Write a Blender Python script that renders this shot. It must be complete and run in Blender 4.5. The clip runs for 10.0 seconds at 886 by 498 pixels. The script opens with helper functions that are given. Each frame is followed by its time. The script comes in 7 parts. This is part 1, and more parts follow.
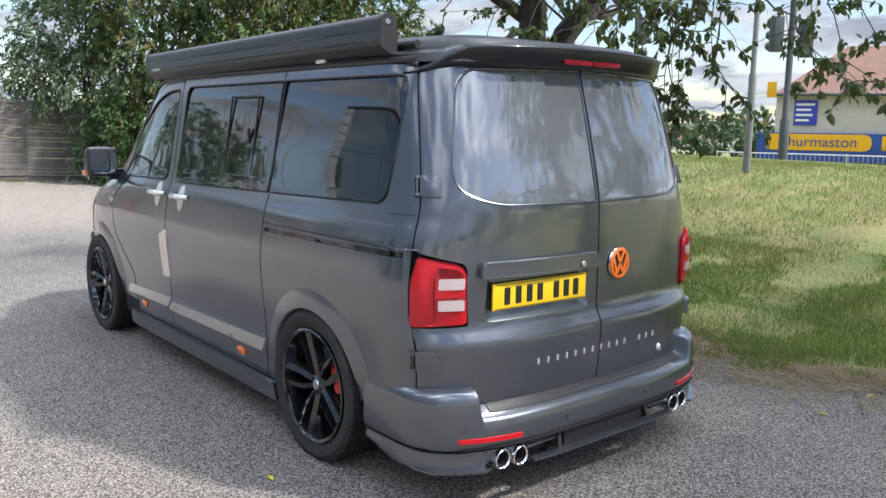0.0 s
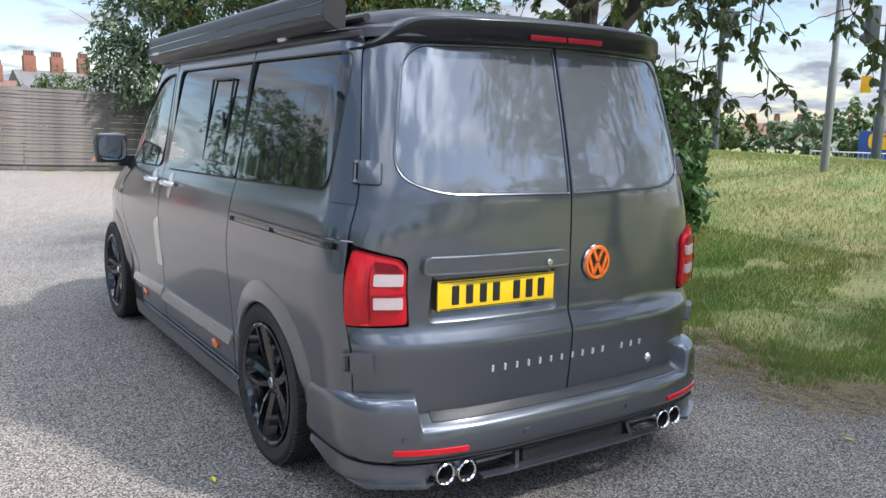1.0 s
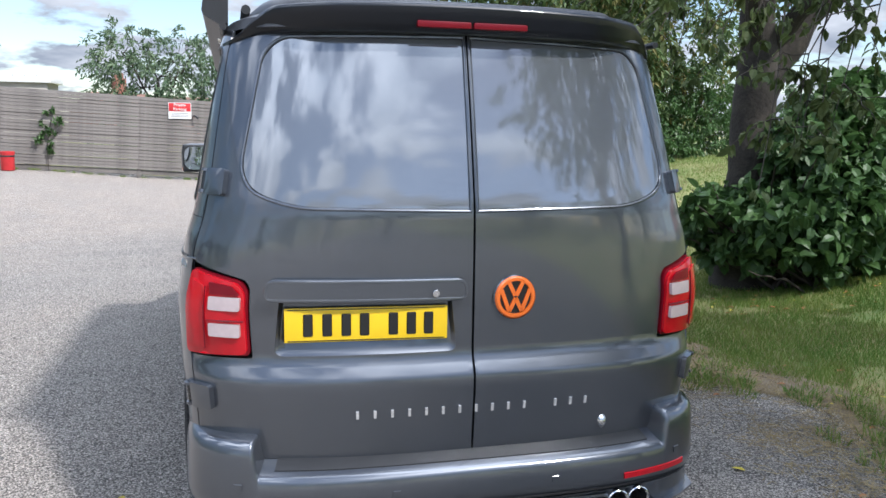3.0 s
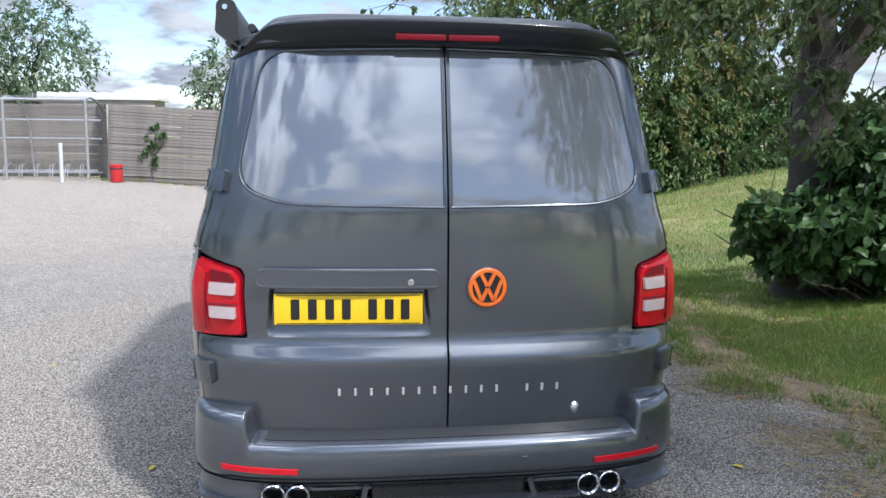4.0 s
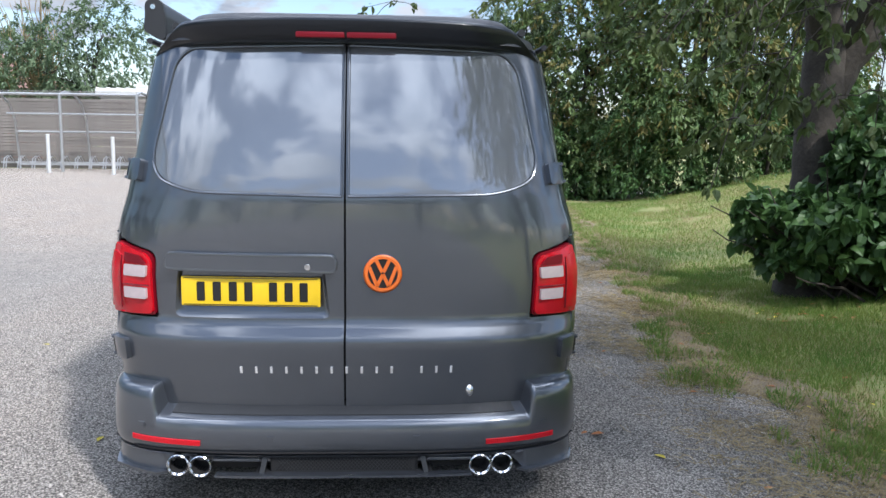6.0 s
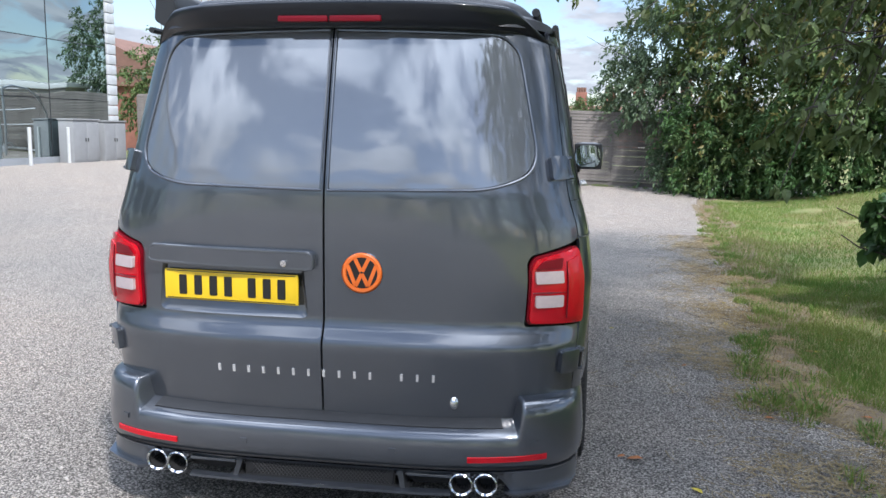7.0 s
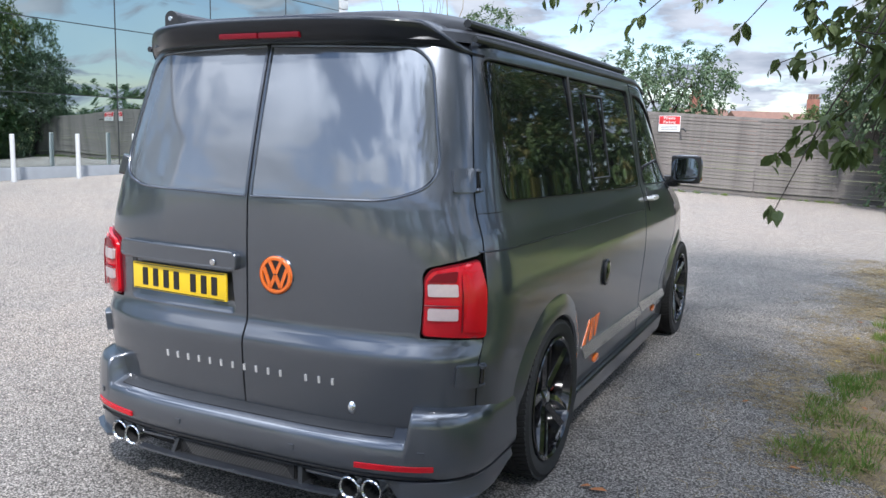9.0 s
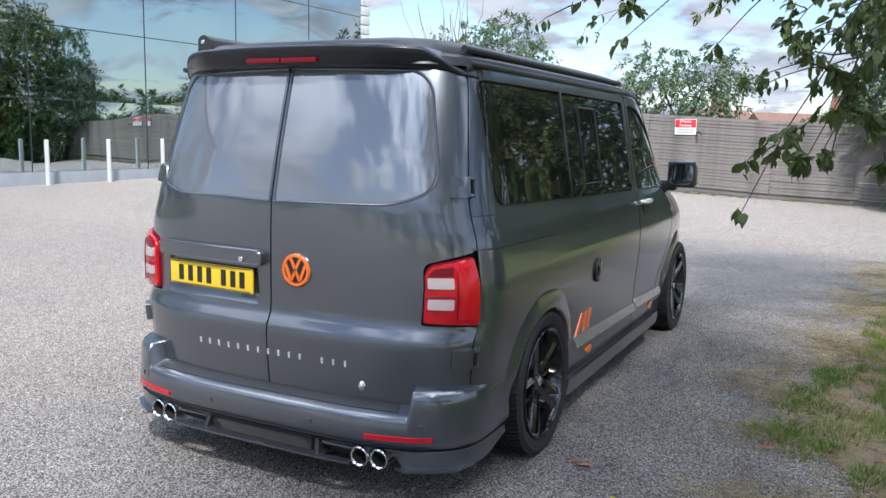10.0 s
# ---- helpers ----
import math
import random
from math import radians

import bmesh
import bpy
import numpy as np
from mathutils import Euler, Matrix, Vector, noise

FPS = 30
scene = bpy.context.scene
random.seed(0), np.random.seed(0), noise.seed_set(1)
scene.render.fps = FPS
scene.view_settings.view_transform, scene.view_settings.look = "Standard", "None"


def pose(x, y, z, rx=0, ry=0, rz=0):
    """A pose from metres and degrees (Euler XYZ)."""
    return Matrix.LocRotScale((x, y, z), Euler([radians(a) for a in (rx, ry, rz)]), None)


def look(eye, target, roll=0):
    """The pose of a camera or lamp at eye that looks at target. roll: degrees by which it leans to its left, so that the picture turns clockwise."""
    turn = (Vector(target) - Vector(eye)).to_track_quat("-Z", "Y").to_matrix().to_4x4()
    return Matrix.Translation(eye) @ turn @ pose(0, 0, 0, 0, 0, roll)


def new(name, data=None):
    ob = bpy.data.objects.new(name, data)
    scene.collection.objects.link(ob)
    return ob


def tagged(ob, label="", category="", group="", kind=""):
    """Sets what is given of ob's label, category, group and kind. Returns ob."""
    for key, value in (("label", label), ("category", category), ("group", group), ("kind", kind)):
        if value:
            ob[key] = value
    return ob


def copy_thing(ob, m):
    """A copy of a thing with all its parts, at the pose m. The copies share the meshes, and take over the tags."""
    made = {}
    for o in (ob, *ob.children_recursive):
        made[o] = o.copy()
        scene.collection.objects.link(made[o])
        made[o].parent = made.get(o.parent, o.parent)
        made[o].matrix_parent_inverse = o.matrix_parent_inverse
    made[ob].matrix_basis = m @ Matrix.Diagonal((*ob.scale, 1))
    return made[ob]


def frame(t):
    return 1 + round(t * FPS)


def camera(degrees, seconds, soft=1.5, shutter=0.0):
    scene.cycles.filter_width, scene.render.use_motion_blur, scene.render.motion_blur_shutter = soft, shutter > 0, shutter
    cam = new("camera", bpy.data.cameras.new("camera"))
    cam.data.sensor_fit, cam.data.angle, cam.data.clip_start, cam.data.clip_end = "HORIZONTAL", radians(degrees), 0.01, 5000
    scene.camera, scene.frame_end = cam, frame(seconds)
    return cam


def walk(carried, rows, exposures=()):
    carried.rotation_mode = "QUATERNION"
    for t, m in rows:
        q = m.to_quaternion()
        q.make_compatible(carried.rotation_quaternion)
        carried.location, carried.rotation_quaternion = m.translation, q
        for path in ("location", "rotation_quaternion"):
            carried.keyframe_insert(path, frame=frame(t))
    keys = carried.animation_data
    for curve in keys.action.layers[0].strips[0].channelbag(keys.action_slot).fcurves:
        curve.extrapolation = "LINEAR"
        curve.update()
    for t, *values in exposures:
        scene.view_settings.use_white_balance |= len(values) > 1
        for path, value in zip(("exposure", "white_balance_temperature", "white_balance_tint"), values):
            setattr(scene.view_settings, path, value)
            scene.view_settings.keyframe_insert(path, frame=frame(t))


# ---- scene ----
import mathutils.geometry as geo

# ---------------------------------------------------------------- camera and walk
cam = camera(56.7, 10.0)
PATH = [
    (0, (-2.815, -2.265, 1.56), (-1.549, -0.747, 1.252), 0.8),
    (0.5, (-2.532, -2.311, 1.518), (-1.347, -0.731, 1.206), 0.7),
    (1, (-2.197, -2.368, 1.511), (-1.109, -0.72, 1.192), 1.2),
    (1.5, (-1.836, -2.336, 1.501), (-0.86, -0.621, 1.173), 1.3),
    (2, (-1.471, -2.435, 1.49), (-0.67, -0.63, 1.171), -0.1),
    (2.5, (-1.123, -2.529, 1.495), (-0.461, -0.666, 1.193), 0.2),
    (3, (-0.758, -2.482, 1.486), (-0.263, -0.566, 1.195), 0.9),
    (3.2, (-0.65, -2.476, 1.488), (-0.22, -0.545, 1.198), 1.0),
    (4.3, (-0.369, -2.989, 1.448), (-0.129, -1.02, 1.191), 0.4),
    (4.5, (-0.386, -3.098, 1.481), (-0.144, -1.13, 1.22), 0.5),
    (5, (-0.365, -3.191, 1.488), (-0.117, -1.224, 1.226), 0.2),
    (5.5, (-0.166, -3.122, 1.458), (0.062, -1.153, 1.195), 0.4),
    (5.7, (-0.034, -3.089, 1.456), (0.17, -1.118, 1.187), 0.5),
    (6.8, (0.762, -2.719, 1.426), (0.515, -0.754, 1.145), 1.0),
    (7, (0.835, -2.715, 1.44), (0.543, -0.758, 1.15), 0.8),
    (7.5, (1.162, -2.595, 1.468), (0.658, -0.685, 1.161), 0.6),
    (8, (1.413, -2.352, 1.456), (0.763, -0.488, 1.133), 1.3),
    (8.5, (1.761, -2.284, 1.459), (0.947, -0.483, 1.153), 1.4),
    (9, (1.99, -2.386, 1.474), (1.129, -0.603, 1.192), 1.3),
    (9.5, (2.18, -2.633, 1.5), (1.297, -0.86, 1.218), 1.3),
    (10, (2.252, -2.705, 1.518), (1.341, -0.946, 1.24), 1.1),
]
walk(cam, [(t, look(eye, target, roll)) for t, eye, target, roll in PATH], [(0.0, 0.94, 6450, 12), (1.8, 0.90, 6150, 12), (10.0, 0.90, 6100, 12)])

# ---------------------------------------------------------------- world, sun
SUN_AZ = math.atan2(0.584, -0.81)          # from +y towards +x
SUN_EL = radians(48)
world = bpy.data.worlds.new("sky")
scene.world = world
world.use_nodes = True
wn, wl = world.node_tree.nodes, world.node_tree.links
wn.clear()
w_out, w_bg = wn.new("ShaderNodeOutputWorld"), wn.new("ShaderNodeBackground")
sky = wn.new("ShaderNodeTexSky")
sky.sky_type, sky.sun_disc = "NISHITA", False
sky.sun_elevation, sky.sun_rotation = SUN_EL, SUN_AZ
sky.air_density, sky.dust_density, sky.ozone_density = 1.0, 0.5, 1.2
w_tc = wn.new("ShaderNodeTexCoord")
w_sep = wn.new("ShaderNodeSeparateXYZ")
wl.new(w_tc.outputs["Generated"], w_sep.inputs[0])
# clouds on a flat layer high above: direction divided by its height
w_h = wn.new("ShaderNodeMath"); w_h.operation = "MAXIMUM"; w_h.inputs[1].default_value = 0.0
w_a = wn.new("ShaderNodeMath"); w_a.operation = "ADD"; w_a.inputs[1].default_value = 0.22
w_dx = wn.new("ShaderNodeMath"); w_dx.operation = "DIVIDE"
w_dy = wn.new("ShaderNodeMath"); w_dy.operation = "DIVIDE"
w_c = wn.new("ShaderNodeCombineXYZ")
wl.new(w_sep.outputs[2], w_h.inputs[0]); wl.new(w_h.outputs[0], w_a.inputs[0])
wl.new(w_sep.outputs[0], w_dx.inputs[0]); wl.new(w_a.outputs[0], w_dx.inputs[1])
wl.new(w_sep.outputs[1], w_dy.inputs[0]); wl.new(w_a.outputs[0], w_dy.inputs[1])
wl.new(w_dx.outputs[0], w_c.inputs[0]); wl.new(w_dy.outputs[0], w_c.inputs[1]); wl.new(w_h.outputs[0], w_c.inputs[2])
w_n = wn.new("ShaderNodeTexNoise"); w_n.inputs["Scale"].default_value = 2.9; w_n.inputs["Detail"].default_value = 8; w_n.inputs["Roughness"].default_value = 0.56
w_r = wn.new("ShaderNodeValToRGB")
w_r.color_ramp.elements[0].position, w_r.color_ramp.elements[1].position = 0.455, 0.545
w_n2 = wn.new("ShaderNodeTexNoise"); w_n2.inputs["Scale"].default_value = 3.6; w_n2.inputs["Detail"].default_value = 6
w_r2 = wn.new("ShaderNodeValToRGB")
w_r2.color_ramp.elements[0].position, w_r2.color_ramp.elements[1].position = 0.36, 0.62
w_r2.color_ramp.elements[0].color, w_r2.color_ramp.elements[1].color = (3.6, 4.1, 4.9, 1), (6.9, 7.3, 7.9, 1)
w_mix = wn.new("ShaderNodeMix"); w_mix.data_type = "RGBA"
wl.new(w_c.outputs[0], w_n.inputs["Vector"]); wl.new(w_c.outputs[0], w_n2.inputs["Vector"])
wl.new(w_n.outputs["Fac"], w_r.inputs[0]); wl.new(w_n2.outputs["Fac"], w_r2.inputs[0])
wl.new(w_r.outputs[0], w_mix.inputs["Factor"])
# cloud is darker towards the horizon, brighter overhead
w_g = wn.new("ShaderNodeMapRange"); w_g.inputs["To Min"].default_value, w_g.inputs["To Max"].default_value = 0.60, 5.2
w_g.inputs["From Min"].default_value = 0.3
w_s = wn.new("ShaderNodeVectorMath"); w_s.operation = "SCALE"
wl.new(w_h.outputs[0], w_g.inputs["Value"]); wl.new(w_r2.outputs[0], w_s.inputs[0]); wl.new(w_g.outputs[0], w_s.inputs["Scale"])
wl.new(sky.outputs[0], w_mix.inputs["A"]); wl.new(w_s.outputs[0], w_mix.inputs["B"])
wl.new(w_mix.outputs["Result"], w_bg.inputs[0])
w_bg.inputs[1].default_value = 0.100
wl.new(w_bg.outputs[0], w_out.inputs[0])

sun_data = bpy.data.lights.new("sun", "SUN")
sun_data.energy, sun_data.angle, sun_data.color = 3.0, radians(4.0), (1.0, 0.955, 0.89)
sun = new("sun", sun_data)
sun_dir = Vector((math.sin(SUN_AZ) * math.cos(SUN_EL), math.cos(SUN_AZ) * math.cos(SUN_EL), math.sin(SUN_EL)))
sun.matrix_world = look(sun_dir * 60, (0, 0, 0))

# ---------------------------------------------------------------- helpers
def material(name, base, rough=0.5, metal=0.0, coat=0.0, var=0.15, scale=8.0, fine=0.0, fine_scale=200.0, bump=0.0, bump_scale=60.0, spec=0.5, warp=None, island=0.0, coat_rough=0.03):
    """Principled material; colour varies at two scales, with a fine bump."""
    m = bpy.data.materials.new(name)
    m.use_nodes = True
    n, l = m.node_tree.nodes, m.node_tree.links
    b = n["Principled BSDF"]
    b.inputs["Roughness"].default_value, b.inputs["Metallic"].default_value = rough, metal
    b.inputs["Coat Weight"].default_value, b.inputs["Coat Roughness"].default_value = coat, coat_rough
    b.inputs["Specular IOR Level"].default_value = spec
    tc = n.new("ShaderNodeTexCoord")
    col = None
    other = warp or tuple(c * 0.55 for c in base)
    mix = n.new("ShaderNodeMix"); mix.data_type = "RGBA"
    mix.inputs["A"].default_value, mix.inputs["B"].default_value = (*base, 1), (*other, 1)
    t1 = n.new("ShaderNodeTexNoise"); t1.inputs["Scale"].default_value, t1.inputs["Detail"].default_value = scale, 6
    l.new(tc.outputs["Object"], t1.inputs["Vector"])
    k = n.new("ShaderNodeMapRange"); k.inputs["From Min"].default_value, k.inputs["From Max"].default_value = 0.35, 0.72
    k.inputs["To Max"].default_value = var
    l.new(t1.outputs["Fac"], k.inputs["Value"]); fac = k.outputs[0]
    if fine:
        t2 = n.new("ShaderNodeTexNoise"); t2.inputs["Scale"].default_value, t2.inputs["Detail"].default_value = fine_scale, 3
        l.new(tc.outputs["Object"], t2.inputs["Vector"])
        k2 = n.new("ShaderNodeMapRange"); k2.inputs["From Min"].default_value, k2.inputs["From Max"].default_value = 0.35, 0.7
        k2.inputs["To Max"].default_value = fine
        l.new(t2.outputs["Fac"], k2.inputs["Value"])
        ad = n.new("ShaderNodeMath"); ad.use_clamp = True
        l.new(fac, ad.inputs[0]); l.new(k2.outputs[0], ad.inputs[1]); fac = ad.outputs[0]
    if island:
        gi = n.new("ShaderNodeNewGeometry")
        k3 = n.new("ShaderNodeMath"); k3.operation = "MULTIPLY"; k3.inputs[1].default_value = island
        l.new(gi.outputs["Random Per Island"], k3.inputs[0])
        ad2 = n.new("ShaderNodeMath"); ad2.use_clamp = True
        l.new(fac, ad2.inputs[0]); l.new(k3.outputs[0], ad2.inputs[1]); fac = ad2.outputs[0]
    l.new(fac, mix.inputs["Factor"]); l.new(mix.outputs["Result"], b.inputs["Base Color"])
    if bump:
        t3 = n.new("ShaderNodeTexNoise"); t3.inputs["Scale"].default_value, t3.inputs["Detail"].default_value = bump_scale, 5
        bp = n.new("ShaderNodeBump"); bp.inputs["Strength"].default_value, bp.inputs["Distance"].default_value = bump, 0.01
        l.new(tc.outputs["Object"], t3.inputs["Vector"]); l.new(t3.outputs["Fac"], bp.inputs["Height"]); l.new(bp.outputs[0], b.inputs["Normal"])
    return m


def setp(m, **kw):
    b = m.node_tree.nodes["Principled BSDF"]
    for key, v in kw.items():
        b.inputs[key.replace("_", " ")].default_value = v
    return m


def mesh_of(name, verts, faces, mat=None, smooth=True):
    me = bpy.data.meshes.new(name)
    me.from_pydata([tuple(v) for v in verts], [], faces)
    if smooth:
        me.polygons.foreach_set("use_smooth", [True] * len(me.polygons))
    if mat:
        me.materials.append(mat)
    me.update()
    return me


def part(name, data, mat, parent=None, label="", sharp=0.6):
    """One mesh object from a bmesh or mesh, under a thing or a part."""
    if isinstance(data, bmesh.types.BMesh):
        me = bpy.data.meshes.new(name)
        bmesh.ops.recalc_face_normals(data, faces=data.faces)
        for f in data.faces:
            f.smooth = True
        for e in data.edges:
            if len(e.link_faces) == 2 and e.calc_face_angle(0) > sharp:
                e.smooth = False
        data.to_mesh(me)
        data.free()
    else:
        me = data
    if mat and not me.materials:
        me.materials.append(mat)
    ob = new(name, me)
    if parent:
        ob.parent = parent
    if label:
        ob["label"] = label
    return ob


def empty(name, label, category, m=None, group="", kind=""):
    e = new(name)
    e.empty_display_size = 0.2
    if m is not None:
        e.matrix_basis = m
    return tagged(e, label, category, group, kind)


def box(x0, x1, y0, y1, z0, z1, bevel=0.0, seg=2, bm=None):
    own = bm is None
    bm = bm or bmesh.new()
    r = bmesh.ops.create_cube(bm, size=1)
    for v in r["verts"]:
        v.co = Vector(((x0 + x1) / 2 + v.co.x * (x1 - x0), (y0 + y1) / 2 + v.co.y * (y1 - y0), (z0 + z1) / 2 + v.co.z * (z1 - z0)))
    if bevel:
        es = list({e for v in r["verts"] for e in v.link_edges})
        bmesh.ops.bevel(bm, geom=es, offset=bevel, segments=seg, affect="EDGES", profile=0.6)
    return bm


def tube(points, radii, n=10, bm=None, closed=False, cap=True):
    """A tapered tube along points."""
    bm = bm or bmesh.new()
    pts = [Vector(p) for p in points]
    if not hasattr(radii, "__len__"):
        radii = [radii] * len(pts)
    rings, up, last = [], Vector((0, 0, 1)), None
    for i, p in enumerate(pts):
        a = pts[i - 1] if (i > 0 or closed) else p
        b = pts[(i + 1) % len(pts)] if (i < len(pts) - 1 or closed) else p
        d = (b - a).normalized()
        side = d.cross(up) if last is None else last - d * last.dot(d)
        if side.length < 0.05:
            side = d.cross(Vector((1, 0, 0)))
        side.normalize()
        last = side
        u2 = side.cross(d)
        rings.append([bm.verts.new(p + (side * math.cos(k * 2 * math.pi / n) + u2 * math.sin(k * 2 * math.pi / n)) * radii[i]) for k in range(n)])
    m = len(rings)
    for i in range(m if closed else m - 1):
        r0, r1 = rings[i], rings[(i + 1) % m]
        for k in range(n):
            bm.faces.new((r0[k], r0[(k + 1) % n], r1[(k + 1) % n], r1[k]))
    if cap and not closed:
        bm.faces.new(rings[0][::-1]); bm.faces.new(rings[-1])
    return bm


def lathe(profile, n=32, m=None, bm=None):
    """Profile of (radius, height) turned about z, then placed by m."""
    bm = bm or bmesh.new()
    rings = []
    for r, h in profile:
        rings.append([bm.verts.new((r * math.cos(k * 2 * math.pi / n), r * math.sin(k * 2 * math.pi / n), h)) for k in range(n)])
    for a, b in zip(rings, rings[1:]):
        for k in range(n):
            bm.faces.new((a[k], a[(k + 1) % n], b[(k + 1) % n], b[k]))
    if m is not None:
        bmesh.ops.transform(bm, matrix=m, verts=[v for r in rings for v in r])
    return bm


def smooth_table(pairs):
    """Monotone cubic through (x, y) pairs, as a function."""
    xs, ys = np.array(pairs, float).T
    d = np.diff(ys) / np.diff(xs)
    t = np.r_[d[0], [0 if a * b <= 0 else 2 * a * b / (a + b) for a, b in zip(d, d[1:])], d[-1]]

    def f(x):
        x = min(max(x, xs[0]), xs[-1])
        i = min(int(np.searchsorted(xs, x, "right")) - 1, len(xs) - 2)
        h = xs[i + 1] - xs[i]
        u = (x - xs[i]) / h
        return float((1 + 2 * u) * (1 - u) ** 2 * ys[i] + u * (1 - u) ** 2 * h * t[i] + u * u * (3 - 2 * u) * ys[i + 1] + u * u * (u - 1) * h * t[i + 1])
    return f


def smoothstep(a, b, x):
    u = min(max((x - a) / (b - a), 0.0), 1.0)
    return u * u * (3 - 2 * u)


# ---------------------------------------------------------------- materials
PAINT = material("grey_metallic_paint", (0.079, 0.089, 0.107), rough=0.31, metal=0.68, coat=1.0, var=0.10, scale=3, fine=0.10, fine_scale=900, coat_rough=0.085)
setp(PAINT, Coat_IOR=1.85)
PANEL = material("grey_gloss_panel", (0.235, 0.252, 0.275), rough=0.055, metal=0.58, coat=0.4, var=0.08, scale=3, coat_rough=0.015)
DARK = material("dark_underbody", (0.012, 0.012, 0.013), rough=0.8, var=0.3)
BLACK = material("gloss_black", (0.008, 0.008, 0.009), rough=0.10, coat=1.0, var=0.2)
SATIN = material("satin_black_plastic", (0.022, 0.023, 0.025), rough=0.42, var=0.3, scale=14, bump=0.05, bump_scale=300)
AWN = material("awning_anthracite", (0.045, 0.047, 0.052), rough=0.38, metal=0.3, var=0.2, scale=6)
RUBBER = material("tyre_rubber", (0.018, 0.018, 0.018), rough=0.75, var=0.4, scale=20, bump=0.1, bump_scale=120)
CHROME = material("chrome", (0.78, 0.78, 0.78), rough=0.12, metal=1.0, var=0.15, scale=20)
BRIGHT = material("brushed_bright_trim", (0.80, 0.78, 0.74), rough=0.22, metal=0.92, var=0.25, scale=12)
RED = material("red_lens", (0.50, 0.004, 0.012), rough=0.18, coat=0.6, spec=0.3, var=0.25, scale=30)
REDDARK = material("dark_red_lens", (0.16, 0.003, 0.010), rough=0.3, spec=0.3, var=0.2, scale=30)
CLEAR = material("clear_lens", (0.52, 0.42, 0.42), rough=0.15, coat=1.0, var=0.2, scale=60)
ORANGE = material("orange_enamel", (0.85, 0.17, 0.02), rough=0.25, coat=0.6, var=0.1)
AMBER = material("amber_lens", (0.75, 0.16, 0.02), rough=0.15, coat=1.0, var=0.2, scale=60)
YELLOW = material("yellow_plate", (0.85, 0.56, 0.01), rough=0.3, coat=0.5, var=0.1, scale=10)
GLASS = material("privacy_glass", (0.006, 0.007, 0.008), rough=0.02, coat=0.6, var=0.1, spec=0.6)
CALIPER = material("red_caliper", (0.6, 0.05, 0.02), rough=0.35, var=0.2)
DISC = material("worn_brake_disc", (0.16, 0.155, 0.15), rough=0.4, metal=0.9, var=0.4, scale=30)
MIRROR = material("mirror_glass", (0.75, 0.78, 0.8), rough=0.02, metal=1.0, var=0.03)

SPOILER = material("dark_gloss_spoiler", (0.008, 0.010, 0.014), rough=0.30, coat=0.45, spec=0.25, var=0.2)
POLISHED = material("polished_handle", (0.86, 0.86, 0.85), rough=0.22, metal=0.65, var=0.1)

# ---------------------------------------------------------------- ground form
EDGE = smooth_table([(-40, 6.5), (-12, 4.6), (-4, 3.4), (-1.2, 2.75), (-0.3, 2.40), (0.1, 2.20), (0.7, 2.22), (1.2, 2.40), (1.7, 2.12), (2.3, 2.05), (3.4, 2.25), (5.4, 2.55), (9, 2.85), (12, 3.2), (15.4, 3.6), (17.5, 4.6), (18.5, 7.0)])


def gz(x, y):
    """Height of the ground: level round the van, rising to the far fence and the glass front, with a grass bank at the right."""
    far = smoothstep(5, 18, y)
    z = far * (0.16 - 0.028 * max(min(x + 1.7, 6), -9))
    z += smoothstep(-3, -12, x) * 0.34 * (1 - far)
    z += far * 0.14 * smoothstep(-2.5, -5.5, x) * (1 - 0.7 * smoothstep(-8, -11, x))
    e = EDGE(min(max(y, -40), 18.5))
    d = x - e
    if d > 0:
        z += 0.95 * smoothstep(0.7, 7.2, d) * smoothstep(20, 8.5, d)
        z -= 0.9 * smoothstep(9, 34, d) + 2.6 * smoothstep(36, 90, d)
    return z

# ---------------------------------------------------------------- the setting: ground, car park, bank
GROUND = material("soil_and_grass_ground", (0.085, 0.150, 0.030), rough=0.9, var=0.85, scale=1.3, warp=(0.26, 0.23, 0.10), fine=0.6, fine_scale=24, bump=0.5, bump_scale=40)


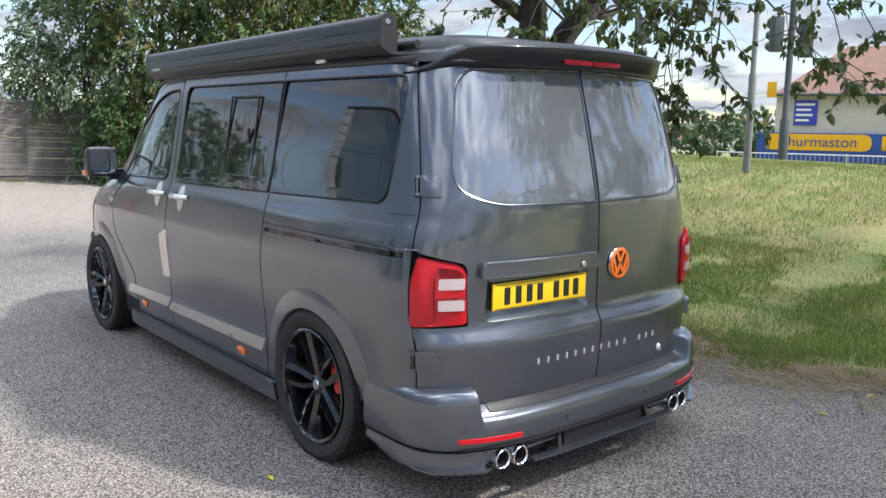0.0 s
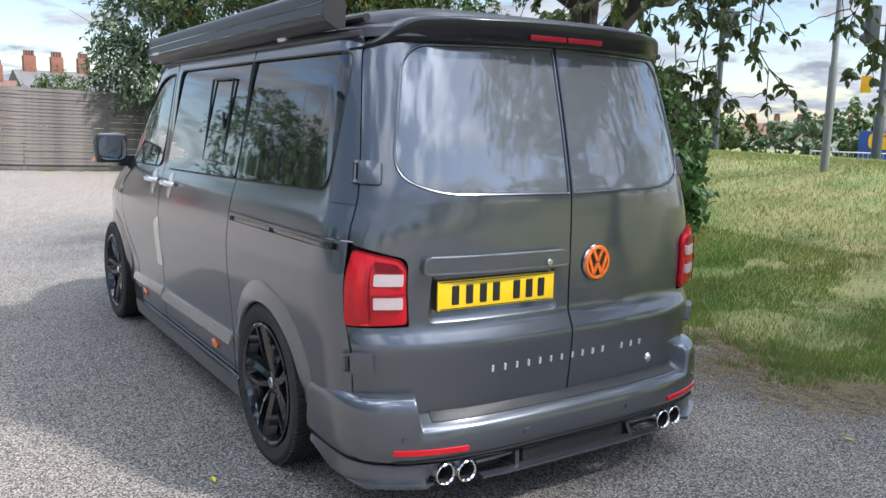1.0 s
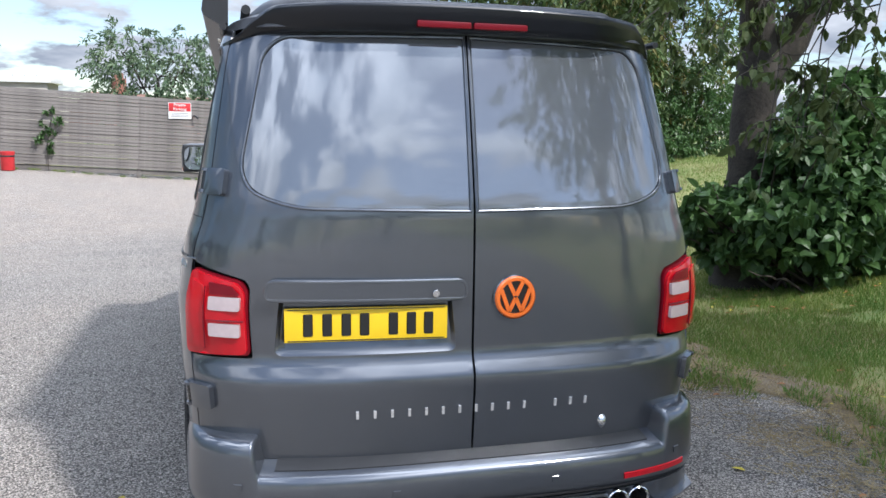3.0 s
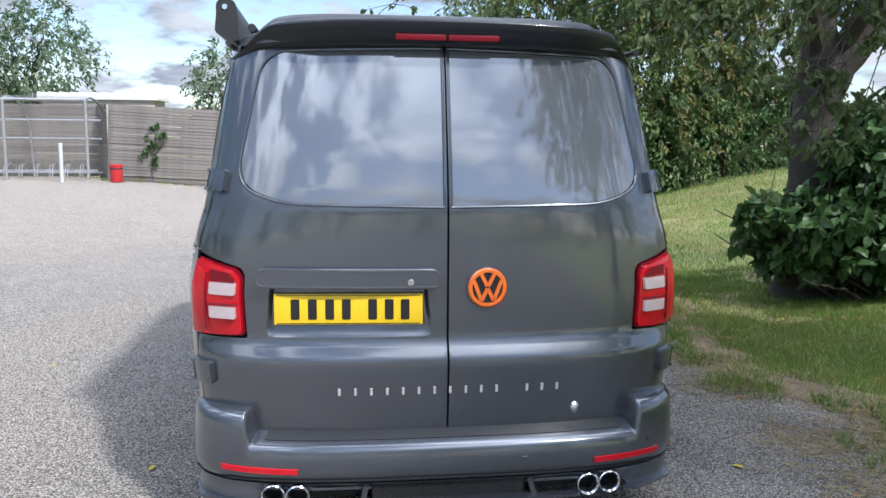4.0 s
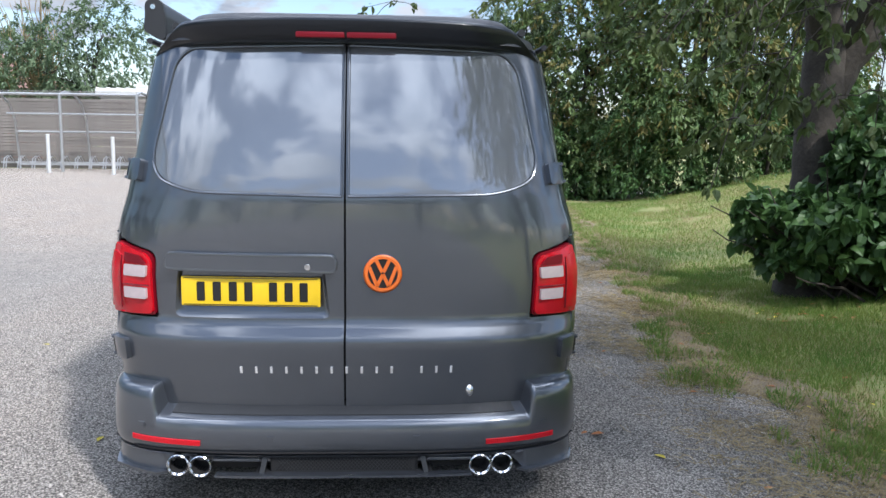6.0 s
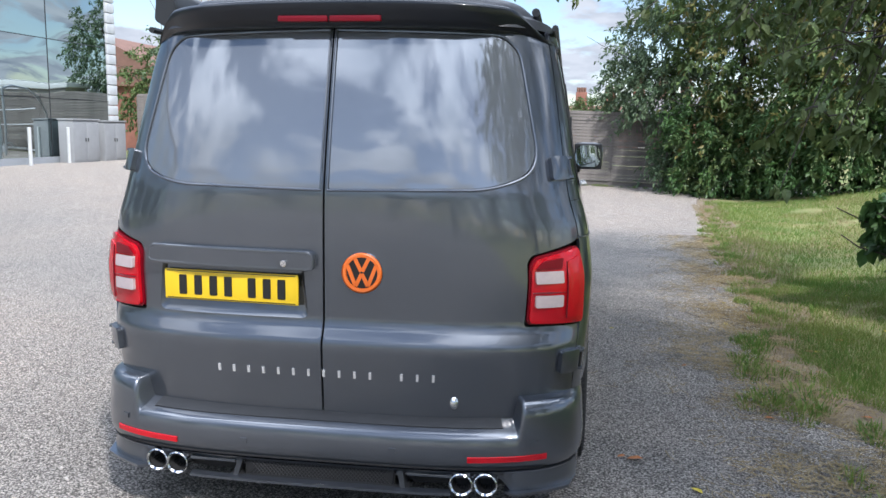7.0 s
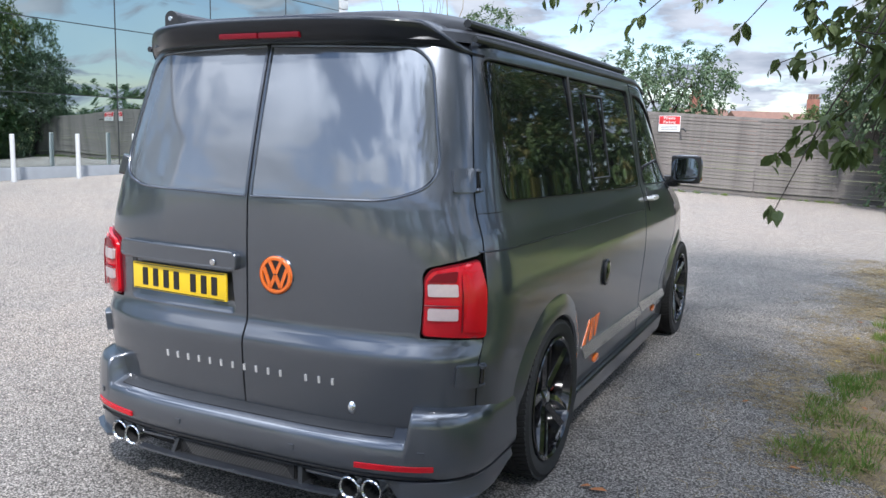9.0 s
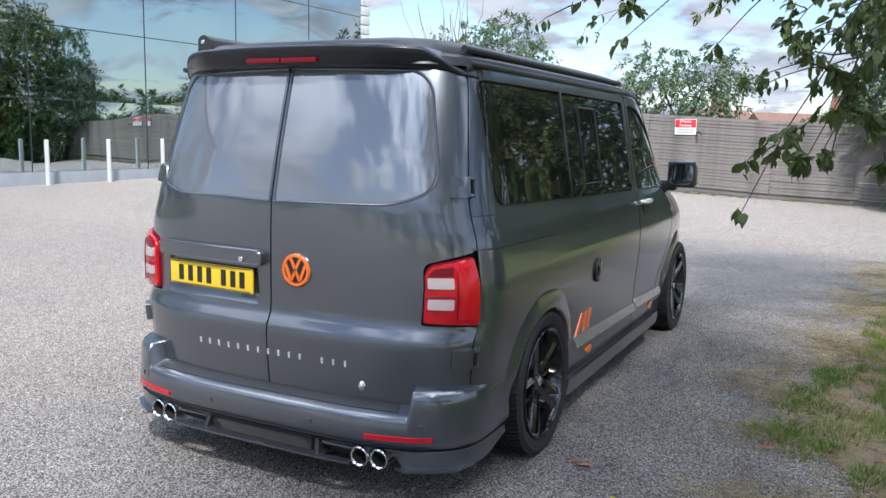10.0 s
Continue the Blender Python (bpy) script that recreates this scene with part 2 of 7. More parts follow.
def asphalt_material():
    """Worn asphalt: dusty patches, stains, dark pits and pale chips."""
    m = bpy.data.materials.new("worn_asphalt")
    m.use_nodes = True
    n, l = m.node_tree.nodes, m.node_tree.links
    b = n["Principled BSDF"]
    b.inputs["Roughness"].default_value = 0.9
    b.inputs["Specular IOR Level"].default_value = 0.35
    tc = n.new("ShaderNodeTexCoord")

    def noise_node(scale, detail, lo, hi, to0, to1):
        t = n.new("ShaderNodeTexNoise")
        t.inputs["Scale"].default_value, t.inputs["Detail"].default_value, t.inputs["Roughness"].default_value = scale, detail, 0.6
        l.new(tc.outputs["Object"], t.inputs["Vector"])
        r = n.new("ShaderNodeMapRange")
        for k, v in (("From Min", lo), ("From Max", hi), ("To Min", to0), ("To Max", to1)):
            r.inputs[k].default_value = v
        l.new(t.outputs["Fac"], r.inputs["Value"])
        return t, r.outputs[0]

    def mixed(fac, a, bcol):
        x = n.new("ShaderNodeMix"); x.data_type = "RGBA"
        l.new(fac, x.inputs["Factor"])
        for key, c in (("A", a), ("B", bcol)):
            if isinstance(c, tuple):
                x.inputs[key].default_value = (*c, 1)
            else:
                l.new(c, x.inputs[key])
        return x.outputs["Result"]
    _, big = noise_node(0.28, 5, 0.40, 0.62, 0.0, 1.0)
    _, mid = noise_node(2.2, 8, 0.42, 0.70, 0.0, 0.75)
    g1, grain = noise_node(75, 3, 0.34, 0.66, 0.0, 1.0)
    _, fine = noise_node(210, 2, 0.35, 0.65, 0.0, 1.0)
    # the asphalt turns paler and tanner on the open apron by the fence
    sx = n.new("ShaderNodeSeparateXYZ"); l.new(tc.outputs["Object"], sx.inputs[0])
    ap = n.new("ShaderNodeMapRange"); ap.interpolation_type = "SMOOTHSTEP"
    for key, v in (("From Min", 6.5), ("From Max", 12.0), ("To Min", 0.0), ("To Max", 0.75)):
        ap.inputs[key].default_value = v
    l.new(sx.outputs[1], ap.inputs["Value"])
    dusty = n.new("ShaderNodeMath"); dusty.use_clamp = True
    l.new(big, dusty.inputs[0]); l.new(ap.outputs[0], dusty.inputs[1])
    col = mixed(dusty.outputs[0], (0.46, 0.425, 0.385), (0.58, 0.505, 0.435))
    # darker drive along the bank: tree shade put into the tarmac colour, ragged border
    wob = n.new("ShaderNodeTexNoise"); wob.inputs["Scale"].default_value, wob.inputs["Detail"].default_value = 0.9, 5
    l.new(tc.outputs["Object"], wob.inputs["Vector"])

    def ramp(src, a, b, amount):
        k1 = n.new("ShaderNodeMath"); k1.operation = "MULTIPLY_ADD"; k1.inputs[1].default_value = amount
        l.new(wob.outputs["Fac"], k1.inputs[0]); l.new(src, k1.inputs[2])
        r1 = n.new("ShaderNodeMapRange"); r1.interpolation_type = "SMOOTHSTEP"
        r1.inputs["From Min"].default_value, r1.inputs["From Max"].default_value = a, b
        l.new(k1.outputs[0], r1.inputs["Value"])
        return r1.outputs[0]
    drive_shade = n.new("ShaderNodeMath"); drive_shade.operation = "MULTIPLY"
    l.new(ramp(sx.outputs[0], -1.6, 1.0, 2.0), drive_shade.inputs[0]); l.new(ramp(sx.outputs[1], 11.5, 9.0, 2.0), drive_shade.inputs[1])
    col = mixed(drive_shade.outputs[0], col, (0.40, 0.372, 0.340))
    col = mixed(mid, col, (0.50, 0.46, 0.415))
    vo = n.new("ShaderNodeTexVoronoi"); vo.inputs["Scale"].default_value = 125
    l.new(tc.outputs["Object"], vo.inputs["Vector"])
    hs = n.new("ShaderNodeSeparateColor"); l.new(vo.outputs["Color"], hs.inputs[0])
    k = n.new("ShaderNodeMapRange")
    for key, v in (("From Min", 0.0), ("From Max", 1.0), ("To Min", 0.52), ("To Max", 1.50)):
        k.inputs[key].default_value = v
    l.new(hs.outputs[0], k.inputs["Value"])
    mg = n.new("ShaderNodeMapRange")
    for key, v in (("From Min", 0.0), ("From Max", 1.0), ("To Min", 0.62), ("To Max", 1.30)):
        mg.inputs[key].default_value = v
    l.new(grain, mg.inputs["Value"])
    mul = n.new("ShaderNodeMath"); mul.operation = "MULTIPLY"
    l.new(k.outputs[0], mul.inputs[0]); l.new(mg.outputs[0], mul.inputs[1])
    gap = n.new("ShaderNodeMapRange")
    for key, v in (("From Min", 0.40), ("From Max", 0.66), ("To Min", 1.10), ("To Max", 0.30)):
        gap.inputs[key].default_value = v
    l.new(vo.outputs["Distance"], gap.inputs["Value"])
    mul2 = n.new("ShaderNodeMath"); mul2.operation = "MULTIPLY"
    l.new(mul.outputs[0], mul2.inputs[0]); l.new(gap.outputs[0], mul2.inputs[1])
    mul = mul2
    vs = n.new("ShaderNodeVectorMath"); vs.operation = "SCALE"
    l.new(col, vs.inputs[0]); l.new(mul.outputs[0], vs.inputs["Scale"])
    l.new(vs.outputs[0], b.inputs["Base Color"])
    hsum = n.new("ShaderNodeMath"); hsum.operation = "SUBTRACT"
    l.new(fine, hsum.inputs[0]); l.new(vo.outputs["Distance"], hsum.inputs[1])
    bp = n.new("ShaderNodeBump"); bp.inputs["Strength"].default_value, bp.inputs["Distance"].default_value = 1.0, 0.007
    l.new(hsum.outputs[0], bp.inputs["Height"]); l.new(bp.outputs[0], b.inputs["Normal"])
    return m


ASPHALT = asphalt_material()


def steps(stops):
    """Grid lines: (from, to, spacing) runs."""
    out = []
    for a, b, s in stops:
        k = max(1, round((b - a) / s))
        out += [a + (b - a) * i / k for i in range(k)]
    return out + [stops[-1][1]]


def build_ground():
    xs = steps([(-900, -60, 120), (-60, -16, 6), (-16, 1, 1.0), (1, 14, 0.35), (14, 60, 4), (60, 900, 120)])
    ys = steps([(-900, -60, 120), (-60, -12, 6), (-12, 20, 0.5), (20, 60, 4), (60, 900, 120)])
    v = [(x, y, gz(x, y) - 0.035 + (0.03 * smoothstep(0.0, 0.5, x - EDGE(y)) + 0.012 * noise.noise((x * 2, y * 2, 0)) if x > EDGE(y) - 0.3 else 0)) for y in ys for x in xs]
    w = len(xs)
    f = [(j * w + i, j * w + i + 1, (j + 1) * w + i + 1, (j + 1) * w + i) for j in range(len(ys) - 1) for i in range(w - 1)]
    tagged(part("ground", mesh_of("ground", v, f), GROUND), "mown grass bank with dry straw patches and bare soil", "ground", kind="structure")
    # asphalt: strips from the far left to the ragged grass edge
    ys = steps([(-60, -12, 4), (-12, -3, 0.6), (-3, 18.6, 0.12), (18.6, 19.4, 0.4)])
    v, f, cols = [], [], 36
    for y in ys:
        e = EDGE(y) + 0.10 * noise.noise((y * 0.9, 3, 0)) + 0.07 * noise.noise((y * 3.1, 9, 0)) + 0.03 * noise.noise((y * 9, 5, 0))
        for i in range(cols + 1):
            u = i / cols
            x = e - (e + 60) * (1 - u) ** 2.6
            v.append((x, y, gz(x, y) + (0.0 if i < cols else -0.03)))
    w = cols + 1
    f = [(j * w + i, j * w + i + 1, (j + 1) * w + i + 1, (j + 1) * w + i) for j in range(len(ys) - 1) for i in range(cols)]
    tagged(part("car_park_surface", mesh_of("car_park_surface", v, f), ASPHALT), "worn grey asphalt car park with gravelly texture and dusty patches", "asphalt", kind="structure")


build_ground()

# ---------------------------------------------------------------- the van's form
BW = 0.924                                # half width of the rear bumper
W = smooth_table([(0.15, 0.888), (0.3, 0.910), (0.5, 0.918), (0.62, 0.927), (0.8, 0.942), (0.9, 0.944), (0.98, 0.936), (1.1, 0.918), (1.2, 0.886), (1.3, 0.866), (1.5, 0.834), (1.75, 0.79), (1.82, 0.765), (1.9, 0.72)])
REAR_Y = smooth_table([(0.15, 0.05), (0.4, 0.028), (0.55, 0.014), (0.67, 0.007), (0.69, 0.0095), (0.705, 0.016), (0.745, 0.036), (0.76, 0.040), (0.78, 0.041), (1.0, 0.042), (1.2, 0.048), (1.32, 0.07), (1.78, 0.19), (1.9, 0.225)])
FRONT_Y = smooth_table([(0.15, 4.76), (0.35, 4.88), (0.6, 4.9), (0.85, 4.84), (1.0, 4.66), (1.08, 4.42), (1.15, 4.18), (1.3, 3.98), (1.5, 3.74), (1.75, 3.4), (1.9, 3.1)])
CB, CN = 0.42, 3.2
_a = np.linspace(0, math.pi / 2, 1200)
_X, _Y = np.sin(_a) ** (2 / CN), CB * (1 - np.cos(_a) ** (2 / CN))
_S = np.r_[0, np.cumsum(np.hypot(np.diff(_X) * 0.94, np.diff(_Y)))]
SC = float(_S[-1])


def fade(yy):
    return 1 - smoothstep(0.42, 1.3, yy)


def skin(s, z, off=0.0):
    """A point on the van's skin: s runs from the tail's middle round the corner and along the side (right is positive), z is the height."""
    a = abs(s)
    if a < SC:
        X, yy = float(np.interp(a, _S, _X)), float(np.interp(a, _S, _Y))
    else:
        X, yy = 1.0, CB + a - SC
    y = yy + REAR_Y(z) * fade(yy)
    x = W(z) * X
    if y > 2.6:
        k = (y - 2.6) / (FRONT_Y(z) - 2.6)
        x *= max(1 - k ** 4, 0.02) ** 0.25 if k < 1 else 0.3
    p = Vector((math.copysign(x, s) if s else 0.0, y, z))
    if off:
        p += skin_normal(s, z) * off
    return p


def skin_normal(s, z):
    e = 0.004
    d1, d2 = skin(s + e, z) - skin(s - e, z), skin(s, z + e) - skin(s, z - e)
    n = d1.cross(d2)
    return n.normalized()


def s_of_y(y, z=1.0, side=1):
    """s of a point on the side at y."""
    yy = y
    for _ in range(12):
        yy = y - REAR_Y(z) * fade(yy)
    a = float(np.interp(yy, _Y, _S)) if yy < CB else SC + yy - CB
    return side * a


def s_of_x(x, z=0.8):
    return math.copysign(float(np.interp(abs(x) / W(z), _X, _S)), x)


def rounded(poly, r, n=5):
    """A polygon of (u, v) or (u, v, radius) with rounded corners."""
    out, k = [], len(poly)
    for i in range(k):
        p, a, b = Vector(poly[i][:2]), Vector(poly[i - 1][:2]), Vector(poly[(i + 1) % k][:2])
        rr = poly[i][2] if len(poly[i]) > 2 else r
        da, db = (a - p), (b - p)
        la, lb = da.length, db.length
        rr = min(rr, la * 0.49, lb * 0.49)
        if rr < 1e-4:
            out.append(p)
            continue
        p0, p1 = p + da / la * rr, p + db / lb * rr
        for j in range(n + 1):
            t = j / n
            out.append(p0 * (1 - t) ** 2 + p * 2 * t * (1 - t) + p1 * t * t)
    return out


def inside(q, poly):
    c, n = False, len(poly)
    for i in range(n):
        a, b = poly[i], poly[i - 1]
        if (a[1] > q[1]) != (b[1] > q[1]) and q[0] < (b[0] - a[0]) * (q[1] - a[1]) / (b[1] - a[1]) + a[0]:
            c = not c
    return c


def dense(poly, step):
    out = []
    for a, b in zip(poly, poly[1:] + poly[:1]):
        a, b = Vector(a), Vector(b)
        k = max(1, int((b - a).length / step))
        out += [a.lerp(b, i / k) for i in range(k)]
    return out


def panel_mesh(name, outline, holes=(), off=0.0, depth=0.012, step=0.05, place=skin, normal=skin_normal, crown=0.0):
    """A sheet that follows the skin inside an outline of (s, z), with holes and folded edges of some depth."""
    loops = [dense(l, step) for l in (outline, *holes)]
    pts, edges = [], []
    for l in loops:
        k = len(pts)
        pts += l
        edges += [(k + i, k + (i + 1) % len(l)) for i in range(len(l))]
    us, vs = [p.x for p in loops[0]], [p.y for p in loops[0]]
    nb = len(pts)
    g = step
    for i in range(int((max(us) - min(us)) / g) + 1):
        for j in range(int((max(vs) - min(vs)) / g) + 1):
            q = Vector((min(us) + (i + 0.5) * g, min(vs) + (j + 0.5) * g))
            if inside(q, loops[0]) and not any(inside(q, h) for h in loops[1:]) and min((q - p).length for p in pts[:nb]) > g * 0.4:
                pts.append(q)
    vv, _, ff, *_ = geo.delaunay_2d_cdt(pts, edges, [], 0, 1e-6)
    keep = []
    for f in ff:
        c = sum((vv[i] for i in f), Vector((0, 0))) / len(f)
        if inside(c, loops[0]) and not any(inside(c, h) for h in loops[1:]):
            keep.append(f)
    cu, cv = (min(us) + max(us)) / 2, (min(vs) + max(vs)) / 2
    hu, hv = (max(us) - min(us)) / 2, (max(vs) - min(vs)) / 2

    def lift(q):
        return off + crown * max(0, 1 - ((q.x - cu) / hu) ** 2) * max(0, 1 - ((q.y - cv) / hv) ** 2)
    verts, nors = [], []
    for q in vv:
        n = normal(q.x, q.y)
        verts.append(place(q.x, q.y) + n * lift(q))
        nors.append(n)
    faces = []
    for f in keep:
        n = (verts[f[1]] - verts[f[0]]).cross(verts[f[2]] - verts[f[0]])
        faces.append(tuple(f) if n.dot(nors[f[0]]) > 0 else tuple(f[::-1]))
    # folded edges
    count = {}
    for f in faces:
        for a, b in zip(f, f[1:] + f[:1]):
            count[(a, b)] = 1
    rim = [(a, b) for a, b in count if (b, a) not in count]
    ids = {}
    for a, b in rim:
        for i in (a, b):
            if i not in ids:
                ids[i] = len(verts)
                d = (nors[i])
                verts.append(verts[i].copy()); nors.append(d)
                verts.append(verts[i] - d * depth); nors.append(d)
    for a, b in rim:
        faces.append((ids[b], ids[a], ids[a] + 1, ids[b] + 1))
    me = mesh_of(name, verts, faces)
    nr = [tuple(n) for n in nors]
    for f in me.polygons[len(keep):]:
        f.use_smooth = False
    loop_n = []
    for pi, f in enumerate(me.polygons):
        for vi in f.vertices:
            loop_n.append(nr[vi] if pi < len(keep) and crown == 0 else (0, 0, 0))
    me.normals_split_custom_set(loop_n)
    return me


def on_side(pts, side):
    """(y, z[, r]) points to (s, z[, r])."""
    return [(s_of_y(p[0], p[1], side), *p[1:]) for p in pts]


def on_tail(pts):
    return [(s_of_x(p[0], p[1]), *p[1:]) for p in pts]


def arc(cy, cz, r, a0, a1, n=22):
    return [(cy + r * math.cos(radians(a0 + (a1 - a0) * i / n)), cz + r * math.sin(radians(a0 + (a1 - a0) * i / n)), 0) for i in range(n + 1)]


def outline_tube(loop, r, off=0.0, n=8, closed=True):
    """A bead along a loop of (s, z)."""
    return tube([skin(p[0], p[1], off) for p in dense(loop, 0.05)], r, n, closed=closed)


AX_R, AX_F, HUB_Z = 0.92, 3.92, 0.345
GAPQ = s_of_y(0.236, 0.9)
van = empty("camper_van", "dark grey metallic camper van with roof awning and black alloy wheels", "van")


def van_core():
    zs = [0.2, 0.24, 0.3, 0.4, 0.5, 0.6, 0.7, 0.8, 0.9, 1.0, 1.06, 1.12, 1.2, 1.3, 1.4, 1.5, 1.6, 1.7, 1.76, 1.82]
    v, n = [], 90
    for z in zs:
        end = FRONT_Y(z) - 0.02
        ys = [SC * i / 30 for i in range(31)] + [SC + (end - CB) * i / 58 for i in range(1, 59)]
        half = []
        for s in ys:
            p = skin(s, z)
            if s > 0.02:
                nn = skin_normal(s, z)
                p = p - nn * (0.014 + 0.034 * (1 - smoothstep(0.9, 1.2, s)))
            else:
                p.y += 0.048
            half.append(p)
        ring = [Vector((-p.x, p.y, p.z)) for p in half[:0:-1]] + half
        v.append(ring)
    bm = bmesh.new()
    rings = [[bm.verts.new(p) for p in r] for r in v]
    m = len(rings[0])
    for a, b in zip(rings, rings[1:]):
        for i in range(m - 1):
            bm.faces.new((a[i], a[i + 1], b[i + 1], b[i]))
        bm.faces.new((a[m - 1], a[0], b[0], b[m - 1]))
    bm.faces.new(rings[0]); bm.faces.new(rings[-1])
    bmesh.ops.recalc_face_normals(bm, faces=bm.faces)
    core = part("core", bm, DARK)
    cut = bmesh.new()
    for y in (AX_R, AX_F):
        for sx in (-1, 1):
            r = bmesh.ops.create_cone(cut, cap_ends=True, segments=40, radius1=0.375, radius2=0.375, depth=0.5)
            bmesh.ops.transform(cut, matrix=pose(sx * 0.87, y, 0.34, 0, 90, 0), verts=r["verts"])
    c = part("cutter", cut, None)
    md = core.modifiers.new("wells", "BOOLEAN")
    md.object, md.operation, md.solver = c, "DIFFERENCE", "EXACT"
    bpy.context.view_layer.update()
    me = bpy.data.meshes.new_from_object(core.evaluated_get(bpy.context.evaluated_depsgraph_get()))
    bpy.data.objects.remove(core); bpy.data.objects.remove(c)
    me.name = "underbody"
    part("underbody", me, DARK, van, "matt black inner body and wheel wells")


van_core()

REAR_WIN = [(0.42, 1.225, 0.07), (1.380, 1.20, 0.015), (1.380, 1.745, 0.015), (0.40, 1.745, 0.07)]
SLIDE_WIN = [(1.399, 1.20, 0.015), (2.56, 1.175, 0.07), (2.55, 1.74, 0.05), (1.399, 1.745, 0.015)]
DOOR_WIN = [(2.70, 1.18, 0.05), (3.47, 1.165, 0.05), (3.36, 1.42, 0.1), (3.05, 1.66, 0.12), (2.86, 1.715, 0.06), (2.66, 1.73, 0.03)]
TOP = 1.80


def shrink(poly, d):
    c = sum((Vector(p[:2]) for p in poly), Vector((0, 0))) / len(poly)
    out = []
    for p in poly:
        q = Vector(p[:2])
        e = c - q
        out.append((q.x + math.copysign(min(d, abs(e.x)), e.x), q.y + math.copysign(min(d, abs(e.y)), e.y), *p[2:]))
    return out


def glass(name, win, side, parent):
    loop = rounded(on_side(win, side), 0.04)

    def lean(s_, z_):
        return skin(s_, z_, 0.009 - 0.036 * (z_ - 1.18))

    def lean_normal(s_, z_):
        e = 0.004
        return (lean(s_ + e, z_) - lean(s_ - e, z_)).cross(lean(s_, z_ + e) - lean(s_, z_ - e)).normalized()
    g = part(name, panel_mesh(name, rounded(on_side(shrink(win, 0.004), side), 0.04), depth=0.01, step=0.06, place=lean, normal=lean_normal), GLASS, parent, "dark privacy glass")
    part("window_seal", outline_tube(loop, 0.005, -0.002), SATIN, g)
    return g


def side_panels(side):
    r_arch = arc(AX_R, 0.335, 0.372, 180, 0)           # from rear foot over the top to the front foot
    q0 = 0.25
    rail = [(0.27, 1.026), (1.37, 1.012), (1.37, 1.034), (0.27, 1.05)]
    slot = [rounded(on_side(rail, side), 0.006)] if side < 0 else []
    back = 1.385 if side < 0 else 2.612
    low = 0.27
    quarter = [(q0, 0.50, 0), (0.50, 0.44, 0)] + [p for p in r_arch if p[1] > 0.44 or p[0] > AX_R] + [(1.31, low, 0.01), (back, low, 0.01), (back, TOP, 0.01), (0.16, TOP, 0.02)]
    # tail edge keeps to the door gap all the way up
    pts = on_side(quarter, side)
    pts[0] = (side * (GAPQ + 0.003), 0.50, 0)
    pts[-1] = (side * (GAPQ + 0.003), TOP, 0.02)
    wins = [rounded(on_side(REAR_WIN, side), 0.04)] + ([rounded(on_side(SLIDE_WIN, side), 0.04)] if side > 0 else [])
    q = part("rear_quarter_panel", panel_mesh("rear_quarter_panel", rounded(pts, 0.0), [*wins, *slot]), PAINT, van)
    glass("rear_side_window", REAR_WIN, side, q)
    if side < 0:
        part("sliding_rail", panel_mesh("sliding_rail", rounded(on_side(rail, side), 0.006), off=-0.012, depth=0.004), BLACK, q, "black recessed sliding door rail")
        part("rail_edge", tube([skin(*on_side([(y, 1.054 + 0.012 * (y - 1.37) / -1.17)], side)[0], 0.002) for y in np.linspace(0.27, 1.37, 14)], 0.003, 6), SATIN, q)
    sl = [(1.394, low, 0.01), (2.618, low, 0.01), (2.618, TOP, 0.02), (1.394, TOP, 0.01)]
    if side < 0:
        s = part("sliding_door", panel_mesh("sliding_door", rounded(on_side(sl, side), 0.01), [rounded(on_side(SLIDE_WIN, side), 0.04)]), PAINT, van)
    else:
        s = q
    g = glass("middle_window", SLIDE_WIN, side, s)
    fr = [(1.93, 1.262), (1.93, 1.672), (1.62, 1.672), (1.62, 1.262)]
    part("sliding_pane_frame", outline_tube([Vector(p) for p in on_side(fr, side)], 0.006, 0.002, 6), SATIN, g, "black frame of a sliding pane")
    part("sliding_pane", panel_mesh("sliding_pane", rounded(on_side(shrink(fr, 0.006), side), 0.004), off=-0.012, depth=0.006), GLASS, g)
    part("pane_latch", box(-0.006, 0.006, -0.008, 0.008, -0.04, 0.04, 0.003), SATIN, g).matrix_basis = Matrix.Translation(skin(*on_side([(1.68, 1.47)], side)[0], 0.006))
    door = [(2.628, low, 0.01), (3.20, low, 0.01), (3.235, 0.36, 0), (3.27, 0.52, 0.04), (3.45, 0.66, 0.06), (3.60, 0.80, 0.1), (3.615, 1.13, 0.03), (3.545, 1.20, 0.03), (3.42, 1.44, 0.1), (3.08, 1.70, 0.12), (2.9, 1.76, 0.06), (2.628, 1.772, 0.02)]
    d = part("front_door", panel_mesh("front_door", rounded(on_side(door, side), 0.01), [rounded(on_side(DOOR_WIN, side), 0.04)]), PAINT, van)
    glass("front_door_window", DOOR_WIN, side, d)
    fa = arc(AX_F, 0.335, 0.372, 180, 0)
    wing = [(3.245, 0.335, 0), (3.28, 0.51, 0.04), (3.46, 0.652, 0.06), (3.61, 0.79, 0.1), (3.625, 1.13, 0.03), (3.60, 1.165, 0.03), (4.0, 1.135, 0.05), (4.3, 1.06, 0.08), (4.5, 0.95, 0.06), (4.62, 0.80, 0.03), (4.62, 0.40, 0)] + [(p[0], max(p[1], 0.34), 0) for p in fa[::-1]]
    part("front_wing", panel_mesh("front_wing", rounded(on_side(wing, side), 0.01)), PAINT, van)
    # pillar from the door up to the roof
    pil = [(2.628, 1.778, 0.0), (2.9, 1.766, 0.05), (3.085, 1.708, 0.1), (3.43, 1.446, 0.1), (3.556, 1.205, 0.02), (3.66, 1.17, 0.0), (3.60, 1.30, 0.05), (3.40, 1.55, 0.1), (3.12, 1.77, 0.05), (2.95, TOP, 0.02), (2.628, TOP, 0)]
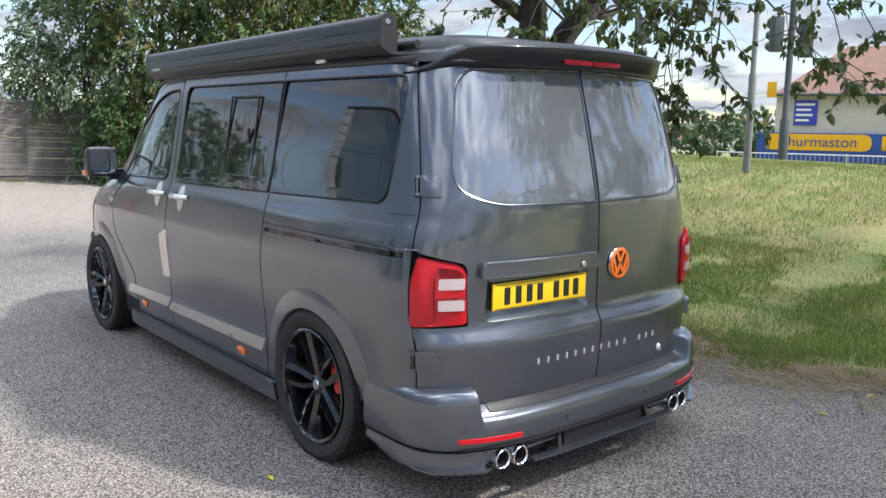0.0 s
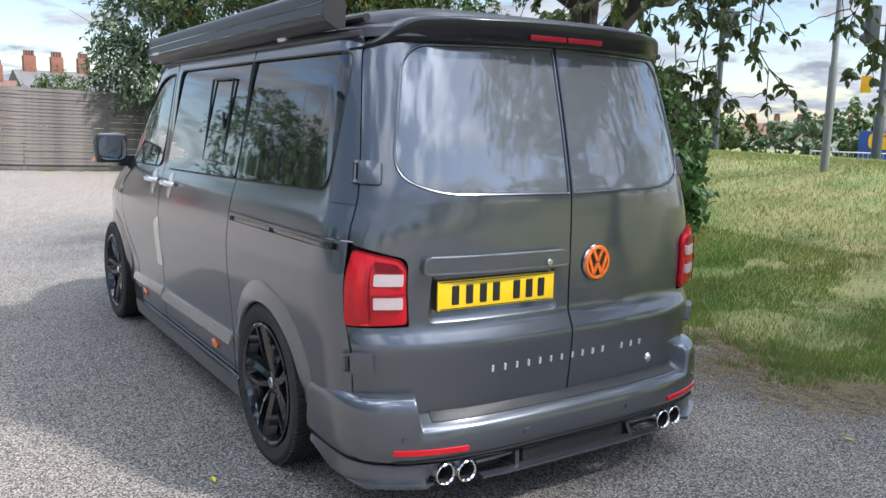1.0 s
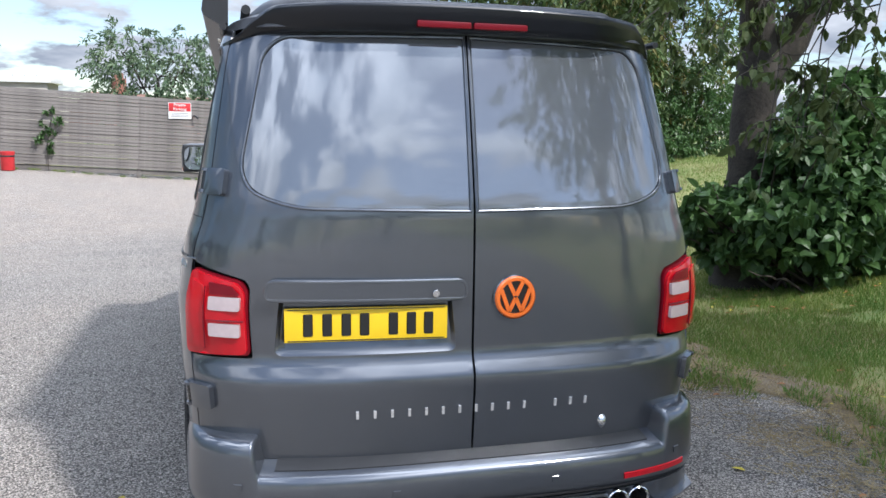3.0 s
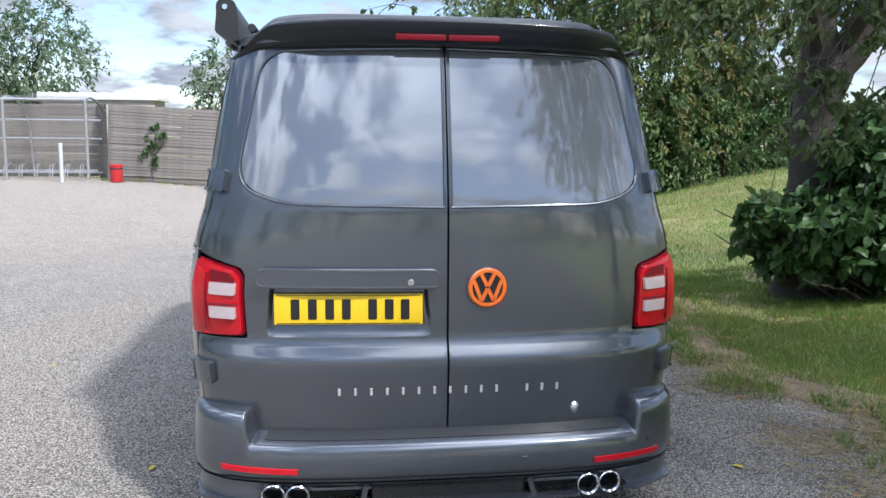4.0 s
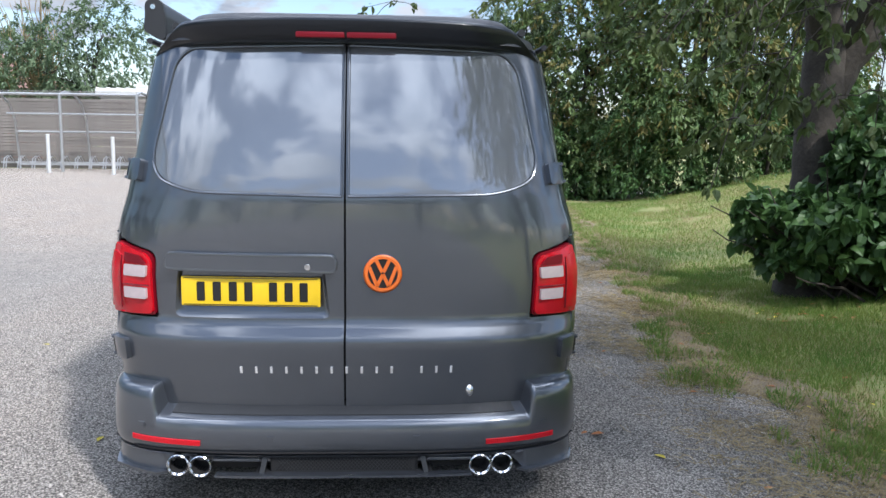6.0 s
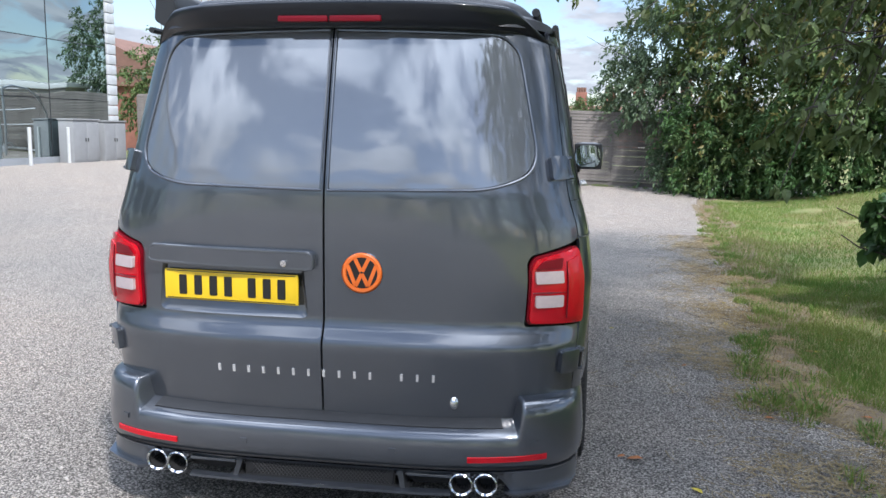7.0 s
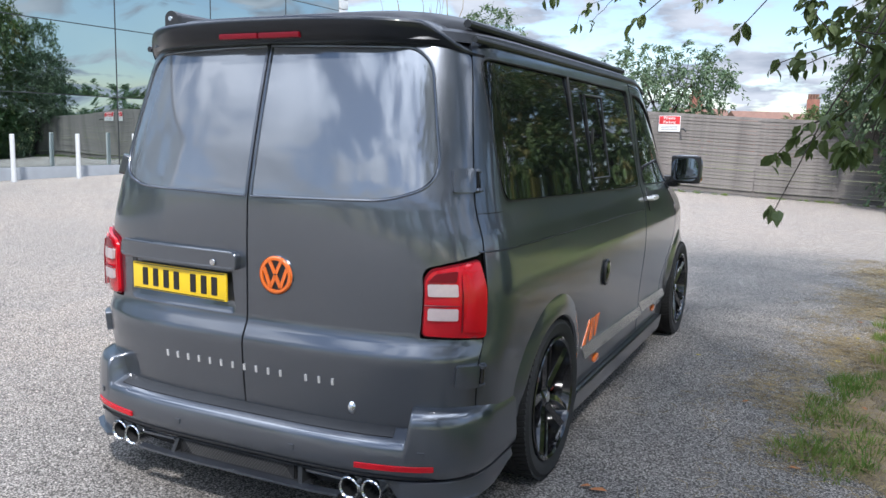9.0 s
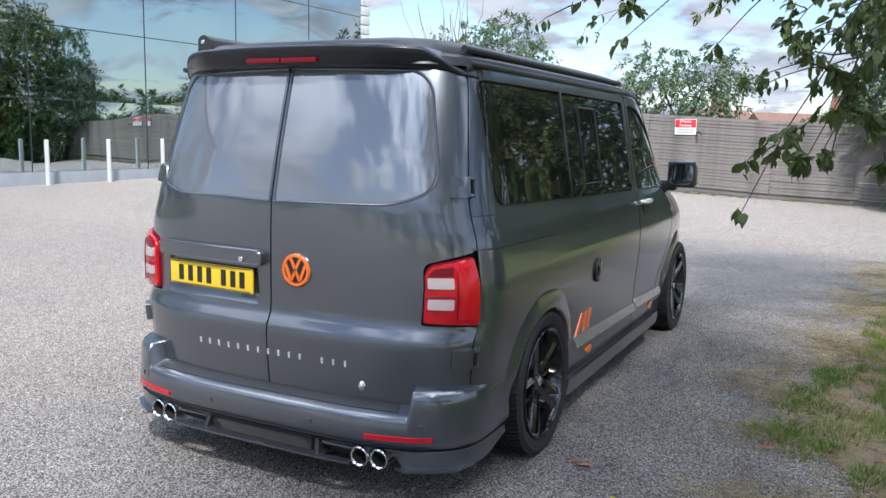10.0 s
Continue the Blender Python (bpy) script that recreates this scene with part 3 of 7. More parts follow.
    part("windscreen_pillar", panel_mesh("windscreen_pillar", rounded(on_side(pil, side), 0.0)), PAINT, van)
    fb = [(4.30, 0.22, 0.02), (4.72, 0.22, 0.03), (4.72, 0.63, 0.03), (4.30, 0.62, 0.02)]
    part("front_bumper_corner", panel_mesh("front_bumper_corner", rounded(on_side(fb, side), 0.02), off=0.02, depth=0.05), PAINT, van)
    part("bumper_lip", outline_tube([Vector(p) for p in on_side([(4.27, 0.625), (4.45, 0.63), (4.68, 0.63)], side)], 0.012, 0.022, 6, closed=False), CHROME, van)
    # swelling round the arches
    for cy in (AX_R, AX_F):
        bm = bmesh.new()
        rows = []
        for p in range(37):
            th = math.radians(6 + 168 * p / 36) if cy == AX_R else math.radians(8 + 164 * p / 36)
            f = smoothstep(0, 5, p) * smoothstep(36, 31, p)
            row = []
            for r, o in ((0.366, -0.020), (0.368, 0.012), (0.376, 0.020), (0.395, 0.0185), (0.425, 0.010), (0.455, 0.003), (0.475, -0.004)):
                y, z = cy + r * math.cos(th), 0.335 + r * math.sin(th)
                row.append(bm.verts.new(skin(*on_side([(y, z)], side)[0], o * (0.35 + 0.65 * f) - 0.004 * (1 - f))))
            rows.append(row)
        for a, c2 in zip(rows, rows[1:]):
            for k in range(len(a) - 1):
                bm.faces.new((a[k], a[k + 1], c2[k + 1], c2[k]))
        part("wheel_arch_flare", bm, PAINT, van)
    # sill skirt
    sk = [(1.30, 0.165, 0.01), (3.34, 0.165, 0.03), (3.34, 0.215, 0.0), (3.30, 0.262, 0.01), (1.30, 0.262, 0.01)]
    part("side_skirt", panel_mesh("side_skirt", rounded(on_side(sk, side), 0.01), off=0.028, depth=0.06), PAINT, van)
    part("skirt_edge", outline_tube([Vector(p) for p in on_side([(1.31, 0.263), (3.30, 0.263)], side)], 0.006, 0.026, 6, closed=False), PAINT, van)
    # bright strips, one on each panel
    for a, b, host in ((1.40, 2.61, s), (2.635, 3.335, d)):
        st = [(a, 0.402, 0.005), (b, 0.392, 0.02), (b, 0.438, 0.02), (a, 0.458, 0.005)]
        part("sill_strip", panel_mesh("sill_strip", rounded(on_side(st, side), 0.006), off=0.009, depth=0.012, place=lambda s_, z_, o_=0.0: skin(s_, z_, o_ + (0.448 - z_) * 0.38)), BRIGHT, host, "polished bright metal sill strip")
    for y, host in ((1.68, s), (3.10, d)):
        o = [(y + 0.05 * math.cos(t), 0.338 + 0.024 * math.sin(t)) for t in np.linspace(0, 2 * math.pi, 18, endpoint=False)]
        part("side_marker_lamp", panel_mesh("side_marker_lamp", [Vector(p) for p in on_side(o, side)], off=0.008, depth=0.012, step=0.012, crown=0.006), AMBER, host, "amber side marker lamp")
    # handles in round chrome dishes
    for y, host in (((2.42, s), (2.77, d)) if side < 0 else ((2.76, d),)):
        o = [(y + 0.042 * math.cos(t), 1.09 + 0.075 * math.sin(t)) for t in np.linspace(0, 2 * math.pi, 24, endpoint=False)]
        h = part("handle_dish", panel_mesh("handle_dish", [Vector(p) for p in on_side(o, side)], off=0.004, depth=0.006, step=0.015), POLISHED if side < 0 else SATIN, host, "chrome door handle surround")
        g0 = skin(*on_side([(y, 1.095)], side)[0], 0.03)
        part("door_handle", tube([g0 + Vector((-side * 0.026, -0.10, 0)), g0 + Vector((0, -0.075, 0)), g0 + Vector((0, 0.075, 0)), g0 + Vector((-side * 0.026, 0.10, 0))], [0.012, 0.016, 0.016, 0.012], 10), POLISHED, h, "chrome door handle")
    # indicator on the wing
    ind = [(3.62, 0.965), (3.72, 0.975), (3.72, 1.0), (3.60, 1.0)]
    part("wing_indicator", panel_mesh("wing_indicator", rounded(on_side(ind, side), 0.01), off=0.004, depth=0.008, step=0.02), CLEAR, van, "clear lens with bright edge")
    # mirror
    c = Vector((side * 0.992, 3.65, 1.25))
    bm = box(-0.108, 0.108, -0.055, 0.085, -0.102, 0.102, 0.0685, 6)
    for v in bm.verts:
        if v.co.y > 0:
            v.co.x *= 0.82; v.co.z *= 0.85
    hs = part("wing_mirror", bm, PAINT, van, "grey housing with amber repeater")
    hs.matrix_basis = Matrix.Translation(c) @ pose(0, 0, 0, 0, 0, side * -6)
    part("mirror_glass", plate_mesh(rounded([(-0.092, -0.080), (0.092, -0.080), (0.092, 0.081), (-0.092, 0.081)], 0.062, 6), 0.004), MIRROR, hs).matrix_basis = pose(0, -0.0605, 0, 90)
    part("mirror_rim", box(-0.103, 0.103, -0.060, -0.02, -0.097, 0.097, 0.019, 3), SATIN, hs)
    part("repeater", box(0.04, 0.088, 0.03, 0.092, -0.090, -0.045, 0.018, 3) if side > 0 else box(-0.105, -0.05, -0.02, 0.06, -0.096, -0.055, 0.018, 3), AMBER, hs, "amber mirror repeater")
    part("mirror_arm", box(-0.07, 0.07, -0.03, 0.04, -0.06, 0.02, 0.02, 2), SATIN, hs).matrix_basis = Matrix.Translation((-side * 0.13, 0.03, -0.07))
    return q, s, d


def plate_mesh(loop, h):
    """A flat plate of thickness h over a loop in its own plane."""
    bm = bmesh.new()
    a = [bm.verts.new((p.x, p.y, h)) for p in loop]
    b = [bm.verts.new((p.x, p.y, 0)) for p in loop]
    bm.faces.new(a); bm.faces.new(b[::-1])
    for i in range(len(loop)):
        j = (i + 1) % len(loop)
        bm.faces.new((b[i], b[j], a[j], a[i]))
    return bm


left_quarter, slide_door, left_door = side_panels(-1)
right_quarter, _, right_door = side_panels(1)

# bright plate along the front edge of the sliding door
plate = [(2.60, 0.59, 0.0), (2.60, 0.895, 0.0), (2.715, 0.85, 0.0), (2.715, 0.585, 0.0)]
part("door_plate", panel_mesh("door_plate", rounded(on_side(plate, -1), 0), off=0.006, depth=0.006), BRIGHT, left_door, "bright patterned metal plate")
# hook-up cap and orange lettering bars on the right side
cap = [(1.70 + 0.045 * math.cos(t), 0.785 + 0.062 * math.sin(t)) for t in np.linspace(0, 2 * math.pi, 24, endpoint=False)]
hook = part("inlet_cap", panel_mesh("inlet_cap", [Vector(p) for p in on_side(cap, 1)], off=0.012, depth=0.015, step=0.015, crown=0.01), BLACK, right_quarter, "black mains inlet cap")
part("inlet_ring", outline_tube([Vector(p) for p in on_side(cap, 1)], 0.007, 0.008, 6), SATIN, hook)
for pts in ([(1.42, 0.455), (1.47, 0.455), (1.535, 0.555), (1.50, 0.575)], [(1.54, 0.46), (1.585, 0.462), (1.60, 0.57), (1.545, 0.572)], [(1.625, 0.465), (1.65, 0.465), (1.69, 0.575), (1.62, 0.575)]):
    part("decal_bar", panel_mesh("decal_bar", [Vector(p) for p in on_side(pts, 1)], off=0.003, depth=0.003, step=0.03), ORANGE, right_quarter, "orange decal shape")


# ---------------------------------------------------------------- tail: doors, lights, plate
def tail_door(sg):
    """sg -1: the wider-looking door with the plate; +1: the other."""
    gq = GAPQ - 0.003
    o = [(0.004, 0.428, 0), (s_of_x(0.70, 0.45), 0.432, 0.02), (s_of_x(0.725, 0.5), 0.50, 0.02), (gq, 0.51, 0.0), (gq, 0.752, 0.0), (s_of_x(0.705, 0.76), 0.757, 0.012), (s_of_x(0.708, 1.0), 0.985, 0.02), (s_of_x(0.725, 1.0), 1.008, 0.02), (gq - 0.02, 1.052, 0.01), (gq, 1.07, 0.0), (gq, 1.755, 0.03), (s_of_x(0.60, 1.79), 1.79, 0.03), (0.004, 1.80, 0)]
    win = [(0.012, 1.222, 0.006), (s_of_x(0.59, 1.23), 1.232, 0.1), (s_of_x(0.745, 1.3), 1.30, 0.1), (s_of_x(0.652, 1.74), 1.715, 0.10), (s_of_x(0.60, 1.76), 1.768, 0.06), (0.012, 1.782, 0.006)]
    out = rounded([(sg * p[0], *p[1:]) for p in o], 0)
    wl_ = rounded([(sg * p[0], *p[1:]) for p in win], 0.04, 8)
    holes = [wl_]
    rec = None
    if sg < 0:
        rec = rounded(on_tail([(-0.64, 0.765, 0.03), (-0.055, 0.765, 0.03), (-0.075, 0.955, 0.02), (-0.62, 0.955, 0.02)]), 0.02)
        holes.append(rec)
    d = part("rear_door", panel_mesh("rear_door", out, holes, depth=0.03, step=0.026), PAINT, van)
    pane = part("blanked_window", panel_mesh("blanked_window", rounded([(sg * p[0], *p[1:]) for p in shrink(win, 0.006)], 0.04, 8), off=-0.004, depth=0.01), PANEL, d, "glossy grey blanked window panel, paler than the body paint")
    part("window_bead", outline_tube(wl_, 0.0055, -0.002), PAINT, pane)
    return d, rec


door_l, recess = tail_door(-1)
door_r, _ = tail_door(1)
# recess of the plate: a tray set 28 mm in
def tray():
    bm = bmesh.new()
    lp = dense(recess, 0.04)
    cu = sum((p.x for p in lp)) / len(lp); cv = sum((p.y for p in lp)) / len(lp)
    ra, rb = [], []
    for p in lp:
        ra.append(bm.verts.new(skin(p.x, p.y, -0.001)))
        q = Vector((cu + (p.x - cu) * 0.955, cv + (p.y - cv) * (0.80 if p.y < cv else 0.98)))
        rb.append(bm.verts.new(skin(q.x, q.y, -0.013)))
    for i in range(len(lp)):
        j = (i + 1) % len(lp)
        bm.faces.new((ra[i], ra[j], rb[j], rb[i]))
    bm.faces.new(rb)
    return bm


part("plate_recess", tray(), PAINT, door_l)
pc = skin(s_of_x(-0.35, 0.868), 0.866, -0.003)
pa = skin(s_of_x(-0.61, 0.868), 0.868); pb = skin(s_of_x(-0.09, 0.868), 0.868)
yaw = math.degrees(math.atan2(pb.y - pa.y, pb.x - pa.x))
PLATE_M = Matrix.Translation(pc) @ pose(0, 0, 0, 0, 0, yaw)
plate_ob = part("number_plate", box(-0.26, 0.26, -0.004, 0.006, -0.0555, 0.0555, 0.004), YELLOW, door_l, "yellow plate with dark bars")
plate_ob.matrix_basis = PLATE_M
PB = material("plate_black", (0.015, 0.015, 0.015), rough=0.4, var=0.1)
for i, cx in enumerate((-0.186, -0.126, -0.066, -0.008, 0.084, 0.142, 0.198)):
    part("plate_bar", box(cx - 0.015, cx + 0.015, -0.007, -0.003, -0.036, 0.036, 0.003, 1), PB, plate_ob)
for z in (-0.050, 0.050):
    part("plate_edge_line", box(-0.25, 0.25, -0.0055, -0.003, z - 0.0012, z + 0.0012), PB, plate_ob)
# light bar over the plate
bar = [(-0.665, 0.945, 0.02), (-0.03, 0.940, 0.02), (-0.03, 1.008, 0.03), (-0.66, 1.012, 0.03)]
hb = part("plate_light_bar", panel_mesh("plate_light_bar", rounded(on_tail(bar), 0.02, 6), off=0.032, depth=0.034, step=0.03), PAINT, door_l)
part("bar_edge", outline_tube(rounded(on_tail(shrink(bar, 0.005)), 0.02, 6), 0.0075, 0.0260, 8), PAINT, hb)
part("lock_barrel", lathe([(0.0, 0.006), (0.011, 0.006), (0.013, 0.003), (0.013, 0)], 16, Matrix.Translation(skin(s_of_x(-0.135, 0.965), 0.965, 0.035)) @ pose(0, 0, 0, 90)), CHROME, hb)

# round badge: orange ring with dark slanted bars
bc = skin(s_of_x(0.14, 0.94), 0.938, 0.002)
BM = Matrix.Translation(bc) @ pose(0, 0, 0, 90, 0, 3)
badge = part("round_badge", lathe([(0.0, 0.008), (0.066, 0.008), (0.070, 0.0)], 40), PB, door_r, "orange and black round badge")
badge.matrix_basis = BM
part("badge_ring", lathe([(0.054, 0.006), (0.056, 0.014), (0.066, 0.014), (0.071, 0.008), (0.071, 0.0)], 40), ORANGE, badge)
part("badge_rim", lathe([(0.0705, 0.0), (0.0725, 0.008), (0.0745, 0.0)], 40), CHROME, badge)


def slat2(a, b, w, h, bm=None):
    """A flat bar from a to b in the plane of the badge."""
    bm = bm or bmesh.new()
    a, b = Vector((*a, 0)), Vector((*b, 0))
    n = (b - a).cross(Vector((0, 0, 1))).normalized() * w / 2
    vs = [bm.verts.new(p + Vector((0, 0, z))) for z in (0.004, h) for p in (a - n, a + n, b + n, b - n)]
    for f in ((0, 1, 2, 3), (4, 7, 6, 5), (0, 4, 5, 1), (1, 5, 6, 2), (2, 6, 7, 3), (3, 7, 4, 0)):
        bm.faces.new([vs[i] for i in f])
    return bm


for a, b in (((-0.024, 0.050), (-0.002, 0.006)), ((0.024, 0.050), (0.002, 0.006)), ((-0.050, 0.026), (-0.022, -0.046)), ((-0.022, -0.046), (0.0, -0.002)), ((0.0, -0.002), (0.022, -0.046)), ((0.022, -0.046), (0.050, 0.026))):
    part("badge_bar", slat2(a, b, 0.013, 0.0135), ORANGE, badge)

# spaced bright bars in place of the model name
for i in range(15):
    if i == 11:
        continue
    x = -0.385 + i * 0.0560
    host = door_l if x < -0.005 else door_r
    s0 = s_of_x(x, 0.576)
    part("name_bar", panel_mesh("name_bar", [Vector(p) for p in ((s0 - 0.0045, 0.563), (s0 + 0.0045, 0.563), (s0 + 0.0045, 0.588), (s0 - 0.0045, 0.588))], off=0.005, depth=0.005, step=0.02), POLISHED, host)
# small bright emblem
em = part("small_emblem", lathe([(0.0, 0.016), (0.010, 0.014), (0.018, 0.007), (0.020, 0.0)], 16), CHROME, door_r, "small chrome emblem")
em.matrix_basis = Matrix.Translation(skin(s_of_x(0.472, 0.487), 0.487, 0.0)) @ pose(0, 0, 0, 90, 0, 8) @ Matrix.Diagonal((0.9, 1.25, 1, 1))


def tail_light(sg):
    gq = GAPQ - 0.002
    o = [(s_of_x(0.712, 0.78), 0.766, 0.02), (gq, 0.757, 0.02), (gq - 0.004, 0.95, 0.02), (gq - 0.022, 1.038, 0.015), (s_of_x(0.735, 1.0), 1.004, 0.03), (s_of_x(0.712, 1.0), 0.97, 0.02)]
    base = part("tail_light", panel_mesh("tail_light", rounded([(sg * p[0], *p[1:]) for p in o], 0.02), off=0.006, depth=0.02, step=0.03), REDDARK, van, "red and clear tail light")
    part("red_lens", panel_mesh("red_lens", rounded([(sg * p[0], *p[1:]) for p in shrink(o, 0.006)], 0.02), off=0.018, depth=0.014, step=0.025, crown=0.014), RED, base)
    mid = (s_of_x(0.734, 0.9), s_of_x(0.822, 0.9))
    for z in (0.934, 0.851):
        q = [(sg * mid[0], z - 0.021), (sg * mid[1], z - 0.021), (sg * mid[1], z + 0.021), (sg * mid[0], z + 0.021)]
        part("clear_block", panel_mesh("clear_block", rounded(q, 0.006), off=0.034, depth=0.012, step=0.02), CLEAR, base, "clear reversing lens block")
    q = [(sg * (mid[1] + 0.02), 0.79), (sg * (gq - 0.02), 0.785), (sg * (gq - 0.022), 0.94), (sg * (gq - 0.035), 1.005), (sg * (mid[1] + 0.02), 0.985)]
    part("outer_lens", panel_mesh("outer_lens", rounded(q, 0.01), off=0.027, depth=0.012, step=0.025, crown=0.008), RED, base)
    part("lens_top", panel_mesh("lens_top", rounded([(sg * mid[0], 0.962), (sg * (mid[1] - 0.004), 0.962), (sg * (mid[1] + 0.004), 1.000), (sg * (mid[0] + 0.03), 0.990)], 0.006), off=0.033, depth=0.006, step=0.02), REDDARK, base)
    part("light_groove", outline_tube([Vector((sg * (mid[1] + 0.014), 0.79)), Vector((sg * (mid[1] + 0.014), 0.985))], 0.003, 0.034, 6, closed=False), REDDARK, base)
    part("light_groove", outline_tube([Vector(p) for p in [(sg * (mid[0] - 0.012), 0.882), (sg * (mid[1] + 0.008), 0.882)]], 0.003, 0.033, 6, closed=False), REDDARK, base)


tail_light(-1)
tail_light(1)


def hinge(sg, z):
    """A plate on the door with its knuckle over the gap."""
    q = rounded([(sg * (GAPQ - 0.088), z - 0.041), (sg * (GAPQ - 0.004), z - 0.041), (sg * (GAPQ - 0.004), z + 0.041), (sg * (GAPQ - 0.088), z + 0.041)], 0.012)
    h = part("door_hinge", panel_mesh("door_hinge", q, off=0.020, depth=0.022, step=0.02, crown=0.004), PAINT, door_l if sg < 0 else door_r)
    a, b = skin(sg * (GAPQ + 0.010), z - 0.038, 0.012), skin(sg * (GAPQ + 0.010), z + 0.038, 0.012)
    for t0, t1 in ((0.0, 0.12), (0.88, 1.0)):
        part("hinge_knuckle", tube([a.lerp(b, t0), a.lerp(b, t1)], 0.016, 12), PAINT, h)
    part("hinge_pin", tube([a, b], 0.010, 10), BLACK, h)
    q = rounded([(sg * (GAPQ + 0.006), z - 0.041), (sg * (GAPQ + 0.032), z - 0.041), (sg * (GAPQ + 0.032), z + 0.041), (sg * (GAPQ + 0.006), z + 0.041)], 0.008)
    part("hinge_leaf", panel_mesh("hinge_leaf", q, off=0.008, depth=0.01, step=0.02), PAINT, h)


for sg in (-1, 1):
    hinge(sg, 1.305)
    hinge(sg, 0.628)


# ---------------------------------------------------------------- rear bumper and valance
def bumper_y(x, z):
    """Rear face of the bumper."""
    a = min(abs(x) / BW, 0.999)
    return -0.055 + 0.42 * (1 - (1 - a ** 3.4) ** (1 / 3.4)) + 0.10 * (max(0.30 - z, 0)) + 0.25 * max(z - 0.36, 0) ** 1.3


def sweep(profile, n=90, amax=BW, y_end=0.565):
    """Sweeps (offset, z) rows round the tail from side to side. Each row may depend on the place x."""
    path = []
    for i in range(n + 1):
        t = -1 + 2 * i / n
        a = abs(t)
        if a < 0.72:
            th = a / 0.72 * math.pi / 2
            X, Y = math.sin(th) ** (2 / 3.4), 0.42 * (1 - math.cos(th) ** (2 / 3.4))
        else:
            X, Y = 1.0, 0.42 + (a - 0.72) / 0.28 * (y_end - 0.42)
        path.append((math.copysign(X, t), Y))
    bm = bmesh.new()
    rings = []
    for i, (X, Y) in enumerate(path):
        a, b = path[max(i - 1, 0)], path[min(i + 1, n)]
        d = Vector(((b[0] - a[0]) * amax, b[1] - a[1], 0)).normalized()
        nn = Vector((d.y, -d.x, 0))
        ring = [bm.verts.new(Vector((X * amax, Y - 0.055, 0)) + nn * o + Vector((0, 0, z))) for o, z in profile(X * amax, Y)]
        rings.append(ring)
    for a, b in zip(rings, rings[1:]):
        for k in range(len(a) - 1):
            bm.faces.new((a[k], a[k + 1], b[k + 1], b[k]))
    return bm


def bumper_profile(x, y):
    """Flat load shelf with a crisp edge between two raised corners."""
    k = smoothstep(0.700, 0.724, abs(x))
    e = smoothstep(0.25, 0.6, y)
    top = 0.512 - 0.004 * e
    low = [(-0.13, 0.436), (-0.085, 0.430), (-0.030, 0.404), (-0.018, 0.399), (-0.007, 0.391), (-0.001, 0.378), (0.002, 0.345), (0.004, 0.315), (0.001, 0.292), (-0.008, 0.275), (-0.05, 0.268)]
    high = [(-0.13, top), (-0.075, top + 0.001), (-0.036, top - 0.002), (-0.020, top - 0.010), (-0.008, top - 0.026), (-0.003, top - 0.055), (0.001, 0.395), (0.004, 0.325), (0.001, 0.292), (-0.008, 0.275), (-0.05, 0.268)]
    return [(a[0] + (c[0] - a[0]) * k, a[1] + (c[1] - a[1]) * k) for a, c in zip(low, high)]


bumper = part("rear_bumper", sweep(bumper_profile, 420), PAINT, van, sharp=0.9)
part("load_sill_strip", sweep(lambda x, y: [(-0.12, 0.439), (-0.085, 0.434), (-0.038, 0.4115), (-0.040, 0.400)] if abs(x) < 0.662 else [(-0.10, 0.32), (-0.08, 0.32), (-0.07, 0.318), (-0.08, 0.314)], 140), SATIN, bumper, "dark load sill strip")


def valance_profile(x, y):
    k = smoothstep(0.640, 0.700, abs(x))
    e = smoothstep(0.35, 0.6, y)
    low = 0.226 * (1 - k) + (0.178 + 0.045 * e) * k
    mid = (low + 0.255) / 2
    return [(-0.02, 0.266), (-0.010, 0.263), (-0.016, 0.255), (-0.034 + 0.022 * k, mid), (-0.034 + 0.024 * k, low + 0.012), (-0.034 + 0.022 * k, low + 0.004), (-0.045 + 0.022 * k, low), (-0.09, low + 0.006)]


val = part("rear_valance", sweep(valance_profile, 260), PAINT, van, "grey sports valance with corner fins")
part("valance_backing", sweep(lambda x, y: [(-0.06, 0.268), (-0.075, 0.19), (-0.12, 0.18)], 40), DARK, val)
# middle diffuser
dif = part("diffuser", box(-0.33, 0.33, -0.045, 0.05, 0.188, 0.200, 0.004), SATIN, val, "satin black diffuser with mesh")
for s_ in (-1, 1):
    bm = bmesh.new()
    vs = [bm.verts.new(p) for p in ((s_ * 0.28, -0.028, 0.268), (s_ * 0.30, -0.028, 0.268), (s_ * 0.315, -0.05, 0.198), (s_ * 0.297, -0.05, 0.198), (s_ * 0.28, 0.04, 0.268), (s_ * 0.30, 0.04, 0.268), (s_ * 0.315, 0.04, 0.198), (s_ * 0.297, 0.04, 0.198))]
    for f in ((0, 1, 2, 3), (4, 7, 6, 5), (0, 4, 5, 1), (1, 5, 6, 2), (2, 6, 7, 3), (3, 7, 4, 0)):
        bm.faces.new([vs[i] for i in f])
    part("diffuser_fin", bm, SATIN, dif)
    part("upper_blade", box(s_ * 0.40 - 0.085, s_ * 0.40 + 0.085, -0.030, 0.03, 0.236, 0.247, 0.004), PAINT, dif)

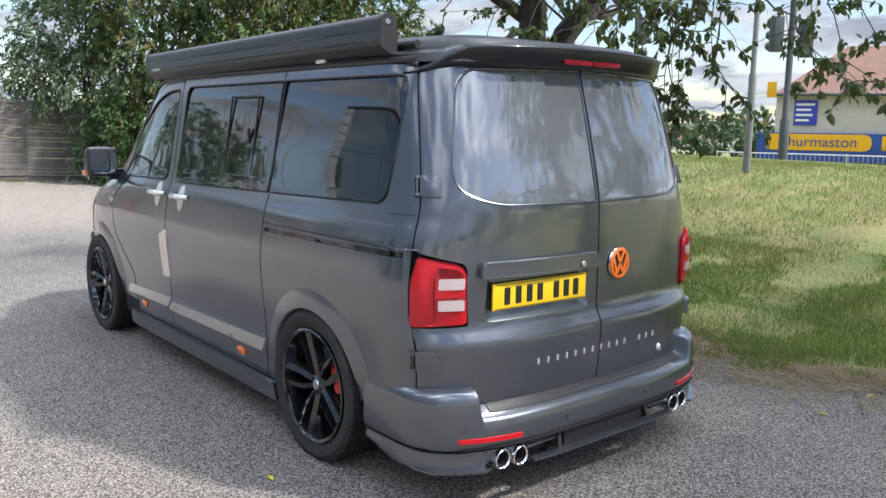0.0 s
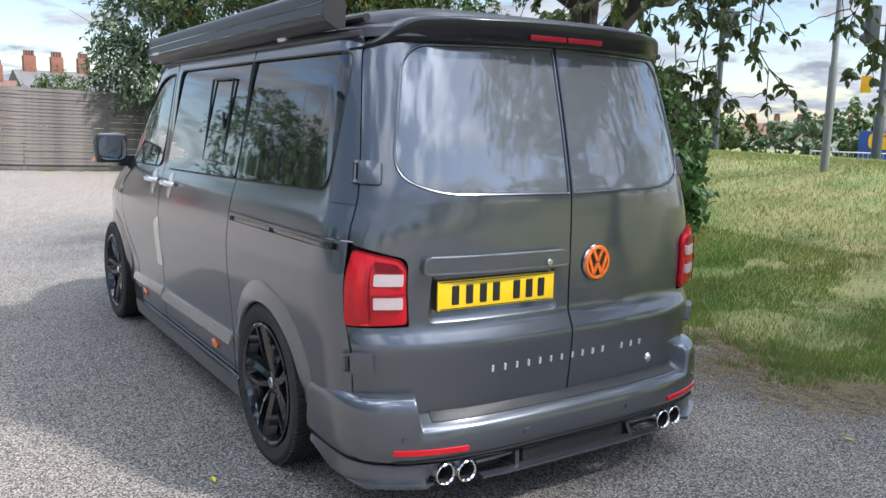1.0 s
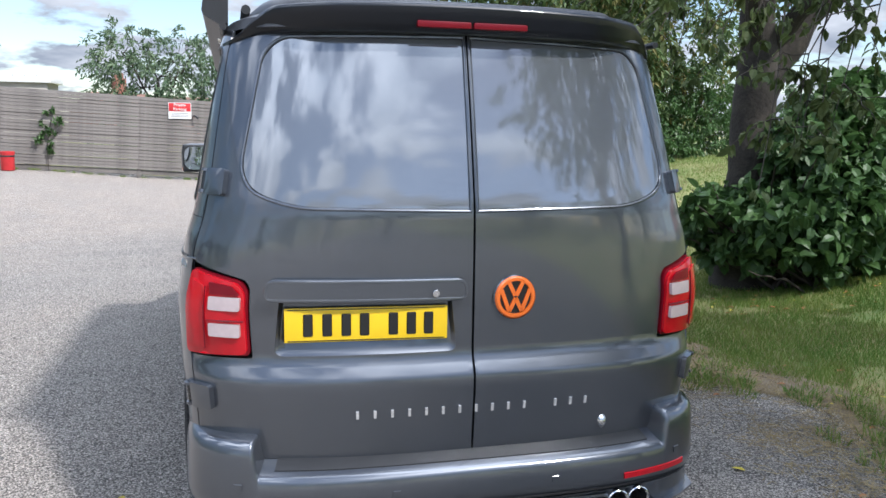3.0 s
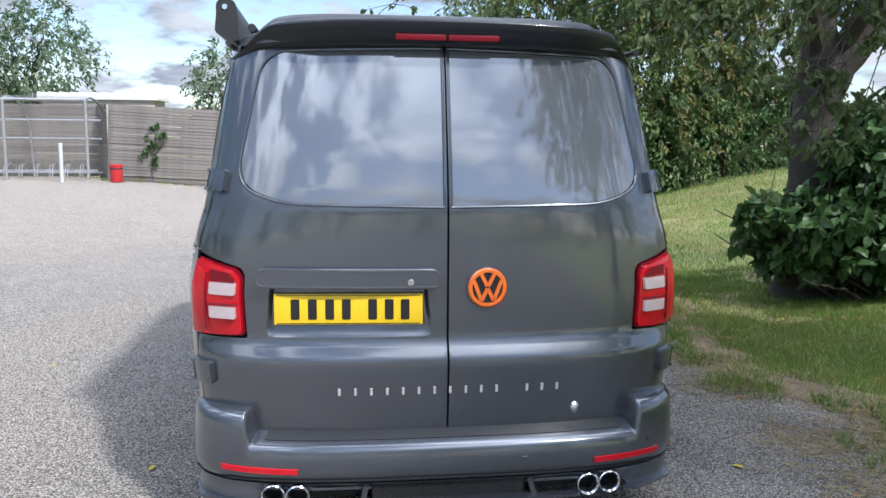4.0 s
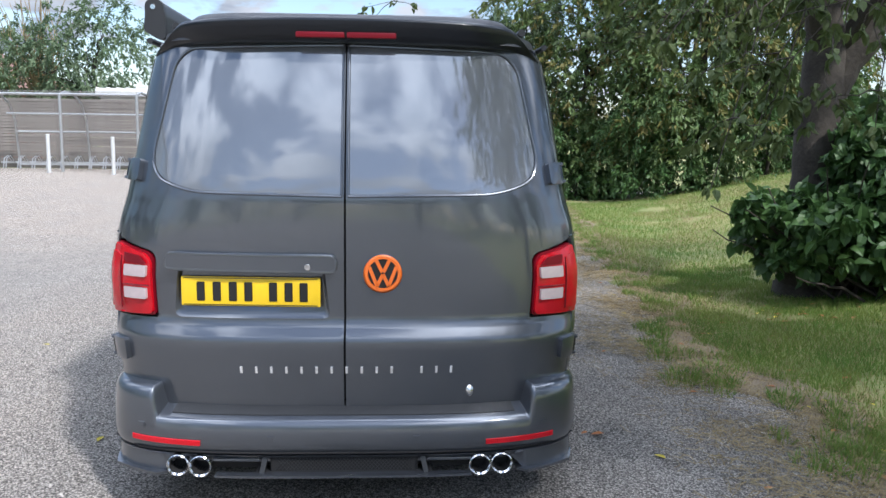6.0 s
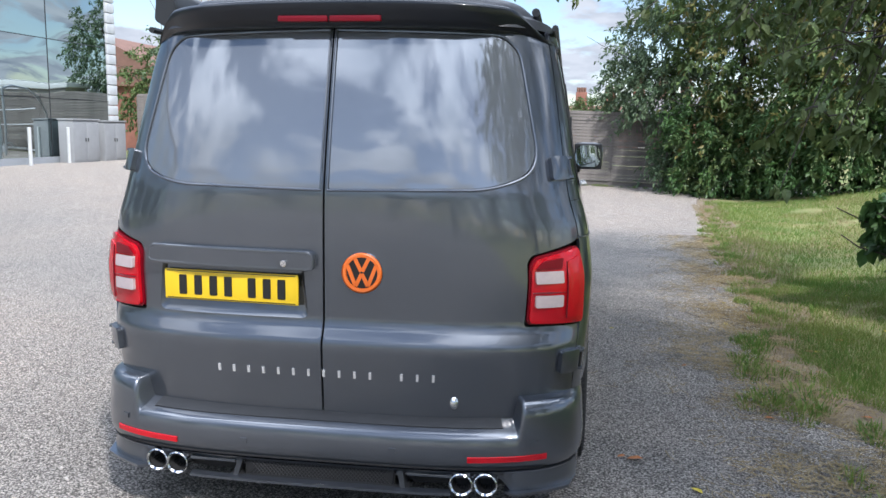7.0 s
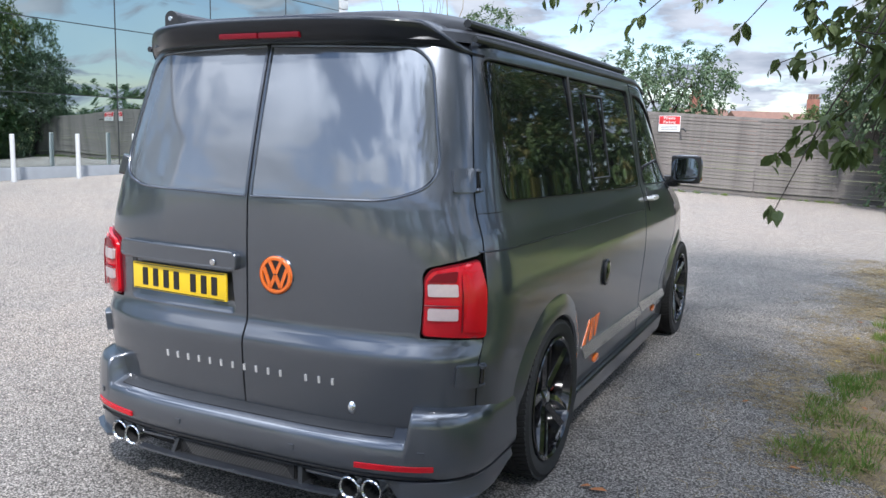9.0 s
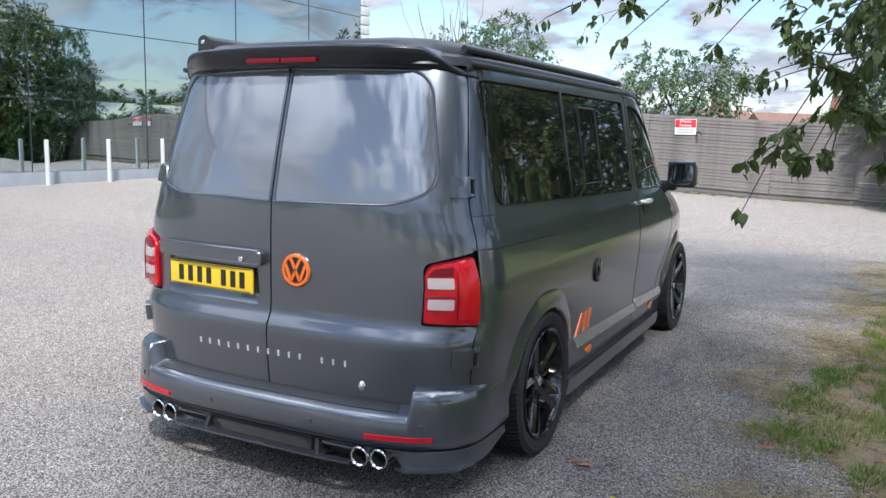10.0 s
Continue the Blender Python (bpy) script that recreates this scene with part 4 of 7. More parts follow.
part("mesh_backing", box(-0.275, 0.275, -0.032, -0.024, 0.19, 0.262), DARK, dif)
bm = bmesh.new()
for i in range(40):
    x = -0.27 + i * 0.0138
    for dx in (-0.06, 0.06):
        if -0.272 < x + dx < 0.272:
            tube([(x, -0.035, 0.192), (x + dx, -0.035, 0.258)], 0.0011, 4, bm, cap=False)
part("mesh_grille", bm, SATIN, dif, "fine black expanded mesh")
part("grille_rim", tube([(-0.272, -0.036, 0.192), (0.272, -0.036, 0.192), (0.272, -0.036, 0.258), (-0.272, -0.036, 0.258)], 0.005, 6, closed=True), SATIN, dif)
part("diffuser_mark", box(0.0, 0.03, -0.0715, -0.069, 0.187, 0.197, 0.001), BRIGHT, dif)

# flat splitter ledges under the corners, pointing in towards the exhausts
for s_ in (-1, 1):
    bm = bmesh.new()
    o_ = [(0.655, 0.005), (0.70, -0.012), (0.80, 0.045), (0.88, 0.105), (0.905, 0.20), (0.90, 0.26), (0.86, 0.26), (0.84, 0.14), (0.76, 0.10), (0.655, 0.06)]
    up = [bm.verts.new((s_ * x, y - 0.01, 0.192 + 0.05 * max(0, 0.70 - x))) for x, y in o_]
    dn = [bm.verts.new((s_ * x, y - 0.006, 0.180 + 0.05 * max(0, 0.70 - x))) for x, y in o_]
    bm.faces.new(up); bm.faces.new(dn[::-1])
    for k in range(len(o_)):
        j = (k + 1) % len(o_)
        bm.faces.new((dn[k], dn[j], up[j], up[k]))
    part("corner_splitter", bm, PAINT, val, "flat grey splitter ledge")

for sx in (-0.618, -0.533, 0.51, 0.594):
    yb = bumper_y(sx, 0.22)
    ex = part("exhaust_tip", lathe([(0.030, 0.10), (0.033, -0.0), (0.038, -0.006), (0.0415, -0.003), (0.042, 0.004), (0.041, 0.16)], 28), CHROME, van, "chrome exhaust tip")
    ex.matrix_basis = Matrix.Translation((sx, yb - 0.012, 0.222)) @ pose(0, 0, 0, -90, 0, 0)
    part("tip_bore", lathe([(0.0, 0.08), (0.031, 0.08), (0.0325, 0.004)], 20), DARK, ex)


def bumper_patch(name, x0, x1, z0, z1, mat, off, label="", slope=0.0):
    n = 14
    bm = bmesh.new()
    rows = []
    for i in range(n + 1):
        x = x0 + (x1 - x0) * i / n
        a = min(abs(x) / BW, 0.999)
        y = -0.055 + 0.42 * (1 - (1 - a ** 3.4) ** (1 / 3.4))
        zz = slope * (x - x0) / (x1 - x0)
        rows.append([bm.verts.new((x, y - o, z + zz)) for o, z in ((-0.01, z0), (off, z0 + 0.003), (off, z1 - 0.003), (-0.01, z1))])
    for a, b in zip(rows, rows[1:]):
        for k in range(3):
            bm.faces.new((a[k], b[k], b[k + 1], a[k + 1]))
    bm.faces.new(rows[0]); bm.faces.new(rows[-1])
    return part(name, bm, mat, bumper, label)


for sg in (-1, 1):
    bumper_patch("rear_reflector", sg * 0.53, sg * 0.80, 0.300, 0.324, RED, 0.010, "slim red reflector", slope=0.004)
for x, z in ((-0.76, 0.367), (-0.27, 0.333), (0.27, 0.333), (0.76, 0.367)):
    bumper_patch("parking_sensor", x - 0.012, x + 0.012, z - 0.012, z + 0.012, PAINT, 0.007)
bumper_patch("bumper_seam", -0.9, 0.9, 0.2755, 0.2785, DARK, 0.005)
bumper_patch("diffuser_lip", -0.475, 0.475, 0.184, 0.199, PAINT, 0.022, "grey diffuser lip")


# ---------------------------------------------------------------- roof, spoiler, awning
def roof():
    bm = bmesh.new()
    levels = [(1.795, 1.0, 0.0), (1.83, 0.985, 0.01), (1.845, 0.94, 0.03), (1.85, 0.90, 0.05), (1.88, 0.885, 0.06), (1.905, 0.85, 0.09), (1.918, 0.76, 0.16), (1.925, 0.5, 0.4), (1.927, 0.0, 1.2)]
    rings = []
    for z, k, dy in levels:
        w, y0, y1 = 0.785 * k, 0.185 + dy, 3.22 - dy * 1.2
        if z < 1.84:
            y1 = 3.30
        ring = []
        for i in range(72):
            t = 2 * math.pi * i / 72
            c, s_ = math.cos(t), math.sin(t)
            e = 2 / 7
            x = math.copysign(abs(c) ** e, c) * max(w, 0.001)
            y = (y0 + y1) / 2 + math.copysign(abs(s_) ** e, s_) * max((y1 - y0) / 2, 0.001)
            ring.append(bm.verts.new((x, y, z - 0.02 * max(0, (y - 2.4)) ** 1.5)))
        rings.append(ring)
    for a, b in zip(rings, rings[1:]):
        for i in range(72):
            j = (i + 1) % 72
            bm.faces.new((a[i], a[j], b[j], b[i]))
    bm.faces.new(rings[-1]); bm.faces.new(rings[0][::-1])
    r = part("elevating_roof", bm, AWN, van, "dark grey elevating roof")
    for sg in (-1, 1):
        part("roof_gutter", tube([(sg * (W(1.80) + 0.002), y, 1.803) for y in np.linspace(0.35, 2.7, 12)] + [(sg * 0.765, 2.95, 1.79), (sg * 0.76, 3.12, 1.755)], 0.012, 8), SATIN, r)
        part("roof_rail", tube([(sg * 0.70, y, 1.872) for y in np.linspace(0.45, 2.8, 10)], 0.016, 8), SATIN, r)
    part("roof_vent", box(0.18, 0.42, 0.9, 1.3, 1.92, 1.955, 0.012), SATIN, r)
    part("roof_seal", tube([(0.70 * math.copysign(abs(math.cos(t)) ** 0.28, math.cos(t)), 1.7 + 1.45 * math.copysign(abs(math.sin(t)) ** 0.28, math.sin(t)), 1.848) for t in np.linspace(0, 2 * math.pi, 60, endpoint=False)], 0.008, 6, closed=True), BLACK, r)
    part("roof_latch", box(-0.03, 0.03, -0.02, 0.06, 1.90, 1.925, 0.008), SATIN, r).matrix_basis = Matrix.Translation((0.15, 0.40, 0.0))


roof()


def spoiler():
    """Thick dark blade over the doors, its ends swept down round the corners."""
    bm = bmesh.new()
    n = 80
    rings = []
    for i in range(n + 1):
        t = -1 + 2 * i / n
        x = 0.778 * t
        a = abs(t)
        drop = 0.098 * smoothstep(0.78, 1.0, a) + 0.026 * a * a
        low = 0.040 * smoothstep(0.80, 1.0, a) + 0.012 * a * a
        tail = 0.192 + 0.42 * (1 - (1 - (a * 0.985) ** 3.2) ** 0.3125)
        back = tail - 0.088 + 0.070 * smoothstep(0.55, 1.0, a)
        base = back + 0.15
        top, bot = 1.884 - drop, 1.788 - low
        h = top - bot
        pr = [(base + 0.16, top - 0.02), (base + 0.06, top - 0.006), (base - 0.01, top), ((back + base) / 2 - 0.02, top - 0.002), (back + 0.012, top - 0.007), (back + 0.001, top - 0.016), (back, top - 0.24 * h), (back + 0.008, top - 0.46 * h), (back + 0.018, top - 0.72 * h), (back + 0.030, bot + 0.05 * h), (back + 0.042, bot), (base + 0.06, bot - 0.002)]
        rings.append([bm.verts.new((x, y, z)) for y, z in pr])
    for a, b in zip(rings, rings[1:]):
        for k in range(len(a) - 1):
            bm.faces.new((a[k], a[k + 1], b[k + 1], b[k]))
    bm.faces.new(rings[0]); bm.faces.new(rings[-1][::-1])
    sp = part("roof_spoiler", bm, SPOILER, van, "gloss black roof spoiler", sharp=1.2)
    for x0, x1 in ((-0.182, -0.004), (0.004, 0.186)):
        part("brake_light", box(x0, x1, 0.112, 0.15, 1.801, 1.822, 0.005), REDDARK, sp, "dark red high-level brake light")


spoiler()


def awning():
    aw = empty("awning", "rolled-up anthracite cassette awning fixed along the roof", "awning")
    sec = [(-0.760, 1.836, 0.006), (-0.785, 1.826, 0.012), (-0.846, 1.862, 0.016), (-0.838, 1.925, 0.006), (-0.838, 1.975, 0.028), (-0.800, 1.992, 0.03), (-0.768, 1.972, 0.012), (-0.758, 1.92, 0.01)]
    sec = rounded(sec, 0.02, 4)
    y0, y1 = 0.54, 3.08
    bm = bmesh.new()
    ra = [bm.verts.new((p.x, y0, p.y)) for p in sec]
    rb = [bm.verts.new((p.x, y1, p.y - 0.03)) for p in sec]
    k = len(sec)
    for i in range(k):
        bm.faces.new((ra[i], ra[(i + 1) % k], rb[(i + 1) % k], rb[i]))
    bm.faces.new(ra); bm.faces.new(rb)
    part("cassette", bm, AWN, aw)
    for y, dz in ((y0 - 0.028, 0), (y1, -0.03)):
        bm = bmesh.new()
        c = sum(sec, Vector((0, 0))) / k
        ra = [bm.verts.new((c.x + (p.x - c.x) * 1.03, y, c.y + (p.y - c.y) * 1.03 + dz)) for p in sec]
        rb = [bm.verts.new((c.x + (p.x - c.x) * 1.03, y + 0.028, c.y + (p.y - c.y) * 1.03 + dz)) for p in sec]
        for i in range(k):
            bm.faces.new((ra[i], ra[(i + 1) % k], rb[(i + 1) % k], rb[i]))
        bm.faces.new(ra); bm.faces.new(rb)
        cap_ = part("end_cap", bm, SATIN, aw)
    part("cap_screw", lathe([(0, 0.004), (0.010, 0.004), (0.012, 0)], 12, pose(-0.806, y0 - 0.029, 1.955, 90)), CHROME, aw)
    for z, x in ((1.925, -0.8385), (1.880, -0.8440)):
        part("cassette_groove", tube([(x, y0, z), (x, y1, z - 0.03)], 0.0035, 5), BLACK, aw)
    part("maker_mark", box(-0.846, -0.836, 2.86, 3.0, 1.845, 1.859), BRIGHT, aw)
    for y in (1.05, 1.75, 2.6):
        part("roof_bracket", box(-0.80, -0.67, y - 0.04, y + 0.04, 1.812, 1.858, 0.008), BRIGHT if y < 1.5 and y > 0.95 else SATIN, aw, "metal roof bracket")


awning()


# ---------------------------------------------------------------- wheels
def wheel(parent):
    """Axis along x, outer face towards +x."""
    R = 0.345
    ty = part("tyre", lathe([(0.262, -0.105), (0.285, -0.122), (0.325, -0.125), (0.340, -0.115), (R, -0.100), (R, 0.100), (0.340, 0.115), (0.325, 0.125), (0.285, 0.122), (0.266, 0.108), (0.258, 0.10)], 64, pose(0, 0, 0, 0, 90, 0)), RUBBER, parent)
    bm = bmesh.new()
    for k in range(90):
        a = 2 * math.pi * k / 90
        for u, w_ in ((-0.086, 0.05), (0.086, 0.05)):
            r = bmesh.ops.create_cube(bm, size=1)
            bmesh.ops.transform(bm, matrix=pose(0, 0, 0, math.degrees(a), 0, 0) @ pose(u, 0, R + 0.0005, 0, 0, 14 if u > 0 else -14) @ Matrix.Diagonal((0.062, 0.015, 0.010, 1)), verts=r["verts"])
    for u in (-0.03, 0.0, 0.03):
        lathe([(R - 0.001, u - 0.010), (R + 0.005, u - 0.009), (R + 0.005, u + 0.009), (R - 0.001, u + 0.010)], 64, pose(0, 0, 0, 0, 90, 0), bm)
    part("tread", bm, RUBBER, ty)
    rim = part("rim", lathe([(0.20, -0.10), (0.235, -0.09), (0.238, 0.06), (0.250, 0.095), (0.262, 0.112), (0.267, 0.121), (0.260, 0.125), (0.250, 0.118), (0.244, 0.085), (0.236, 0.05)], 64, pose(0, 0, 0, 0, 90, 0)), BLACK, parent, "gloss black alloy rim")
    for k in range(5):
        a = 360 * k / 5 + 18
        for d in (-1, 1):
            bm = bmesh.new()
            vs = []
            for r, w0, x0, x1, sh in ((0.045, 0.022, 0.045, 0.088, 0.017), (0.12, 0.023, 0.055, 0.104, 0.037), (0.250, 0.024, 0.070, 0.118, 0.043)):
                for w_, x in ((-w0, x0), (-w0 * 0.55, x1 - (0.010 if d < 0 else 0.0)), (w0 * 0.55, x1 - (0.0 if d < 0 else 0.010)), (w0, x0)):
                    vs.append(bm.verts.new((x, d * sh + w_, r)))
            for q in range(2):
                for j in range(4):
                    bm.faces.new((vs[q * 4 + j], vs[q * 4 + (j + 1) % 4], vs[q * 4 + 4 + (j + 1) % 4], vs[q * 4 + 4 + j]))
            bm.faces.new(vs[0:4]); bm.faces.new(vs[8:12])
            sp = part("spoke", bm, BLACK, rim, sharp=0.3)
            sp.matrix_basis = pose(0, 0, 0, a, 0, 0)
    part("hub_cap", lathe([(0, 0.094), (0.024, 0.093), (0.030, 0.086), (0.055, 0.078), (0.062, 0.045)], 28, pose(0, 0, 0, 0, 90, 0)), BLACK, rim)
    part("hub_badge", lathe([(0, 0.0965), (0.022, 0.0955), (0.026, 0.090)], 24, pose(0, 0, 0, 0, 90, 0)), CHROME, rim)
    part("brake_disc", lathe([(0.06, 0.012), (0.165, 0.012), (0.165, -0.012), (0.06, -0.012)], 40, pose(0, 0, 0, 0, 90, 0)), DISC, parent)
    bm = box(-0.03, 0.035, -0.06, 0.06, 0.115, 0.185, 0.012)
    part("brake_caliper", bm, CALIPER, parent).matrix_basis = pose(0.035, 0, 0, -70, 0, 0)
    part("wheel_back", lathe([(0.0, -0.06), (0.232, -0.06)], 32, pose(0, 0, 0, 0, 90, 0)), DARK, parent)


first = None
for y in (AX_R, AX_F):
    for sg in (1, -1):
        m = Matrix.Translation((sg * 0.822, y, HUB_Z)) @ pose(0, 0, 0, 0, 0, 0 if sg > 0 else 180)
        if first is None:
            first = new("wheel")
            first.parent = van
            wheel(first)
            first.matrix_basis = m
        else:
            copy_thing(first, m)

# windscreen, bonnet and nose close the front
def front_sheet(name, zs, mat, off, label, lim=0.93, parent=van):
    bm = bmesh.new()
    rows = []
    for z in zs:
        row = []
        for i in range(41):
            t = (-1 + i / 20) * lim
            y = 2.6 + (FRONT_Y(z) - 2.6) * (1 - abs(t) ** 4) ** 0.25
            row.append(bm.verts.new((W(z) * t * 1.002, y + off, z + off * 0.6)))
        rows.append(row)
    for a, b in zip(rows, rows[1:]):
        for i in range(40):
            bm.faces.new((a[i], a[i + 1], b[i + 1], b[i]))
    return part(name, bm, mat, parent, label)


front_sheet("windscreen", np.linspace(1.19, 1.76, 12), GLASS, 0.006, "dark windscreen glass", 0.97)
front_sheet("bonnet", np.linspace(0.93, 1.17, 10), PAINT, 0.006, "grey bonnet", 0.985)
front_sheet("front_grille", np.linspace(0.70, 0.92, 8), BLACK, 0.008, "black grille", 0.9)
front_sheet("front_bumper", np.linspace(0.22, 0.69, 12), PAINT, 0.02, "grey front bumper", 0.985)
# seam between the upper and lower rear quarter
for sg, q in ((-1, left_quarter), (1, right_quarter)):
    part("panel_seam", outline_tube([Vector((sg * (GAPQ + 0.006), 1.192)), Vector((s_of_y(0.40, 1.2, sg), 1.192))], 0.0022, 0.0, 5, closed=False), DARK, q)
    part("waist_crease", outline_tube([Vector(p) for p in on_side([(0.22, 1.062), (1.30, 1.055)] if sg < 0 else [(0.22, 1.062), (2.6, 1.04)], sg)], 0.004, 0.0, 6, closed=False), PAINT, q)

# ---------------------------------------------------------------- fence, glass front, shelter
BOARD = material("weathered_fence_boards", (0.215, 0.194, 0.177), rough=0.85, var=0.8, scale=2.2, warp=(0.11, 0.10, 0.092), fine=0.4, fine_scale=40, bump=0.3, bump_scale=50)
STEEL = material("galvanised_steel", (0.50, 0.51, 0.52), rough=0.42, metal=0.8, var=0.3, scale=10)
PALE = material("pale_bollard_paint", (0.50, 0.51, 0.51), rough=0.45, var=0.25, scale=9)
CURTAIN = material("mirror_glazing", (0.48, 0.55, 0.56), rough=0.015, metal=1.0, var=0.1, scale=0.6)
MULLION = material("dark_mullion", (0.05, 0.055, 0.06), rough=0.4, metal=0.5, var=0.2)
SILLGREY = material("grey_plinth", (0.26, 0.28, 0.30), rough=0.6, var=0.3, scale=4)
GREYBOX = material("grey_cabinet_paint", (0.27, 0.28, 0.29), rough=0.55, var=0.3, scale=3)
PVC = material("clear_shelter_sheet", (0.35, 0.33, 0.31), rough=0.15, var=0.2)
setp(PVC, Alpha=0.22)
REDPAINT = material("red_paint", (0.55, 0.03, 0.035), rough=0.45, var=0.3, scale=12)
WHITE = material("white_paint", (0.78, 0.78, 0.76), rough=0.5, var=0.15, scale=6)
BRICK = material("red_brick", (0.29, 0.125, 0.09), rough=0.85, var=0.5, scale=5, fine=0.4, fine_scale=40, bump=0.3, bump_scale=30)
TILE = material("clay_roof_tiles", (0.21, 0.115, 0.085), rough=0.8, var=0.5, scale=4, fine=0.3, fine_scale=25)
SLATE = material("slate_roof", (0.16, 0.15, 0.15), rough=0.7, var=0.4, scale=4)
RENDER = material("pale_render", (0.52, 0.48, 0.43), rough=0.85, var=0.35, scale=2)
BLUE = material("blue_fascia", (0.02, 0.07, 0.28), rough=0.4, var=0.2)
BLUESIGN = material("blue_board", (0.03, 0.05, 0.40), rough=0.4, var=0.2)
YEL = material("yellow_fascia", (0.80, 0.42, 0.01), rough=0.4, var=0.15)
WINDOWDARK = material("dark_window", (0.02, 0.025, 0.03), rough=0.05, var=0.2)
POLE = material("dark_grey_pole", (0.05, 0.06, 0.065), rough=0.5, var=0.3)
POLEGREY = material("grey_lamp_post", (0.22, 0.23, 0.22), rough=0.55, var=0.3, metal=0.3)

FY = 18.3


def fence_run(x0, y0, x1, y1, h=1.86, pitch=0.078):
    """Overlapping horizontal boards on posts between two points; each board is a piece of the fence."""
    L = math.hypot(x1 - x0, y1 - y0)
    yawf = math.degrees(math.atan2(y1 - y0, x1 - x0))
    za, zb = gz(x0, y0), gz(x1, y1)
    f = empty("board_fence", "weathered horizontal board fence with gaps at the foot", "fence", Matrix.Translation((x0, y0, za)) @ pose(0, 0, 0, 0, -math.degrees(math.atan2(zb - za, L)), yawf), "fence runs")
    n = max(1, round(L / 2.4))
    sp = L / n
    bm = bmesh.new()
    vs = [bm.verts.new(p) for x in (0.004, sp - 0.004) for p in ((x, -0.014, 0.0), (x, 0.004, 0.0), (x, 0.004, pitch * 0.97), (x, -0.002, pitch * 0.97))]
    for q in ((0, 1, 2, 3), (4, 7, 6, 5), (0, 4, 5, 1), (1, 5, 6, 2), (2, 6, 7, 3), (3, 7, 4, 0)):
        bm.faces.new([vs[i] for i in q])
    bmesh.ops.recalc_face_normals(bm, faces=bm.faces)
    me = bpy.data.meshes.new("board")
    bm.to_mesh(me); bm.free()
    me.materials.append(BOARD)
    rows = int((h - 0.14) / pitch)
    rng = random.Random(int(x0 * 10) + 99)
    for i in range(n):
        for j in range(rows):
            b = new("board", me)
            b.parent = f
            b.matrix_basis = pose(i * sp, rng.uniform(-0.004, 0.004), 0.14 + j * pitch + rng.uniform(-0.003, 0.003), rng.uniform(-2, 2), rng.uniform(-0.12, 0.12), 0)
        part("post", box(-0.05, 0.05, 0.01, 0.11, -0.1, h - 0.03, 0.006), BOARD, f).matrix_basis = pose(i * sp, 0, 0)
        part("gravel_board", box(0.02, sp - 0.02, 0.02, 0.06, 0.02, 0.13, 0.004), BOARD, f).matrix_basis = pose(i * sp, 0, 0)
    return f


fence_run(-5.9, FY, 0.1, FY)
fence_run(0.1, FY, 3.7, FY + 0.1)
fence_run(-6.5, 19.7, -5.9, FY)
fence_run(-11.45, 19.7, -6.5, 19.7)


def text_mesh(body, size, mat, m, parent, name="lettering", depth=0.004, extrude=None, sx=1.0):
    cu = bpy.data.curves.new(name, "FONT")
    cu.body, cu.size, cu.align_x, cu.align_y, cu.extrude = body, size, "CENTER", "CENTER", depth
    tmp = new(name, cu)
    bpy.context.view_layer.update()
    me = bpy.data.meshes.new_from_object(tmp.evaluated_get(bpy.context.evaluated_depsgraph_get()))
    bpy.data.objects.remove(tmp)
    ob = part(name, me, mat, parent)
    ob.matrix_basis = m @ Matrix.Diagonal((sx, 1, 1, 1))
    return ob


sign = empty("parking_sign", "red and white private parking sign on the fence", "sign", pose(-1.92, FY - 0.03, 1.80))
part("board_plate", box(-0.26, 0.26, -0.008, 0.0, -0.19, 0.19, 0.003), WHITE, sign)
part("red_header", box(-0.25, 0.25, -0.012, -0.007, -0.015, 0.18, 0.002), REDPAINT, sign)
text_mesh("Private\nParking", 0.10, WHITE, pose(0, -0.014, 0.085, 90), sign)
for z in (-0.06, -0.10, -0.14):
    part("print_bar", box(-0.2, 0.2, -0.0105, -0.007, z - 0.008, z + 0.008), GREYBOX, sign)
sp_ = part("lamp_arm", tube([(0.28, 0, -0.12), (0.36, -0.1, -0.12), (0.42, -0.14, -0.18)], 0.02, 6), SATIN, sign)


GLASS_X, GLASS_Y, GLASS_YAW = -12.45, 10.0, -3.5
GLASS_M = pose(GLASS_X, GLASS_Y, 0, 0, 0, GLASS_YAW)


